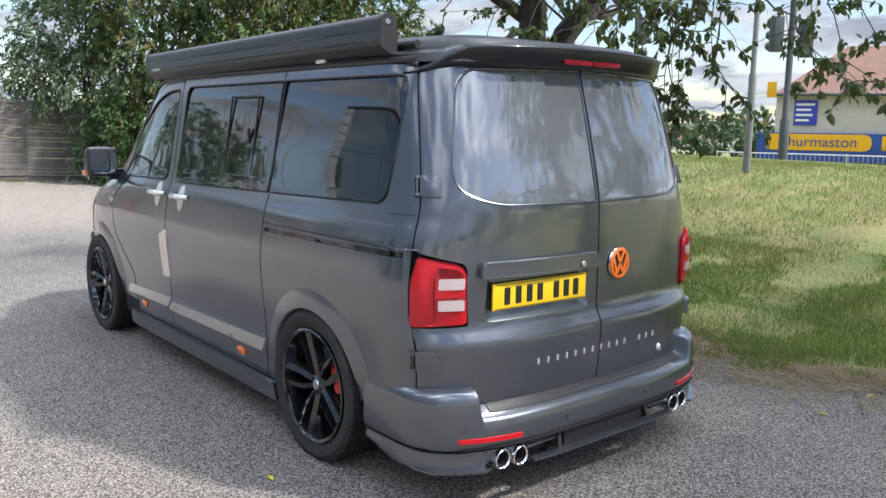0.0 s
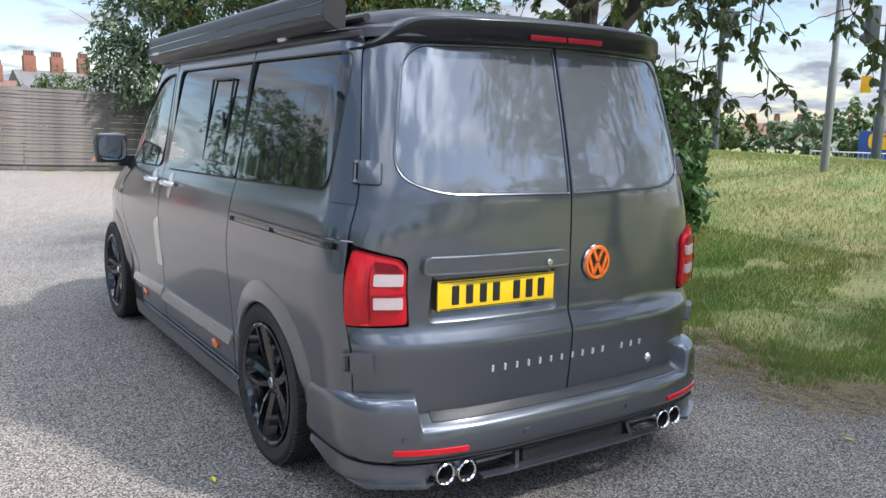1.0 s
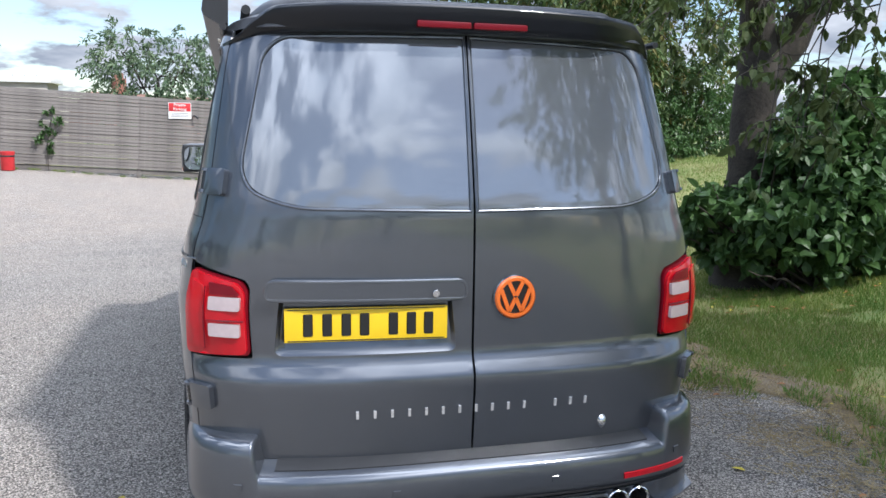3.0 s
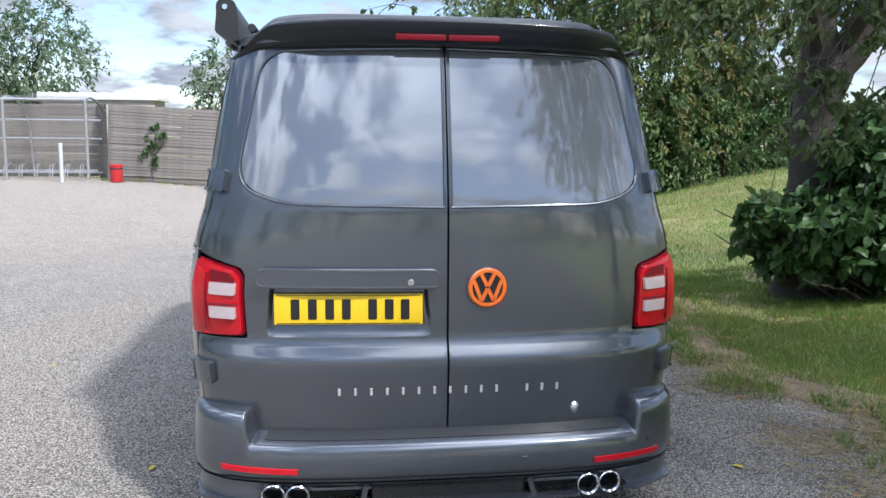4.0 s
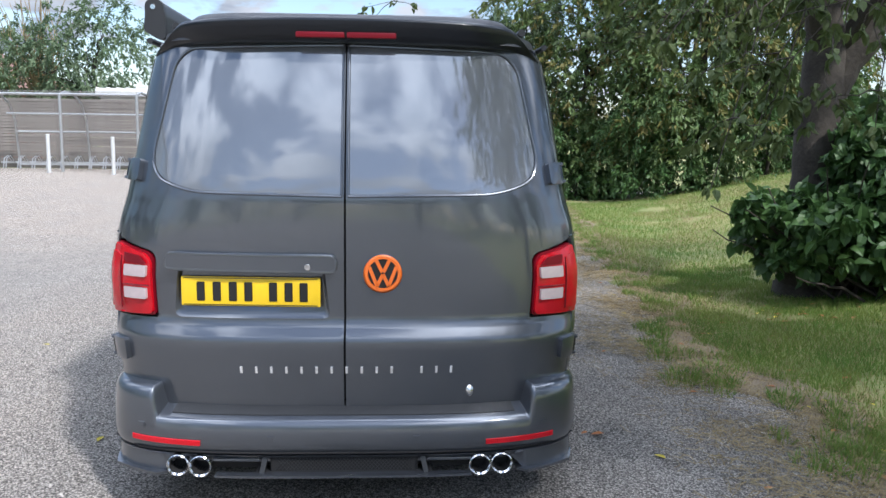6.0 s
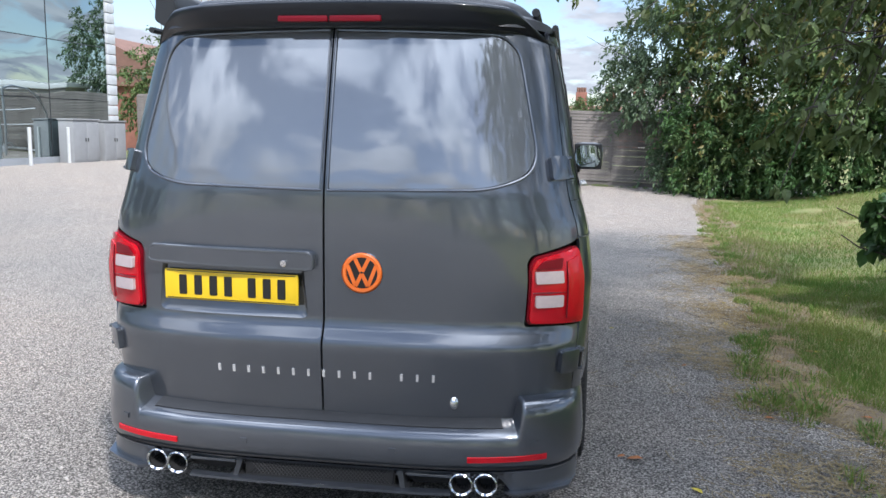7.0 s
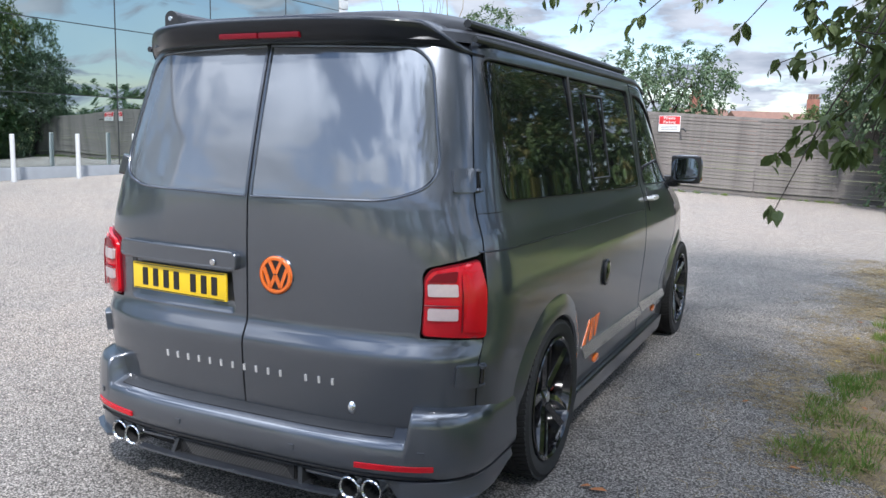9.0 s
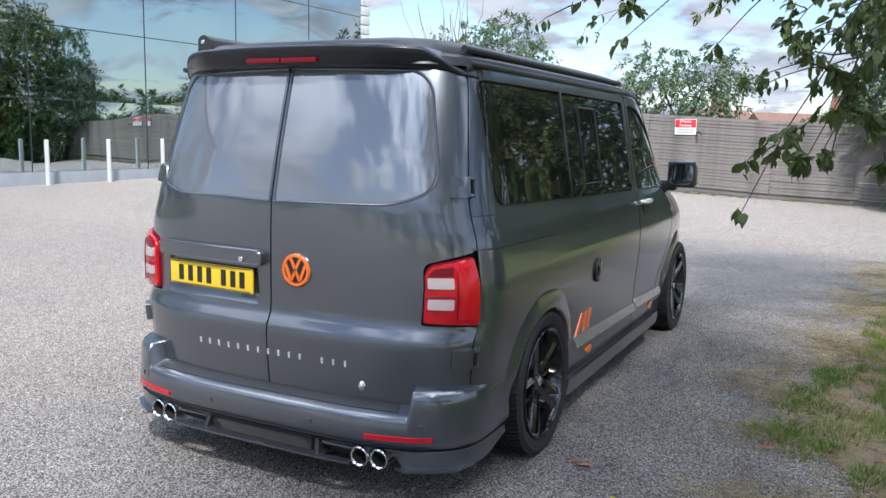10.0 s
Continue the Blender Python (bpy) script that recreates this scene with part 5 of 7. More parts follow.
def glass_front():
    """A long mirror-glass front between two block corners; local y runs along it, local x faces the car park."""
    b = empty("glass_building", "tall mirror-glass building front with grey plinth", "building", GLASS_M)
    base, u0, u1, top = 0.60, -18.9, 8.92, 6.44
    part("plinth", box(-0.3, 0.07, u0, u1 + 0.1, -0.3, base, 0.01), SILLGREY, b, "grey metal plinth")
    part("backing_wall", box(-6, -0.12, u0, u1, -0.2, top + 0.1), SILLGREY, b)
    rng = random.Random(5)
    us = [u1 - 2.42] + [u1 - 2.42 - 2.81 * k for k in range(1, 9)] + [u0]
    zs = [base + 1.46 * k for k in range(4)]
    hi = u1
    for lo in us:
        w = hi - lo
        for z0 in zs:
            bm = bmesh.new()
            n = 8
            bow, tw = rng.uniform(0.003, 0.009), rng.uniform(-0.004, 0.004)
            g = [[bm.verts.new((bow * math.sin(math.pi * i / n) * math.sin(math.pi * j / n) + tw * math.sin(2 * math.pi * j / n) * math.sin(math.pi * i / n), lo + 0.01 + (w - 0.02) * i / n, z0 + 0.01 + 1.44 * j / n)) for j in range(n + 1)] for i in range(n + 1)]
            for i in range(n):
                for j in range(n):
                    bm.faces.new((g[i][j], g[i + 1][j], g[i + 1][j + 1], g[i][j + 1]))
            part("glass_pane", bm, CURTAIN, b)
        part("mullion", box(-0.06, 0.009, lo - 0.009, lo + 0.009, base, top), MULLION, b)
        hi = lo
    for z in zs[1:]:
        part("transom", box(-0.06, 0.007, u0, u1, z - 0.008, z + 0.008), MULLION, b)
    part("parapet", box(-0.4, 0.05, u0 - 0.4, u1 + 0.4, top, top + 0.18, 0.02), MULLION, b, "dark flat parapet cap")
    for c in (u1 + 0.02, u0 - 0.42):
        for k in range(22):
            part("corner_block", box(-0.42, 0.04, c, c + 0.40, 0.28 + 0.28 * k + 0.008, 0.28 + 0.28 * k + 0.272, 0.03), PALESTONE, b, "pale grey ribbed corner block")


PALESTONE = material("pale_grey_block", (0.50, 0.52, 0.53), rough=0.6, var=0.3, scale=6)
glass_front()


def bollard(x, y, h=0.9):
    b = empty("bollard", "pale painted round steel bollard", "bollard", pose(x, y, gz(x, y)), "bollards")
    part("bollard_post", lathe([(0.0, h), (0.034, h), (0.043, h - 0.012), (0.044, 0.02), (0.044, -0.05)], 20), PALE, b)
    part("base_collar", lathe([(0.045, 0.012), (0.065, 0.008), (0.07, -0.02)], 20), STEEL, b)


for k in range(-5, 7):
    q = GLASS_M @ Vector((0.42, -1.88 + 1.41 * k, 0))
    bollard(q.x, q.y)
for x, y in ((-6.6, 17.0), (-8.1, 17.0), (-9.75, 16.9)):
    bollard(x, y)

for u, w_, h in ((7.1, 1.05, 1.08), (8.35, 0.95, 1.05)):
    q = GLASS_M @ Vector((0.36, u, 0))
    c = empty("utility_cabinet", "plain grey metal utility cabinet beside the glass corner", "cabinet", pose(q.x, q.y, gz(q.x, q.y) - 0.01, 0, 0, 90 + GLASS_YAW), "utility cabinets")
    part("cabinet_body", box(-w_ / 2, w_ / 2, -0.2, 0.22, 0, h, 0.012), GREYBOX, c)
    part("cabinet_lid", box(-w_ / 2 - 0.025, w_ / 2 + 0.025, -0.23, 0.24, h, h + 0.04, 0.01), GREYBOX, c)
    for s_ in (-1, 1):
        part("cabinet_door", box(s_ * w_ / 4 - w_ / 4 + 0.01, s_ * w_ / 4 + w_ / 4 - 0.01, -0.212, -0.2, 0.06, h - 0.04, 0.004), GREYBOX, c)
        part("door_handle", box(s_ * 0.05 - 0.012, s_ * 0.05 + 0.012, -0.23, -0.21, h * 0.5, h * 0.5 + 0.09, 0.004), SATIN, c)


def shelter():
    x0, x1, yf, yb, h = -9.75, -6.13, 17.4, 19.2, 1.85
    z0 = gz(-8, 18.3)
    s = empty("cycle_shelter", "galvanised cycle shelter with clear curved sheeting", "shelter", pose(0, 0, z0))
    curve = [(yf, h), (yf + 0.35, h + 0.07), (yf + 0.9, h + 0.02), (yf + 1.35, h - 0.2), (yf + 1.65, h - 0.62), (yb - 0.08, h - 1.15), (yb, 0.0)]
    for x in (x1, (x0 + x1) / 2, x0):
        part("front_post", tube([(x, yf, 0), (x, yf, h)], 0.035, 10), STEEL, s)
        part("curved_rib", tube([(x, y, z) for y, z in curve], 0.03, 8), STEEL, s)
    for y, z in ((yf, h), (yf + 0.9, h + 0.02), (yb - 0.1, h - 0.9), (yb, 0.1), (yf + 1.2, h - 0.45)):
        part("long_rail", tube([(x0, y, z), (x1, y, z)], 0.024, 8), STEEL, s)
    bm = bmesh.new()
    rows = [[bm.verts.new((x, y, z + 0.03)) for y, z in curve] for x in (x0, x1)]
    for i in range(len(curve) - 1):
        bm.faces.new((rows[0][i], rows[0][i + 1], rows[1][i + 1], rows[1][i]))
    part("clear_sheet", bm, PVC, s, "clear dusty roof sheet")
    part("stand_rail", box(x0, x1, yf + 0.75, yf + 0.81, 0.16, 0.21, 0.004), STEEL, s)
    for i in range(10):
        x = x0 + 0.3 + i * 0.34
        part("wheel_stand", tube([(x, yf + 0.7, 0.19), (x, yf + 0.5, 0.36), (x, yf + 0.3, 0.30), (x, yf + 0.22, 0.05), (x + 0.06, yf + 0.22, 0.05), (x + 0.06, yf + 0.3, 0.30), (x + 0.06, yf + 0.5, 0.36), (x + 0.06, yf + 0.7, 0.19)], 0.012, 6), STEEL, s)


shelter()
bn = empty("litter_bin", "small red round litter bin by the fence", "bin", pose(-5.58, 17.7, gz(-5.58, 17.7)))
part("bin_body", lathe([(0, 0), (0.13, 0), (0.14, 0.02), (0.145, 0.36), (0.155, 0.38), (0.155, 0.42), (0.135, 0.42), (0.13, 0.2), (0, 0.18)], 24), REDPAINT, bn)
part("bin_band", lathe([(0.147, 0.30), (0.151, 0.305), (0.151, 0.33), (0.147, 0.335)], 24), SATIN, bn)


# ---------------------------------------------------------------- foliage
def leaf_mat(name, base, warp, rough=0.55, trans=0.25):
    m = material(name, base, rough=rough, var=0.5, scale=1.2, warp=warp, island=0.6, spec=0.4)
    n, l = m.node_tree.nodes, m.node_tree.links
    b = n["Principled BSDF"]
    tr = n.new("ShaderNodeBsdfTranslucent")
    mx = n.new("ShaderNodeMixShader"); mx.inputs[0].default_value = trans
    src = b.inputs["Base Color"].links[0].from_socket
    l.new(src, tr.inputs["Color"])
    out = n["Material Output"]
    l.new(b.outputs[0], mx.inputs[1]); l.new(tr.outputs[0], mx.inputs[2]); l.new(mx.outputs[0], out.inputs["Surface"])
    return m


LEAF = leaf_mat("cherry_leaves", (0.052, 0.088, 0.026), (0.110, 0.140, 0.042), trans=0.35)
LEAFDARK = leaf_mat("dark_shrub_leaves", (0.042, 0.092, 0.028), (0.085, 0.165, 0.048), rough=0.45, trans=0.32)
LEAFHEDGE = leaf_mat("hedge_leaves", (0.056, 0.112, 0.038), (0.135, 0.185, 0.056))
LEAFGREY = leaf_mat("grey_green_leaves", (0.078, 0.140, 0.076), (0.160, 0.210, 0.115))
LEAFYELLOW = leaf_mat("yellowing_leaves", (0.13, 0.14, 0.038), (0.20, 0.17, 0.055))
BARK = material("cherry_bark", (0.024, 0.020, 0.017), rough=0.9, var=0.7, scale=7, warp=(0.058, 0.050, 0.040), fine=0.5, fine_scale=50, bump=1.0, bump_scale=22)
TWIG = material("dark_twigs", (0.05, 0.04, 0.032), rough=0.85, var=0.4)


def leaves_mesh(name, pos, size, mat, rng, droop=0.5, aspect=0.46, dirs=None, oval=False):
    """Folded leaves at the given places: pointed, or oval with a bent midrib."""
    pos = np.asarray(pos, float)
    n = len(pos)
    d = rng.normal(size=(n, 3)) if dirs is None else np.asarray(dirs, float) + 0.45 * rng.normal(size=(n, 3))
    d[:, 2] -= droop
    d /= np.linalg.norm(d, axis=1)[:, None] + 1e-9
    up = rng.normal(size=(n, 3)) * 0.6 + (0, 0, 1.0)
    s = np.cross(d, up); s /= np.linalg.norm(s, axis=1)[:, None] + 1e-9
    u = np.cross(s, d)
    L = (size * rng.uniform(0.6, 1.25, n))[:, None]
    w = L * aspect * 0.5
    if oval:
        bend = L * rng.uniform(0.02, 0.14, n)[:, None]
        fold = w * rng.uniform(0.1, 0.5, n)[:, None]
        m1, m2, tip = pos + d * L * 0.34 + u * bend * 0.4, pos + d * L * 0.68, pos + d * L - u * bend * 1.6
        v = np.stack([pos, m1, m2, tip, m1 + s * w + u * fold, m2 + s * w * 0.86 + u * fold * 0.8, m1 - s * w + u * fold, m2 - s * w * 0.86 + u * fold * 0.8], 1).reshape(-1, 3)
        k = np.arange(n)[:, None] * 8
        f = np.concatenate([k + q for q in ([0, 1, 4], [1, 2, 5], [1, 5, 4], [2, 3, 5], [0, 6, 1], [1, 7, 2], [1, 6, 7], [2, 7, 3])], 1).reshape(-1, 3)
    else:
        tip = pos + d * L - u * L * 0.12
        m1 = pos + d * L * 0.42
        v = np.stack([pos, m1 + s * w + u * L * 0.07, tip, m1 - s * w + u * L * 0.07], 1).reshape(-1, 3)
        k = np.arange(n)[:, None] * 4
        f = np.concatenate([k + [0, 2, 1], k + [0, 3, 2]], 1).reshape(-1, 3)
    me = bpy.data.meshes.new(name)
    me.from_pydata(v.tolist(), [], f.tolist())
    me.materials.append(mat)
    return me


def crown_points(blobs, n, rng, hollow=0.55):
    """Places in ragged clumps: each blob is (x, y, z, rx, ry, rz)."""
    blobs = np.asarray(blobs, float)
    vol = blobs[:, 3] * blobs[:, 4] * blobs[:, 5]
    out = []
    for b, k in zip(blobs, (n * vol ** 0.75 / (vol ** 0.75).sum()).astype(int)):
        m = max(3, k // 22)
        c = rng.normal(size=(m, 3))
        c /= np.linalg.norm(c, axis=1)[:, None]
        c *= (hollow + (1 - hollow) * rng.uniform(0, 1, m) ** 0.6)[:, None] * rng.uniform(0.82, 1.12, m)[:, None]
        c = b[:3] + c * b[3:]
        pick = rng.integers(0, m, k)
        out.append(c[pick] + rng.normal(size=(k, 3)) * b[3:].min() * 0.13)
    return np.concatenate(out)


def spray_points(blobs, n, rng, hollow=0.55, length=0.45, per=16):
    """Leaves strung along short drooping sprays that leave each clump outwards; gives places, directions and how far along its spray each leaf sits."""
    blobs = np.asarray(blobs, float)
    vol = (blobs[:, 3] * blobs[:, 4] * blobs[:, 5]) ** 0.75
    P, D, T = [], [], []
    for b, k in zip(blobs, (n * vol / vol.sum()).astype(int)):
        m = max(3, k // per)
        c = rng.normal(size=(m, 3))
        c /= np.linalg.norm(c, axis=1)[:, None]
        out = c + 0.5 * rng.normal(size=(m, 3)) + (0, 0, -0.35)
        out /= np.linalg.norm(out, axis=1)[:, None]
        c = b[:3] + c * b[3:] * (hollow + (1 - hollow) * rng.uniform(0, 1, m) ** 0.6)[:, None] * rng.uniform(0.8, 1.1, m)[:, None]
        L = length * rng.uniform(0.5, 1.4, m)
        i = rng.integers(0, m, k)
        t = rng.uniform(0, 1, k)
        p = c[i] + out[i] * (L[i] * t)[:, None] + rng.normal(size=(k, 3)) * 0.03
        p[:, 2] -= 0.45 * L[i] * t ** 2
        d = out[i] + 0.75 * rng.normal(size=(k, 3))
        d[:, 2] -= 0.5 * t
        P.append(p); D.append(d); T.append(t + 1.5 * rng.uniform(-1, 1, m)[i])
    return np.concatenate(P), np.concatenate(D), np.concatenate(T)


def limb(rng, a, b, r0, r1, sag=0.0, wob=0.06, n=8):
    a, b = np.array(a, float), np.array(b, float)
    L = np.linalg.norm(b - a)
    pts = []
    off = rng.normal(size=(n + 1, 3)) * wob * L
    for i in range(n + 1):
        t = i / n
        p = a + (b - a) * t + off[i] * t * (1 - t) * 2
        p[2] += sag * 4 * t * (1 - t) * L
        pts.append(p)
    return pts, [r0 + (r1 - r0) * (i / n) ** 0.8 for i in range(n + 1)]


def tree(name, label, x, y, h, trunk_r, blobs, n, size, mat, seed, twigs=30, category="tree", mat2=None, frac2=0.0):
    rng = np.random.default_rng(seed)
    z0 = gz(x, y) - 0.05
    t = empty(name, label, category, pose(x, y, z0))
    bm = bmesh.new()
    pts, rad = limb(rng, (0, 0, 0), (0.1 * h * rng.normal() * 0.3, 0.05 * h * rng.normal(), h * 0.6), trunk_r, trunk_r * 0.4)
    rad[0] *= 1.35
    tube(pts, rad, 10, bm)
    for b in blobs:
        k = rng.integers(2, len(pts) - 1)
        p, r = limb(rng, pts[k], b[:3], trunk_r * 0.38, 0.012, 0.06)
        tube(p, r, 6, bm, cap=False)
        for _ in range(max(1, twigs // len(blobs))):
            e = np.array(b[:3]) + rng.normal(size=3) * np.array(b[3:]) * 0.6
            q, r2 = limb(rng, p[rng.integers(3, len(p))], e, 0.018, 0.004, 0.0, 0.1, 5)
            tube(q, r2, 4, bm, cap=False)
    part("trunk", bm, BARK, t)
    P, D, T = spray_points(blobs, n, rng, length=size * 3.2)
    low = P[:, 2] > 0.03
    P, D, T = P[low], D[low], T[low]
    tips = (T > 1.75 - 2.6 * frac2) & (P[:, 2] > 0.9) if mat2 else np.zeros(len(P), bool)
    part("crown", leaves_mesh("crown", P[~tips], size, mat, rng, 0.3, 0.44, D[~tips]), None, t)
    if mat2:
        part("yellowing_foliage", leaves_mesh("yellowing_foliage", P[tips], size, mat2, rng, 0.6, 0.40, D[tips]), None, t)
    return t


# belt of trees at the head of the bank
tree("hedge_tree", "dense green shrubby tree beside the fence end", 3.3, 18.3, 4.6, 0.10, [(0.35, -0.6, 0.8, 0.8, 0.8, 0.8), (0.0, 0, 2.4, 1.5, 1.2, 0.9), (-0.3, 0.2, 3.6, 1.2, 1.0, 0.9), (1.2, -0.8, 0.8, 1.2, 0.9, 0.9), (0.1, 0.1, 4.6, 1.0, 0.9, 0.8), (-1.0, 0.3, 2.7, 0.7, 0.6, 0.7)], 20000, 0.13, LEAFGREY, 21)
tree("hedge_tree", "tall green tree with yellowing tips in the belt", 4.9, 17.4, 6.2, 0.14, [(0, -0.6, 1.1, 1.6, 1.1, 1.2), (0.1, 0, 3.0, 1.9, 1.5, 1.5), (-0.4, 0, 4.7, 1.6, 1.3, 1.2), (0.8, -0.7, 2.2, 1.3, 1.0, 1.2), (0.5, 0.2, 5.8, 1.4, 1.2, 0.8)], 24000, 0.15, LEAFHEDGE, 22, mat2=LEAFYELLOW, frac2=0.13)
tree("hedge_tree", "broad dark tree with drooping yellow-green sprays", 7.2, 16.2, 7.0, 0.17, [(0, -0.6, 1.2, 1.9, 1.3, 1.3), (0.1, 0, 3.3, 2.3, 1.7, 1.6), (-0.6, -0.6, 5.0, 1.9, 1.6, 1.3), (1.0, 0, 5.4, 1.9, 1.6, 1.4), (-0.7, -1.0, 2.4, 1.5, 1.1, 1.3)], 28000, 0.16, LEAFHEDGE, 23, mat2=LEAFYELLOW, frac2=0.17)
tree("hedge_tree", "tall leafy tree at the top of the bank", 9.6, 16.8, 6.8, 0.16, [(0, 0, 1.3, 1.9, 1.4, 1.3), (0.2, 0, 3.4, 2.1, 1.7, 1.6), (-0.3, 0, 5.3, 1.8, 1.5, 1.4)], 18000, 0.16, LEAFHEDGE, 24, mat2=LEAFYELLOW, frac2=0.12)
for x, y, w_ in ((4.4, 16.6, 1.3), (6.3, 15.3, 1.5), (8.5, 15.3, 1.6), (10.6, 15.8, 1.6)):
    tree("hedge_bush", "dark ivy-covered undergrowth below the belt of trees", x, y, 1.4, 0.05, [(0, 0, 0.45, w_, 0.8, 0.5), (0.4, 0.2, 1.1, w_ * 0.8, 0.7, 0.6), (-0.5, 0.3, 1.6, w_ * 0.7, 0.7, 0.7)], 6500, 0.13, LEAFDARK, int(x * 10), 9, "bush")
# trees behind the fence
tree("garden_tree", "grey-green bushy tree behind the board fence", -2.6, 21.3, 4.0, 0.10, [(0, 0, 2.6, 1.7, 1.2, 1.0), (-0.9, 0.1, 3.2, 0.9, 0.8, 0.8), (0.8, 0, 3.1, 0.9, 0.8, 0.7), (0, 0, 1.4, 1.7, 1.0, 0.8)], 9000, 0.14, LEAFGREY, 31)
tree("garden_tree", "rounded green tree rising over the fence", -9.3, 23.0, 5.4, 0.12, [(0, 0, 3.4, 1.9, 1.4, 1.5), (-1.6, 0, 3.0, 1.5, 1.2, 1.4), (0.6, 0, 4.3, 1.0, 0.9, 0.8), (0, 0, 1.6, 2.2, 1.0, 1.0)], 12000, 0.15, LEAFGREY, 32)
tree("garden_bush", "rounded dark green bush rising behind the fence", 1.35, 22.0, 2.4, 0.08, [(0, 0, 1.5, 0.85, 0.8, 0.8), (0.25, 0, 1.9, 0.6, 0.6, 0.5), (-0.3, 0.1, 1.8, 0.5, 0.5, 0.45)], 7000, 0.09, LEAFHEDGE, 33, category="bush")

# ---------------------------------------------------------------- the tree on the bank
def bank_tree():
    rng = np.random.default_rng(77)
    bx, by = 4.0, 4.35
    z0 = gz(bx, by)
    t = empty("cherry_tree", "mature tree with rough forked trunk and spreading leafy boughs", "tree", pose(bx, by, z0))
    bm = bmesh.new()
    # trunk with flared foot runs on into the leader; the other limbs leave it
    leader = [(0, 0, -0.1), (0, 0, 0.06), (-0.01, 0, 0.35), (-0.02, 0, 0.9), (-0.02, 0, 1.5), (0.0, 0, 2.0), (-0.01, 0.02, 2.5), (-0.03, 0.05, 3.1), (-0.1, 0.1, 3.9), (-0.15, 0.0, 5.2)]
    limbs = [
        leader,
        [(0.02, 0, 1.55), (0.14, -0.02, 2.0), (0.36, -0.06, 2.40), (0.64, -0.12, 2.78), (1.1, -0.3, 3.3), (1.8, -0.7, 4.2)],
        [(0.0, 0.02, 2.1), (-0.25, -0.25, 2.5), (-0.55, -0.6, 2.9), (-1.0, -1.4, 3.3), (-1.3, -2.6, 3.6)],
        [(0.1, 0.0, 2.2), (0.35, -0.5, 2.8), (0.5, -1.3, 3.3), (0.6, -2.4, 3.8), (0.5, -3.6, 4.1)],
        [(-0.02, 0.03, 2.6), (-0.5, 0.3, 2.95), (-1.2, 0.6, 3.25), (-2.2, 0.7, 3.4), (-3.2, 0.6, 3.4)],
        [(0.5, -0.1, 2.6), (0.9, 0.1, 2.72), (1.5, 0.2, 2.85), (2.3, 0.1, 3.2)],
    ]
    girth = [[0.34, 0.29, 0.235, 0.20, 0.19, 0.185, 0.155, 0.13, 0.09, 0.03], [0.07, 0.145, 0.135, 0.12, 0.08, 0.03], [0.085, 0.075, 0.06, 0.04, 0.02], [0.09, 0.08, 0.06, 0.04, 0.02], [0.075, 0.07, 0.055, 0.04, 0.018], [0.06, 0.055, 0.04, 0.02]]
    dense_limbs = []
    for l, gs in zip(limbs, girth):
        pts, rad = [], []
        for (a, b), (g0, g1) in zip(zip(l, l[1:]), zip(gs, gs[1:])):
            for k in range(4):
                pts.append(np.array(a) + (np.array(b) - np.array(a)) * k / 4 + rng.normal(size=3) * 0.010)
                rad.append((g0 + (g1 - g0) * k / 4) * rng.uniform(0.97, 1.04))
        pts.append(np.array(l[-1])); rad.append(gs[-1])
        tube(pts, rad, 16 if gs[0] > 0.3 else 10, bm)
        dense_limbs.append(pts[-13:] if gs[0] > 0.3 else pts)
    # lumps and scars on the trunk
    for v in bm.verts:
        k = noise.noise(v.co * 3.1) * 0.016 + noise.noise(v.co * 11) * 0.010
        if v.co.z < 1.9:
            d = Vector((v.co.x, v.co.y, 0))
            if d.length > 0.05:
                v.co += d.normalized() * k
    part("trunk", bm, BARK, t, "rough grey-brown bark")
    tw, leaf_p, leaf_d = bmesh.new(), [], []

    def bough(p0, p1, r0, n_leaf, sag=0.08, side=5, spread=0.28):
        """A drooping bough; short twigs leave it on both sides, each hung with leaves."""
        pts, rad = limb(rng, p0, p1, r0, 0.0022, sag, 0.045, 9)
        tube(pts, rad, 5, tw, cap=False)
        L = np.linalg.norm(np.subtract(p1, p0))
        ends = [(pts, 0.55)]
        for _ in range(side):
            k = rng.integers(3, 10)
            d = (pts[k] - pts[k - 1]); d /= np.linalg.norm(d) + 1e-9
            e = pts[k] + d * rng.uniform(0.04, 0.20) * min(L, 1.2) + rng.normal(size=3) * spread * min(L, 1.2) * (1, 1, 0.5) + (0, 0, -0.05)
            q, r2 = limb(rng, pts[k], e, 0.0045, 0.0018, 0.05, 0.06, 5)
            tube(q, r2, 4, tw, cap=False)
            ends.append((q, 0.25))
        # leaves sit in small fans at the twigs' nodes and round every tip
        nodes = [(q[-1], q[-1] - q[-2]) for q, lo in ends]
        while len(nodes) * 4 < n_leaf:
            q, lo = ends[rng.integers(0, len(ends))]
            f = (lo + (1 - lo) * rng.uniform()) * (len(q) - 1); i = min(int(f), len(q) - 2)
            nodes.append((q[i] + (q[i + 1] - q[i]) * (f - i), q[i + 1] - q[i]))
        for p, d in nodes:
            d = d / (np.linalg.norm(d) + 1e-9)
            for _ in range(rng.integers(3, 6)):
                leaf_p.append(p + rng.normal(size=3) * 0.012 + d * rng.uniform(-0.03, 0.02))
                leaf_d.append(d * 0.5 + rng.normal(size=3) * (0.55, 0.55, 0.25))

    o = np.array([bx, by, z0])
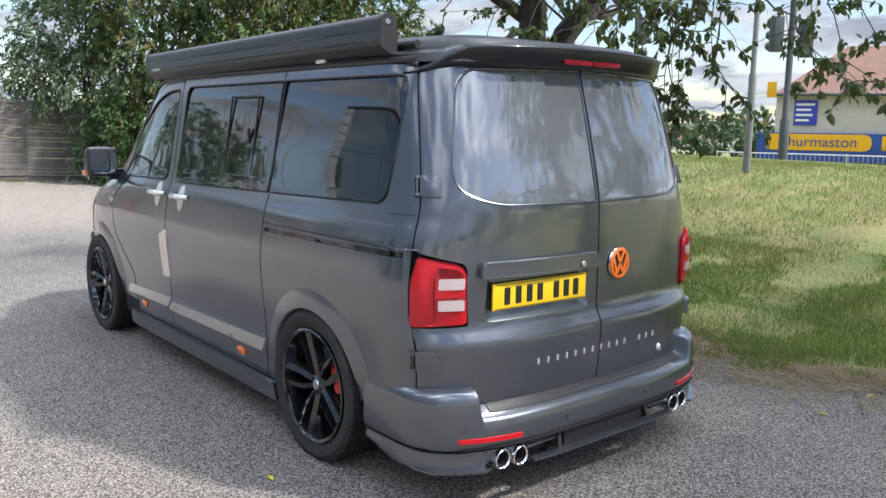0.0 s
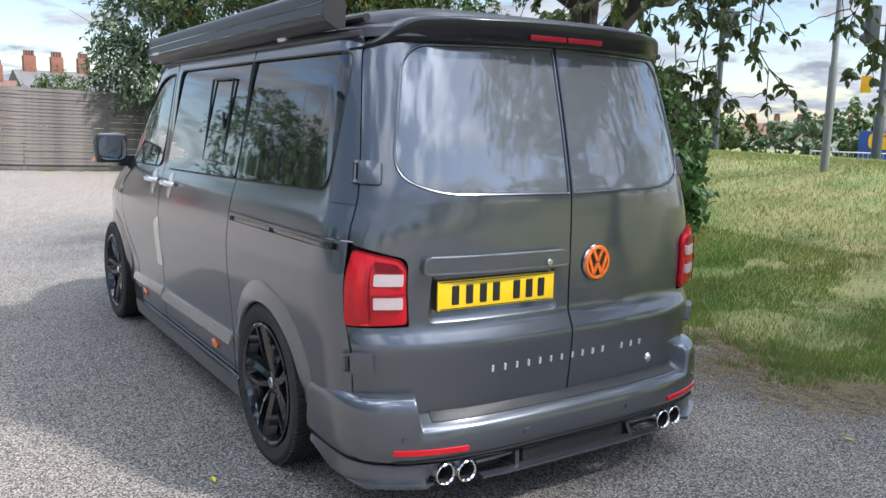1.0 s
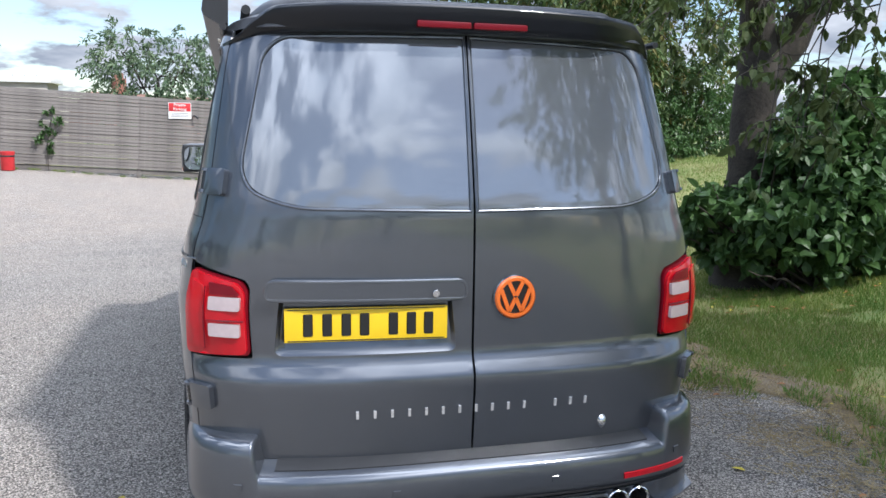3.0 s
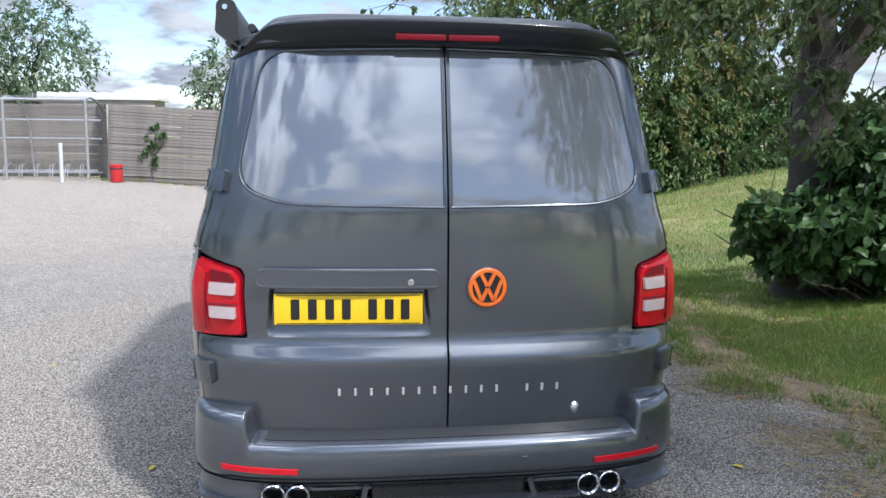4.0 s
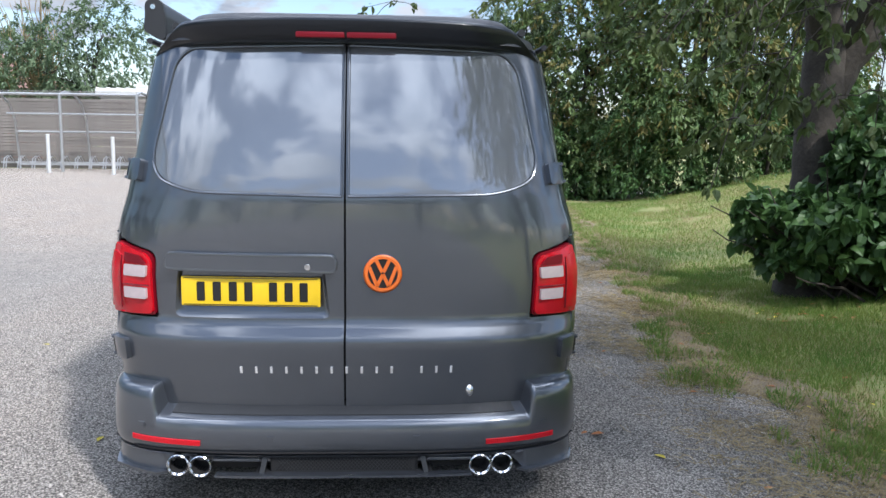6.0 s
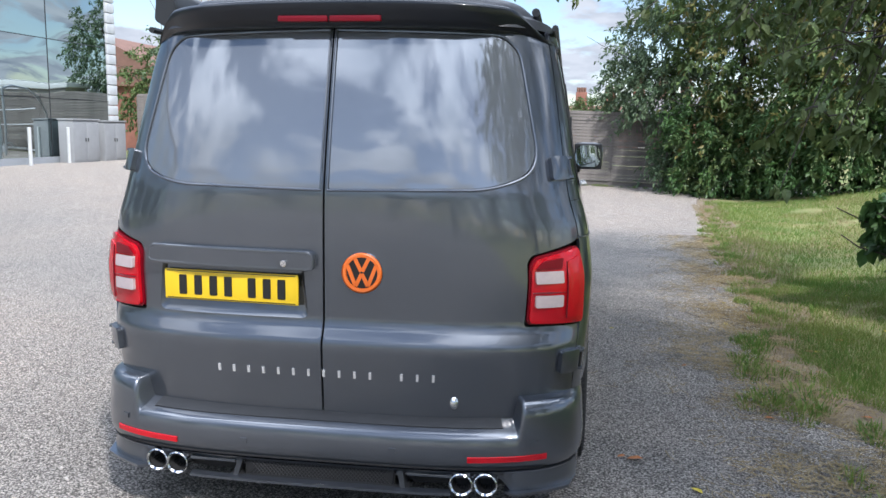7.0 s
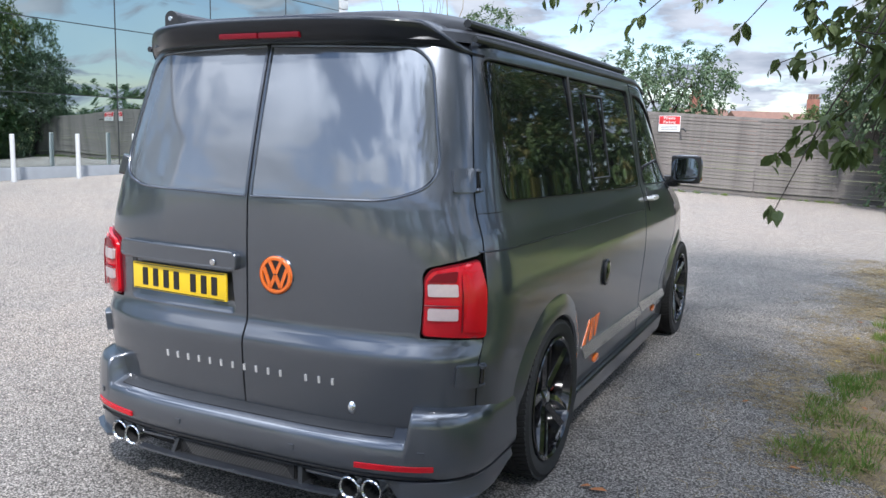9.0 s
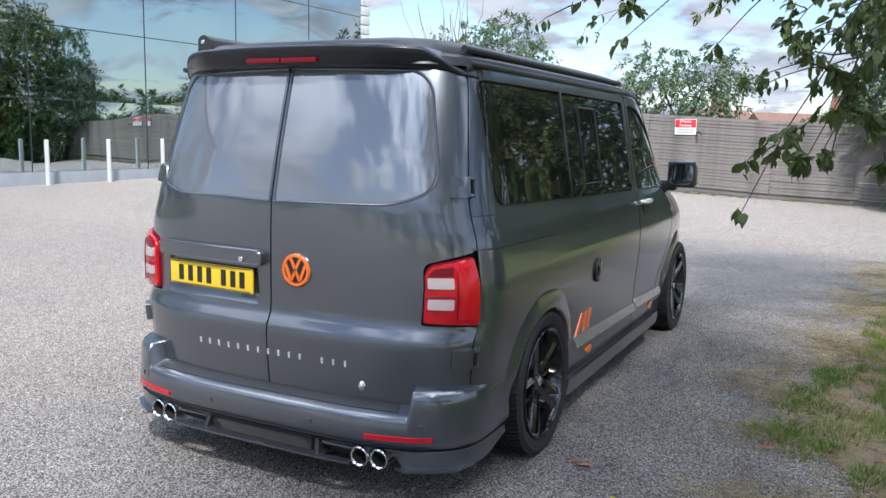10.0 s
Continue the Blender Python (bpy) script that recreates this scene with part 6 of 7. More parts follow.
    # hanging boughs towards the drive
    tail_boughs = (
        ((3.0, 2.2, 2.75), (1.76, 1.06, 1.20), 150, 0.16), ((2.7, 1.7, 2.6), (2.05, 1.15, 1.45), 60, 0.12), ((2.9, 1.4, 2.7), (2.55, 1.0, 1.5), 60, 0.1),
        ((3.1, 2.0, 2.8), (1.99, 1.12, 1.42), 80, 0.12), ((3.2, 1.8, 2.9), (2.10, 1.07, 1.64), 80, 0.1), ((3.0, 2.0, 3.0), (1.99, 1.10, 1.84), 80, 0.08), ((3.3, 2.0, 2.9), (2.35, 1.3, 1.52), 80, 0.1), ((3.2, 1.6, 3.0), (2.3, 1.0, 1.95), 90, 0.08),
    )
    roof_boughs = (
        ((2.9, 1.6, 2.9), (1.15, 1.25, 1.98), 70, 0.08), ((2.8, 1.9, 3.0), (1.55, 1.3, 1.92), 60, 0.08), ((3.0, 1.2, 2.9), (1.9, 0.9, 2.15), 60, 0.06), ((2.6, 1.5, 2.8), (0.98, 1.05, 2.12), 34, 0.05),
    )
    side_boughs = (
        ((3.5, 1.0, 2.8), (2.9, 0.35, 1.85), 80, 0.1), ((3.6, 1.2, 2.6), (3.1, 0.1, 2.0), 70, 0.1), ((3.5, 1.4, 2.6), (2.85, 0.5, 1.8), 60, 0.1), ((3.4, 0.8, 2.9), (2.75, 0.6, 2.05), 60, 0.1),
    )
    trunk_boughs = (
        ((2.9, 2.6, 3.0), (2.2, 2.2, 1.95), 70, 0.1), ((2.6, 2.2, 3.0), (2.15, 1.7, 1.9), 90, 0.1), ((2.8, 3.4, 3.0), (2.0, 3.0, 2.2), 90, 0.08), ((2.7, 3.0, 3.0), (2.1, 2.6, 1.85), 100, 0.08), ((2.6, 2.4, 2.9), (1.8, 2.2, 2.1), 90, 0.08),
    )
    crown_edge_boughs = (
        ((1.9, 4.9, 3.2), (-0.1, 4.85, 2.62), 60, 0.03), ((2.2, 4.9, 3.3), (0.65, 4.8, 2.8), 60, 0.03), ((2.6, 4.7, 3.1), (1.2, 4.6, 2.75), 90, 0.05), ((3.0, 4.6, 3.1), (2.1, 4.5, 2.3), 110, 0.06), ((3.0, 4.6, 3.0), (2.5, 4.3, 2.15), 80, 0.06),
    )
    for a, b, n, sg in tail_boughs + roof_boughs + side_boughs + trunk_boughs + crown_edge_boughs:
        bough(np.array(a) - o, np.array(b) - o, 0.011, int(n * 1.5), sg * 1.2, 7, 0.14)
    # the crown
    for k in range(150):
        l = dense_limbs[rng.integers(0, len(dense_limbs))]
        p0 = l[rng.integers(len(l) // 2, len(l))]
        for _ in range(40):
            a, r = rng.uniform(0, 2 * math.pi), rng.uniform(0.2, 1) ** 0.5
            e = np.array([4.6 + 3.6 * r * math.cos(a), 1.9 + 4.6 * r * math.sin(a), rng.uniform(3.25, 5.6)])
            if (e[0] < 3.4 and e[1] < 0.8 and e[2] < 3.5) or (e[1] > 4.4 and e[0] > 4.2 and e[2] < 3.2):
                continue
            if np.linalg.norm(e - o - p0) < 2.6:
                break
        else:
            continue
        bough(p0, e - o, 0.02, 105, 0.05, 6, 0.36)
    part("branchwork", tw, TWIG, t)
    part("crown", leaves_mesh("crown", leaf_p, 0.074, LEAF, rng, 0.75, 0.48, leaf_d, True), None, t)


bank_tree()


def shrub():
    rng = np.random.default_rng(8)
    x, y = 4.25, 4.15
    s = empty("broadleaf_shrub", "dense dark green broad-leaved shrub round the tree foot", "shrub", pose(x, y, gz(x, y)))
    bm = bmesh.new()
    blobs = [(-0.15, -0.25, 0.60, 0.68, 0.55, 0.46), (0.30, -0.40, 0.80, 0.55, 0.45, 0.55), (0.60, 0.0, 0.95, 0.60, 0.55, 0.70), (0.45, -0.10, 1.45, 0.45, 0.42, 0.45), (0.85, 0.1, 1.60, 0.40, 0.36, 0.38), (-0.60, 0.0, 0.55, 0.42, 0.42, 0.36), (-0.95, -0.1, 0.78, 0.26, 0.25, 0.14), (0.80, -0.1, 0.45, 0.50, 0.42, 0.36), (0.70, 0.0, 1.98, 0.20, 0.20, 0.18), (0.15, -0.2, 1.20, 0.45, 0.40, 0.38), (1.15, 0.2, 1.1, 0.42, 0.40, 0.6)]
    for b in blobs:
        for _ in range(9):
            e = np.array(b[:3]) + rng.normal(size=3) * np.array(b[3:]) * 0.55
            p, r = limb(rng, (rng.normal() * 0.2, rng.normal() * 0.2, 0), e, 0.016, 0.005, 0.03, 0.06, 6)
            tube(p, r, 5, bm, cap=False)
    part("branchwork", bm, TWIG, s)
    P = crown_points(blobs, 12500, rng, 0.5)
    P = P[P[:, 2] > 0.08]
    part("foliage", leaves_mesh("foliage", P, 0.135, LEAFDARK, rng, 0.75, 0.58, None, True), None, s)


shrub()

# the wide tree beside the drive, whose shade lies over the van's tail
tree("shade_tree", "broad leafy tree casting dappled shade over the drive", 5.4, -4.6, 7.0, 0.2, [(-0.6, 1.4, 5.0, 2.1, 3.3, 1.3), (-1.4, 0.4, 4.9, 1.3, 2.6, 0.9), (0.8, 1.8, 5.4, 2.6, 2.8, 1.4), (-0.6, 3.2, 4.6, 2.2, 1.8, 0.8), (-0.8, -1.0, 5.4, 2.0, 2.2, 1.2), (-0.5, 1.0, 6.2, 2.6, 3.0, 0.9), (-2.4, 3.8, 4.9, 1.1, 2.0, 0.7)], 18000, 0.15, LEAF, 55, twigs=60)


iv = empty("climbing_plant", "small green climber growing on the board fence", "plant", pose(-4.75, FY - 0.06, 0.75))
rng0 = np.random.default_rng(4)
part("plant_leaves", leaves_mesh("plant_leaves", crown_points([(0, 0, 0.75, 0.32, 0.1, 0.3), (-0.15, 0, 0.3, 0.28, 0.1, 0.3)], 500, rng0), 0.1, LEAFDARK, rng0), None, iv)
part("plant_stem", tube([(-0.1, 0, -0.5), (-0.12, 0.0, 0.1), (0, 0, 0.8)], 0.01, 5), TWIG, iv)

# ---------------------------------------------------------------- grass, soil, fallen leaves
GRASS = leaf_mat("grass_blades", (0.080, 0.195, 0.026), (0.225, 0.25, 0.062), rough=0.6, trans=0.3)
STRAW = leaf_mat("dry_straw", (0.34, 0.27, 0.14), (0.20, 0.15, 0.08), rough=0.8, trans=0.15)
SOIL = material("bare_soil", (0.15, 0.118, 0.085), rough=0.95, var=0.7, scale=3, warp=(0.24, 0.19, 0.12), fine=0.5, fine_scale=60, bump=0.8, bump_scale=70)


def blades(name, n, mat, size, seed, region, keep, lean=0.35, width=0.006, label=""):
    rng = np.random.default_rng(seed)
    x0, x1, y0, y1 = region
    v, f = [], []
    k = 0
    pts = np.stack([rng.uniform(0, 1, n * 4), rng.uniform(y0, y1, n * 4)], 1)
    for u, y in pts:
        e = EDGE(y)
        x = e + x0 + (x1 - x0) * u ** 1.25
        if not keep(x, y, x - e, rng):
            continue
        z = gz(x, y) - 0.012
        h = size * rng.uniform(0.5, 1.3)
        a = rng.uniform(0, 6.283)
        dx, dy = math.cos(a) * width * 0.5, math.sin(a) * width * 0.5
        lx, ly = rng.normal() * lean * h, rng.normal() * lean * h
        i = len(v)
        v += [(x - dx, y - dy, z), (x + dx, y + dy, z), (x + lx + dx * 0.2, y + ly + dy * 0.2, z + h)]
        f.append((i, i + 1, i + 2))
        k += 1
        if k >= n:
            break
    me = bpy.data.meshes.new(name)
    me.from_pydata(v, [], f)
    me.materials.append(mat)
    return tagged(part(name, me, None), label, name.split("_")[0], kind="stuff")


def patch_n(x, y, s, o):
    return noise.noise((x * s, y * s, o))


blades("grass", 150000, GRASS, 0.058, 1, (0.05, 8.5, -2.5, 15.0), lambda x, y, d, r: patch_n(x, y, 0.9, 2) + 0.35 * patch_n(x, y, 3, 7) > -0.34 - 0.25 * min(d, 1) + 1.5 * max(0, 0.5 - d), width=0.008, label="short mown grass with thin and bare patches")
blades("grass", 110000, GRASS, 0.05, 11, (0.03, 3.2, -2.0, 6.0), lambda x, y, d, r: patch_n(x, y, 1.1, 2) + 0.5 * patch_n(x, y, 4, 7) > -0.25 + 1.5 * max(0, 0.5 - d), label="denser green grass near the drive")
blades("grass_straw", 90000, STRAW, 0.05, 2, (-0.1, 8.5, -2.5, 14.0), lambda x, y, d, r: patch_n(x, y, 0.8, 5) + 0.4 * patch_n(x, y, 3.3, 9) > (-0.08 if d > 1.5 else 0.06) or d < 0.4, lean=0.9, width=0.005, label="dry straw-coloured grass among the green")


def edge_tufts():
    """Green tufts that creep over the ragged edge of the asphalt."""
    rng = np.random.default_rng(41)
    spots = [(1.87, 1.72, 0.11), (1.98, 1.80, 0.13), (2.06, 1.55, 0.10), (2.2, 1.9, 0.15), (2.12, 2.3, 0.12)]
    for _ in range(110):
        y = rng.uniform(-1.8, 12)
        spots.append((EDGE(y) + rng.normal() * 0.12 + 0.05, y, rng.uniform(0.03, 0.11)))
    for _ in range(60):
        spots.append((rng.uniform(-6.0, 3.4), FY - rng.uniform(0.0, 0.12), rng.uniform(0.03, 0.08)))
    v, f = [], []
    for sx, sy, r in spots:
        for _ in range(int(9000 * r * r) + 14):
            a, q = rng.uniform(0, 6.283), r * math.sqrt(rng.uniform())
            x, y = sx + q * math.cos(a), sy + q * 1.5 * math.sin(a)
            z = gz(x, y) - 0.006
            h = rng.uniform(0.03, 0.085) * (1.2 - 0.6 * q / r)
            b, w = rng.uniform(0, 6.283), rng.uniform(0.0025, 0.0045)
            dx, dy = w * math.cos(b), w * math.sin(b)
            lx, ly = (math.cos(a) * 0.5 * q / r + rng.normal() * 0.4) * h, (math.sin(a) * 0.5 * q / r + rng.normal() * 0.4) * h
            i = len(v)
            v += [(x - dx, y - dy, z), (x + dx, y + dy, z), (x + lx * 0.45 + dx * 0.7, y + ly * 0.45 + dy * 0.7, z + h * 0.65), (x + lx * 0.45 - dx * 0.7, y + ly * 0.45 - dy * 0.7, z + h * 0.65), (x + lx * 1.2, y + ly * 1.2, z + h)]
            f += [(i, i + 1, i + 2), (i, i + 2, i + 3), (i + 3, i + 2, i + 4)]
    me = bpy.data.meshes.new("grass_tufts")
    me.from_pydata(v, [], f)
    me.materials.append(GRASS)
    tagged(part("grass_tufts", me, None), "fresh green grass tufts creeping over the asphalt edge", "grass", kind="stuff")


edge_tufts()


def litter(name, n, mat, lo, hi, width, seed, spread, label):
    """Straws or twigs lying along the edge, bent once."""
    rng = np.random.default_rng(seed)
    v, f = [], []
    while len(f) < n * 2:
        y = rng.uniform(-2.0, 9.0)
        x = EDGE(y) - 0.12 + rng.normal() * spread
        if patch_n(x, y, 1.7, 8) < -0.12 + 0.3 * rng.normal():
            continue
        a, h = rng.uniform(0, 6.283), rng.uniform(lo, hi)
        c, s = math.cos(a), math.sin(a)
        k = rng.normal() * 0.15 * h
        i = len(v)
        for u, o in ((-0.5, 0), (0.05, k), (0.5, 0)):
            px, py = x + c * u * h - s * o, y + s * u * h + c * o
            pz = gz(px, py) + 0.004 + (rng.uniform(0, 0.012) if u else 0.006)
            v += [(px + s * width, py - c * width, pz), (px - s * width, py + c * width, pz + width)]
        f += [(i, i + 1, i + 3, i + 2), (i + 2, i + 3, i + 5, i + 4)]
    me = bpy.data.meshes.new(name)
    me.from_pydata(v, [], f)
    me.materials.append(mat)
    tagged(part(name, me, None), label, name.split("_")[0], kind="stuff")


litter("straw_litter", 16000, STRAW, 0.03, 0.12, 0.0016, 3, 0.27, "straw and dry litter along the asphalt edge")
litter("twig_litter", 260, TWIG, 0.06, 0.28, 0.0018, 6, 0.38, "small dark twigs scattered along the asphalt edge")


def soil_strip():
    ys = steps([(-3, 16, 0.12)])
    v, w = [], 9
    for y in ys:
        a = EDGE(y) - 0.02 + 0.06 * noise.noise((y * 2, 1, 1))
        b = EDGE(y) + 0.42 + 0.30 * noise.noise((y * 0.8, 4, 1)) + 0.1 * noise.noise((y * 3, 6, 1))
        for i in range(w):
            x = a + (b - a) * i / (w - 1)
            v.append((x, y, gz(x, y) - 0.012 + (0.012 if 0 < i < w - 1 else -0.02) + 0.006 * noise.noise((x * 8, y * 8, 2))))
    f = [(j * w + i, j * w + i + 1, (j + 1) * w + i + 1, (j + 1) * w + i) for j in range(len(ys) - 1) for i in range(w - 1)]
    tagged(part("soil_edge", mesh_of("soil_edge", v, f), SOIL), "bare dry soil along the edge of the asphalt", "soil", kind="structure")


soil_strip()

LEAFBROWN = material("brown_fallen_leaf", (0.38, 0.15, 0.05), rough=0.7, var=0.5, scale=40)
LEAFYEL = material("yellow_fallen_leaf", (0.55, 0.45, 0.05), rough=0.6, var=0.4, scale=40)
rl = random.Random(3)


def fallen(x, y, size, mat):
    bm = bmesh.new()
    a = rl.uniform(0, 6.28)
    pts = [(-0.5, 0, 0.02), (-0.2, 0.22, 0.16), (0.2, 0.2, 0.14), (0.55, 0.0, 0.06), (0.2, -0.22, 0.12), (-0.2, -0.2, 0.18), (0, 0, 0.03)]
    vs = [bm.verts.new((p[0] * size, p[1] * size, p[2] * size * 0.8 + 0.004)) for p in pts]
    for i in range(6):
        bm.faces.new((vs[i], vs[(i + 1) % 6], vs[6]))
    ob = tagged(part("fallen_leaf", bm, mat), "dry curled fallen leaf lying on asphalt" if x < EDGE(y) else "dry curled fallen leaf lying in the grass", "leaf", "fallen leaves")
    ob.matrix_basis = Matrix.Translation((x, y, gz(x, y))) @ Matrix.Rotation(a, 4, "Z")


for x, y, s_, c in ((-1.21, 0.82, 0.06, 1), (1.18, 0.84, 0.075, 0), (1.40, 0.55, 0.06, 1), (1.12, 0.86, 0.05, 0), (1.6, 2.4, 0.05, 0), (1.75, 0.2, 0.05, 0), (1.9, 1.5, 0.06, 0), (1.55, -0.3, 0.05, 1), (2.3, 0.3, 0.07, 0), (2.6, 0.9, 0.06, 0), (1.2, 3.3, 0.04, 1), (-2.2, 2.6, 0.05, 1), (2.2, 2.6, 0.06, 0), (2.4, 1.6, 0.06, 0), (1.35, -0.9, 0.05, 0)):
    fallen(x, y, s_, LEAFYEL if c else LEAFBROWN)
for _ in range(40):
    y = rl.uniform(-1.5, 6)
    fallen(EDGE(y) + rl.uniform(-0.35, 0.9), y, rl.uniform(0.03, 0.07), rl.choice([LEAFBROWN, LEAFBROWN, LEAFYEL]))

for _ in range(70):
    a, q = rl.uniform(0, 6.283), math.sqrt(rl.random())
    fallen(4.35 + 1.25 * q * math.cos(a), 3.55 + 0.55 * q * math.sin(a), rl.uniform(0.04, 0.09), rl.choice([LEAFBROWN, LEAFBROWN, LEAFBROWN, LEAFYEL]))

# loose stones on the asphalt
STONE = material("loose_gravel", (0.44, 0.41, 0.38), rough=0.9, var=0.4, warp=(0.13, 0.125, 0.12), island=0.9)
rs = np.random.default_rng(12)
v, f = [], []
for _ in range(42000):
    x, y = rs.uniform(-3.6, 2.5), -2.4 + 7.5 * rs.uniform() ** 1.6
    if x > EDGE(y):
        continue
    r = rs.uniform(0.0020, 0.0062) * (1.7 if rs.uniform() < 0.04 else 1)
    i = len(v)
    a = rs.uniform(0, 6.28)
    for k in range(3):
        v.append((x + r * math.cos(a + k * 2.1) * rs.uniform(0.7, 1.3), y + r * math.sin(a + k * 2.1) * rs.uniform(0.7, 1.3), gz(x, y)))
    v.append((x, y, gz(x, y) + r * 1.2))
    f += [(i, i + 1, i + 3), (i + 1, i + 2, i + 3), (i + 2, i, i + 3)]
tagged(part("loose_gravel", mesh_of("loose_gravel", v, f, STONE, False), STONE), "loose pale grit scattered over the asphalt", "gravel", kind="stuff")


# ---------------------------------------------------------------- the street beyond the bank
def lamp_post(x, y, h, z):
    l = empty("street_lamp", "tall grey tubular street lamp beyond the grass bank", "street lamp", pose(x, y, z))
    part("post", tube([(0, 0, 0), (0, 0, 1.4), (0, 0, 1.45), (0, 0, h)], [0.055, 0.055, 0.04, 0.032], 12), POLEGREY, l)
    part("arm", tube([(0, 0, h), (-0.1, 0.1, h + 0.25), (-0.6, 0.5, h + 0.4)], 0.035, 8), POLEGREY, l)
    part("lantern", box(-0.95, -0.55, 0.4, 0.7, h + 0.34, h + 0.46, 0.05), POLEGREY, l)


lamp_post(8.45, 4.25, 6.5, gz(8.45, 4.25))


def signal(x, y, z, h, yawd, heads):
    s = empty("traffic_signal", "dark traffic signal pole with black signal heads seen from behind", "traffic signal", pose(x, y, z, 0, 0, yawd), "traffic signals")
    part("pole", tube([(0, 0, 0), (0, 0, 1.1), (0, 0, 1.15), (0, 0, h)], [0.10, 0.10, 0.07, 0.07], 12), POLE, s)
    for dx, zc in heads:
        hd = part("signal_head", box(dx - 0.12, dx + 0.12, -0.10, 0.12, zc - 0.38, zc + 0.38, 0.04), POLE, s)
        for k in (-0.24, 0.0, 0.24):
            part("hood", lathe([(0.095, 0), (0.095, 0.16), (0.085, 0.16), (0.085, 0)], 16, Matrix.Translation((dx, 0.12, zc + k)) @ pose(0, 0, 0, -90)), POLE, hd)
        part("signal_bracket", tube([(0, 0, zc), (dx, 0, zc)], 0.03, 6), POLE, s)
    return s


signal(14.85, 7.1, gz(14.85, 7.1) - 0.1, 4.2, -28, [(-0.36, 2.95), (0.38, 2.85)])
signal(16.6, 12.6, gz(16.6, 12.6) - 0.1, 4.4, -120, [(0.30, 3.7)])
yb_ = empty("yellow_sign", "small yellow warning sign plate on the signal pole", "sign", pose(14.65, 7.35, 2.35, 0, 0, -60))
part("sign_plate", box(-0.10, 0.10, -0.01, 0.01, -0.17, 0.17, 0.005), YEL, yb_)


def shop():
    s = empty("corner_shop", "pale rendered shop with tiled roof and yellow and blue fascia", "shop", pose(34.13, 18.6, -2.1, 0, 0, -64.5))
    # local x runs along the front, local -y faces the viewer; origin at the left end of the front
    L = 15.0
    part("wall", box(0, L, 0, 8, 0, 2.4), RENDER, s)
    part("upper_wall", box(0.7, L, 0, 8, 2.4, 5.15), RENDER, s)
    part("fascia", box(-0.05, L, -0.22, 0.0, 2.35, 3.35, 0.01), BLUE, s, "blue shop fascia")
    bm = bmesh.new()
    o = rounded([(0.35, 2.55, 0.3), (4.85, 2.55, 0.42), (4.85, 3.3, 0.42), (0.35, 3.3, 0.3)], 0.3)
    f0 = [bm.verts.new((p.x, -0.25, p.y)) for p in o]
    f1 = [bm.verts.new((p.x, -0.2, p.y)) for p in o]
    bm.faces.new(f0)
    for i in range(len(o)):
        bm.faces.new((f0[i], f0[(i + 1) % len(o)], f1[(i + 1) % len(o)], f1[i]))
    yp = part("yellow_panel", bm, YEL, s, "yellow rounded fascia panel")
    text_mesh("Thurmaston", 0.66, BLUE, pose(2.6, -0.27, 2.93, 90), yp, sx=1.02)
    part("fascia_mark", box(5.25, 5.42, -0.25, -0.2, 2.6, 3.25), YEL, s)
    part("fascia_mark", box(5.25, 5.75, -0.25, -0.2, 2.6, 2.72), YEL, s)
    part("blue_strip", box(-0.05, L, -0.3, 0, 2.05, 2.35), BLUE, s)
    for i in range(6):
        part("shop_window", box(0.3 + i * 2.4, 2.3 + i * 2.4, -0.06, 0.02, 0.5, 2.0), WINDOWDARK, s)
        part("pilaster", box(0.0 + i * 2.4, 0.26 + i * 2.4, -0.12, 0.02, 0, 2.05), BLUE, s)
    pb = part("poster_board", box(1.5, 2.5, -0.08, 0.0, 3.7, 4.85, 0.01), BLUESIGN, s, "blue notice board")
    for k, w_ in enumerate((1.1, 0.9, 1.0, 0.8)):
        part("poster_line", box(1.58, 1.58 + w_ * 0.72, -0.1, -0.07, 4.6 - k * 0.24, 4.7 - k * 0.24), WHITE, pb)
    bm = bmesh.new()
    vs = [bm.verts.new(p) for p in ((0.5, -0.4, 5.1), (L, -0.4, 5.1), (L, 4, 7.6), (3.6, 4, 7.6), (0.5, 8.4, 5.1), (L, 8.4, 5.1))]
    for q in ((0, 1, 2, 3), (3, 2, 5, 4), (0, 3, 4)):
        bm.faces.new([vs[i] for i in q])
    part("roof", bm, TILE, s, "red-brown tiled roof")
    part("gutter", tube([(0.5, -0.42, 5.1), (L, -0.42, 5.1)], 0.07, 8), POLE, s)
    for x in (6.2, 9.5):
        w = part("window", box(x, x + 1.3, -0.05, 0.03, 3.7, 4.8), WHITE, s)
        part("pane", box(x + 0.08, x + 1.22, -0.07, -0.04, 3.78, 4.72), WINDOWDARK, w)


shop()


def railing(x0, y0, x1, y1, z):
    r = empty("guard_rail", "grey steel pedestrian railing beside the road", "railing", pose(x0, y0, z, 0, 0, math.degrees(math.atan2(y1 - y0, x1 - x0))))
    L = math.hypot(x1 - x0, y1 - y0)
    for h in (1.0, 0.15):
        part("rail", tube([(0, 0, h), (L, 0, h)], 0.025, 6), STEEL, r)
    for i in range(int(L / 0.14)):
        part("upright", tube([(i * 0.14, 0, 0.15), (i * 0.14, 0, 1.0)], 0.009, 5), STEEL, r)
    for i in range(int(L / 2) + 1):
        part("post", tube([(i * 2, 0, 0), (i * 2, 0, 1.05)], 0.03, 6), STEEL, r)


railing(22.5, 13.5, 24.5, 8.5, -0.35)


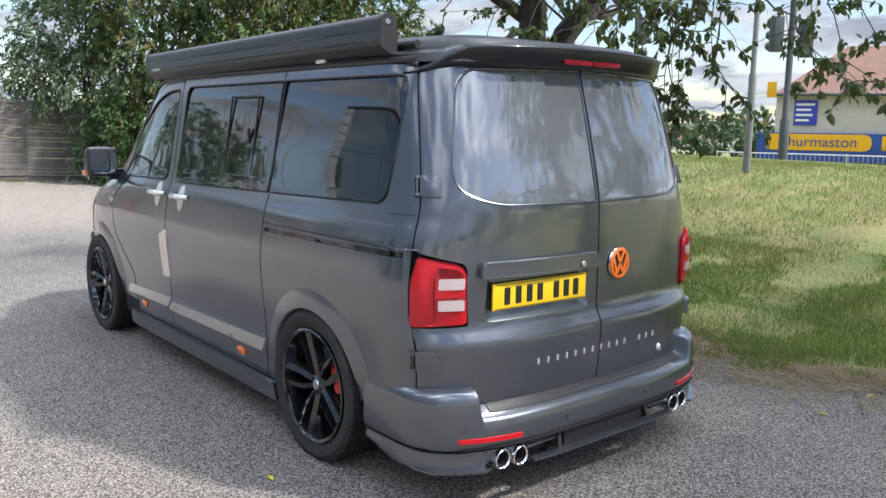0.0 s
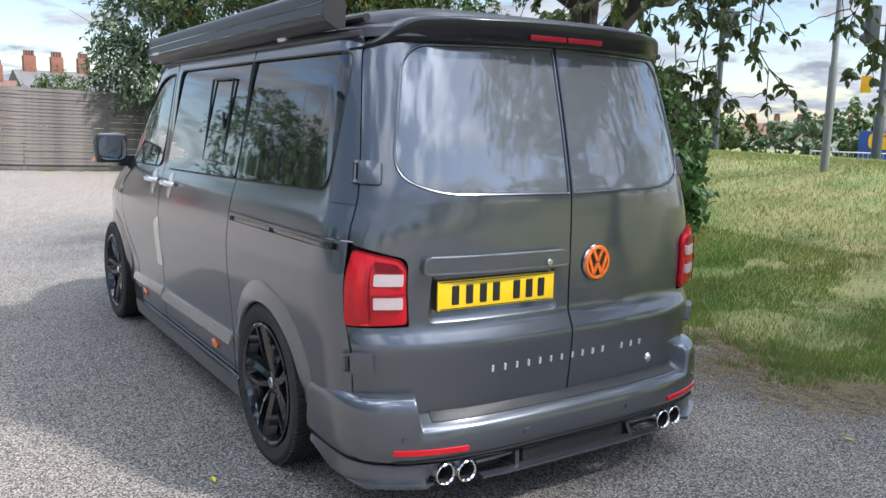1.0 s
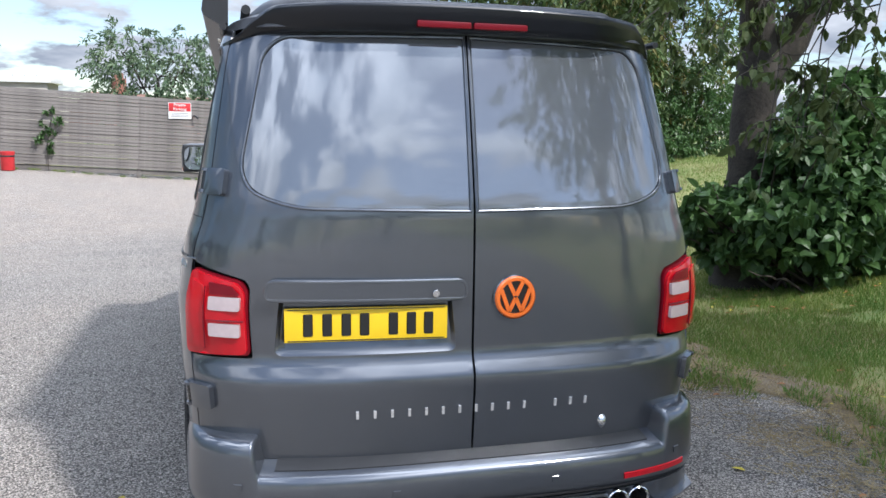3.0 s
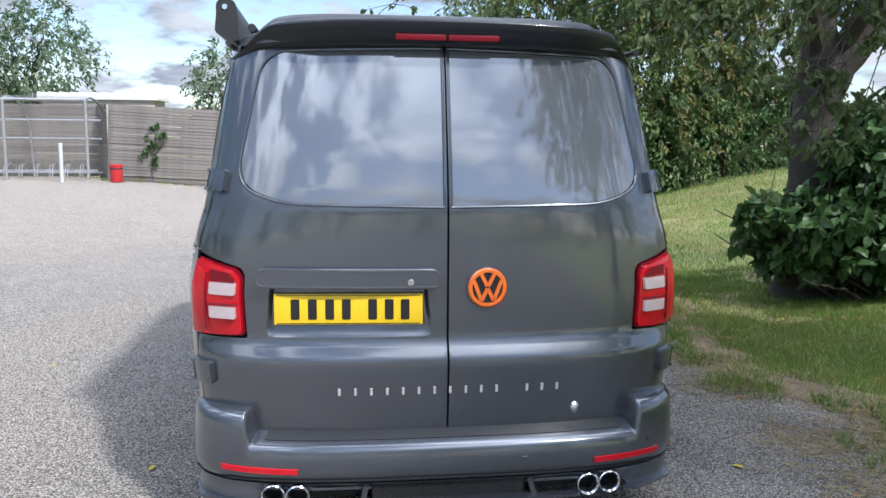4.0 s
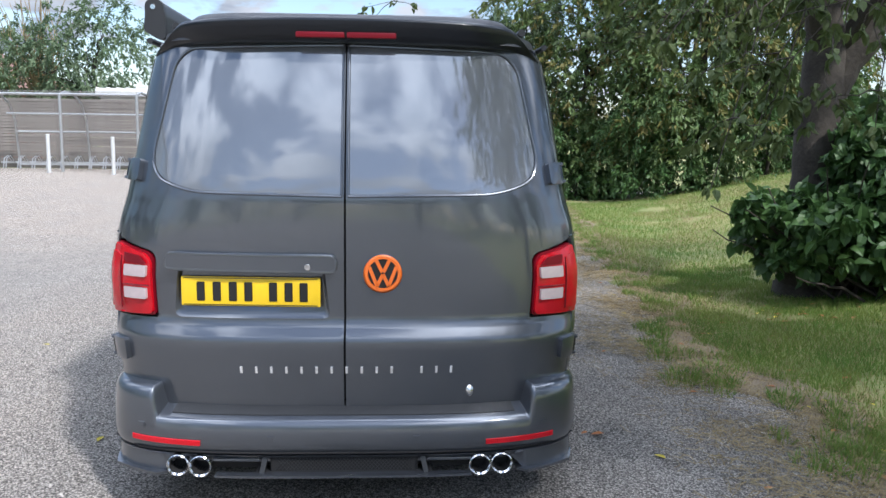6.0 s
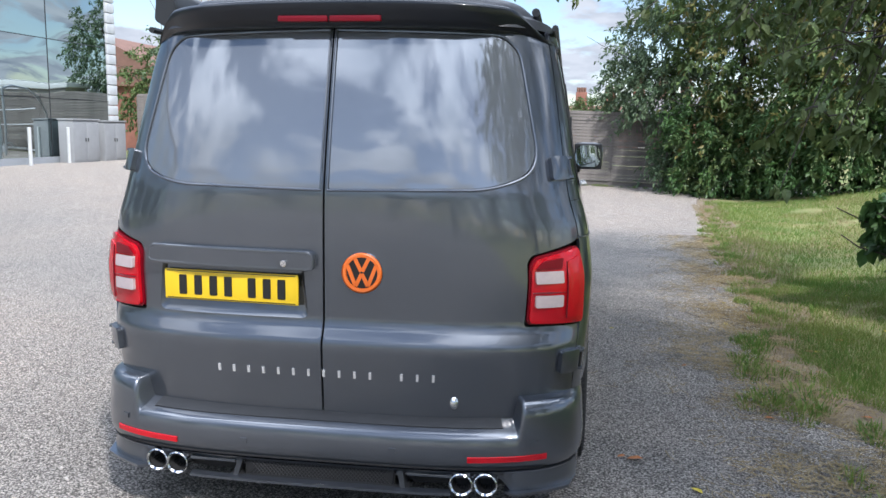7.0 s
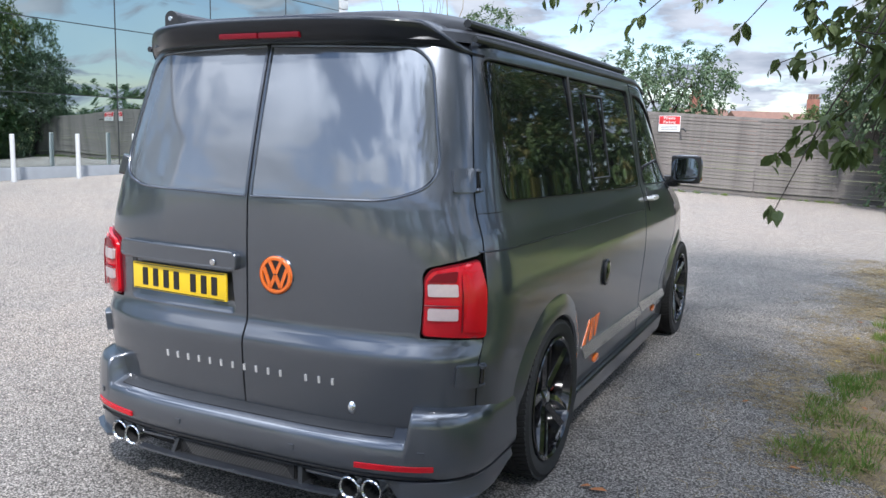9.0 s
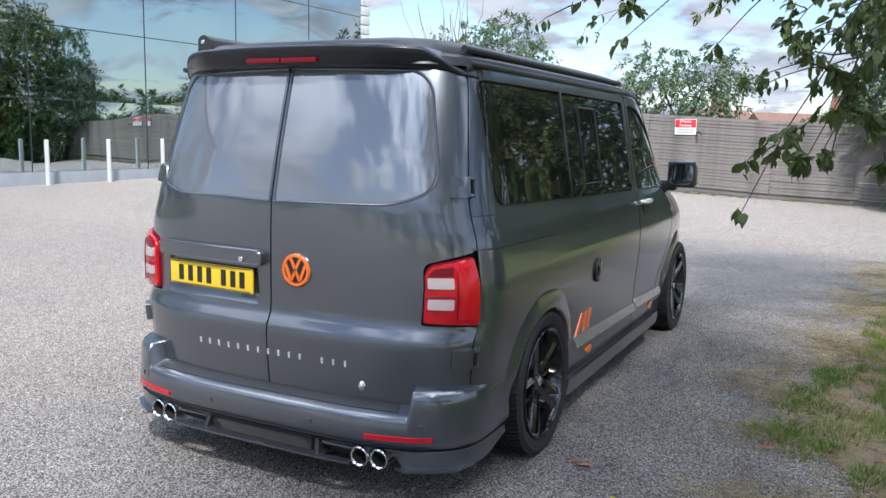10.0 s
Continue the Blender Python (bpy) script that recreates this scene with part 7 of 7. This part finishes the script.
def house(x, y, z, w, d, h, rh, yawd, wall, roofm, label, chim=2, wins=3):
    b = empty("house", label, "house", pose(x, y, z, 0, 0, yawd), "far houses")
    part("wall", box(-w / 2, w / 2, -d / 2, d / 2, 0, h), wall, b)
    bm = bmesh.new()
    vs = [bm.verts.new(p) for p in ((-w / 2 - 0.2, -d / 2 - 0.3, h), (w / 2 + 0.2, -d / 2 - 0.3, h), (w / 2 + 0.2, d / 2 + 0.3, h), (-w / 2 - 0.2, d / 2 + 0.3, h), (-w / 2 - 0.2, 0, h + rh), (w / 2 + 0.2, 0, h + rh))]
    for q in ((0, 1, 5, 4), (2, 3, 4, 5), (0, 4, 3), (1, 2, 5), (0, 3, 2, 1)):
        bm.faces.new([vs[i] for i in q])
    rf = part("roof", bm, roofm, b)
    for i in range(chim):
        cx = -w / 2 + w * (i + 0.5) / chim
        c = part("chimney", box(cx - 0.45, cx + 0.45, -0.3, 0.3, h + rh - 0.5, h + rh + 1.1, 0.02), wall if wall == BRICK else BRICK, rf)
        for k in (-0.3, -0.1, 0.1, 0.3):
            part("chimney_pot", tube([(cx + k, 0, h + rh + 1.1), (cx + k, 0, h + rh + 1.5)], 0.1, 8), TILE, c)
    for i in range(wins):
        for zz in (0.9, 3.4):
            if zz + 1.2 < h:
                wx = -w / 2 + w * (i + 0.5) / wins
                wd = part("window", box(wx - 0.55, wx + 0.55, -d / 2 - 0.05, -d / 2 + 0.05, zz, zz + 1.25), WHITE, b)
                part("pane", box(wx - 0.47, wx + 0.47, -d / 2 - 0.07, -d / 2, zz + 0.08, zz + 1.17), WINDOWDARK, wd)


house(8.6, 70, -2.0, 6, 7, 4.5, 1.9, 6, BRICK, SLATE, "red brick terraced house with tall chimneys", 3)
house(1.8, 68, -2.0, 7, 7, 3.5, 2.0, 4, BRICK, TILE, "brick terrace with tall red chimneys beyond the fence", 3)
house(-3.9, 63, -2.6, 4.2, 6, 3.9, 2.2, 35, BRICK, TILE, "brick house with orange gable beyond the fence", 0)
house(-9.0, 66, -2.2, 5, 6, 4.0, 2.0, 40, BRICK, TILE, "brick house with orange tiled gable roof", 1)
house(-17.5, 31.0, 0.3, 7, 8, 2.6, 2.0, 90, BRICK, TILE, "red brick gabled building by the glass corner", 0, 0)
for k, (x, y) in enumerate(((111.5, 79), (115.5, 73.5), (120, 68))):
    house(x, y, -4.4, 7, 7, 3.6, 2.3, -58, WHITE, TILE if k < 2 else SLATE, "white-walled house with red-brown roof and chimneys" if k < 2 else "white-walled house with grey roof across the road", 2, 2)
sh = empty("low_outbuilding", "low pale-roofed outbuilding behind the fence", "outbuilding", pose(-6.85, 21.9, gz(-6.85, 21.9) - 0.05, 0, 0, -2))
part("wall", box(-1.5, 1.5, -0.6, 0.6, 0, 2.10), RENDER, sh)
part("roof", box(-1.61, 1.61, -0.7, 0.7, 2.10, 2.28, 0.02), WHITE, sh, "pale flat roof edge")
for k in range(12):
    part("roof_rib", box(-1.58 + k * 0.285, -1.55 + k * 0.285, -0.72, 0.7, 2.28, 2.305, 0.004), WHITE, sh)


def parked_car(x, y, yawd, mat, label, top=1.45):
    """Body with sloped nose and cabin, windows, lamps and four wheels; length along local x."""
    z = gz(x, y)
    c = empty("parked_car", label, "car", pose(x, y, z, 0, 0, yawd), "parked cars")
    side = [(-2.05, 0.35), (-2.1, 0.75), (-1.95, 0.95), (-1.55, 1.0), (-1.2, top - 0.08), (-0.6, top), (0.45, top - 0.03), (1.15, 0.98), (1.95, 0.82), (2.1, 0.6), (2.08, 0.32)]
    bm = bmesh.new()
    rows = []
    for yy, k in ((-0.86, 0.96), (-0.72, 1.0), (0.72, 1.0), (0.86, 0.96)):
        rows.append([bm.verts.new((px * k, yy * (1 if pz < 1.0 else 0.82), pz if k == 1 else 0.3 + (pz - 0.3) * 0.955)) for px, pz in side])
    for a, b in zip(rows, rows[1:]):
        for k in range(len(side)):
            j = (k + 1) % len(side)
            bm.faces.new((a[k], a[j], b[j], b[k]))
    bm.faces.new(rows[0]); bm.faces.new(rows[-1][::-1])
    body = part("body", bm, mat, c)
    for sg in (-1, 1):
        part("side_window", box(-1.15, 0.6, sg * 0.74 - 0.03, sg * 0.74 + 0.03, 1.0, top - 0.12, 0.02), WINDOWDARK, body)
        for wx in (-1.3, 1.3):
            w = part("wheel", tube([(wx, sg * 0.68, 0.31), (wx, sg * 0.88, 0.31)], 0.31, 16), RUBBER, c)
            part("rim", tube([(wx, sg * 0.86, 0.31), (wx, sg * 0.89, 0.31)], 0.2, 12), STEEL, w)
        part("tail_lamp", box(-2.11, -2.03, sg * 0.62 - 0.12, sg * 0.62 + 0.12, 0.68, 0.84, 0.01), RED, body)
    return c


CARGREY = material("dark_car_paint", (0.05, 0.055, 0.06), rough=0.25, coat=1.0, var=0.1)
CARWHITE = material("white_car_paint", (0.75, 0.75, 0.74), rough=0.3, coat=1.0, var=0.1)
parked_car(96.2, 65.9, 120, CARWHITE, "white car parked on the road beyond the bank")
parked_car(93.3, 51.6, 118, CARWHITE, "white van-like car parked on the road beyond the bank", 1.75)
parked_car(44.1, 69.7, 20, CARGREY, "dark hatchback parked on the road beyond the bank")


def far_tree(x, y, z, r, h, seed, mat=LEAFHEDGE, n=1500, size=0.5):
    rng = np.random.default_rng(seed)
    t = empty("far_tree", "leafy tree across the road", "tree", pose(x, y, z), "far trees")
    part("trunk", tube([(0, 0, 0), (0.1, 0, h * 0.4), (0, 0, h * 0.7)], [0.25, 0.18, 0.06], 8), BARK, t)
    blobs = [(rng.normal() * r * 0.4, rng.normal() * r * 0.4, h * rng.uniform(0.4, 0.85), r * 0.6, r * 0.6, h * 0.2) for _ in range(6)] + [(0, 0, h * 0.45, r, r, h * 0.35)]
    part("crown", leaves_mesh("crown", crown_points(blobs, n, rng, 0.4), size, mat, rng, 0.3, 0.7), None, t)


# far trees along the road and behind the viewer
for i, (x, y, z, r, h) in enumerate(((52, 40, -2.5, 3.5, 4.6), (55, 35, -2.5, 3.2, 4.8), (57, 31.5, -2.5, 3.0, 5.6), (50, 45, -2.5, 4, 5.4), (46, 50, -2, 4.5, 6.5), (40, 42, -2, 3.6, 6.6), (44, 38, -2, 3.4, 6.2), (36, 48, -1.5, 4, 7), (30, 50, -1, 4, 7.5), (24, 44, -1, 3.6, 7))):
    far_tree(x, y, z, r, h, 100 + i, LEAFGREY if i % 2 else LEAFHEDGE)
for i, (x, y, z, r, h) in enumerate(((9, -22, -0.3, 3.5, 8), (14, -17, -0.3, 4, 8.5), (17, -10, -0.2, 3.6, 8), (3, -30, -0.2, 4, 7), (-6, -38, 0, 5, 7), (-15, -40, 0.2, 5, 8), (22, -24, -0.6, 5, 9), (-26, -34, 0.3, 5, 7.5))):
    far_tree(x, y, z, r, h, 130 + i, LEAFHEDGE, 2600, 0.34)
tree("garden_tree", "tree with bare upright twigs behind the shelter", -12.5, 24.5, 5.5, 0.12, [(0, 0, 2.6, 1.8, 1.2, 1.5), (0.8, 0, 3.6, 1.0, 0.8, 0.9), (-1.2, 0, 2.2, 1.2, 1, 1.2)], 6000, 0.16, LEAFHEDGE, 41)
bt = empty("bare_sapling", "cluster of leafless upright branches above the shelter", "tree", pose(-10.9, 23.6, 0.3))
rb = np.random.default_rng(6)
bm = bmesh.new()
for k in range(26):
    a = (rb.normal() * 0.25, rb.normal() * 0.25, 2.2)
    p, r = limb(rb, a, (a[0] * 3 + rb.normal() * 0.5, a[1] * 3, 4.6 + rb.uniform(0, 1.6)), 0.03, 0.008, 0, 0.05, 6)
    tube(p, r, 5, bm, cap=False)
tube([(0, 0, 0), (0, 0, 2.3)], [0.12, 0.09], 8, bm)
part("branches", bm, STRAW, bt)
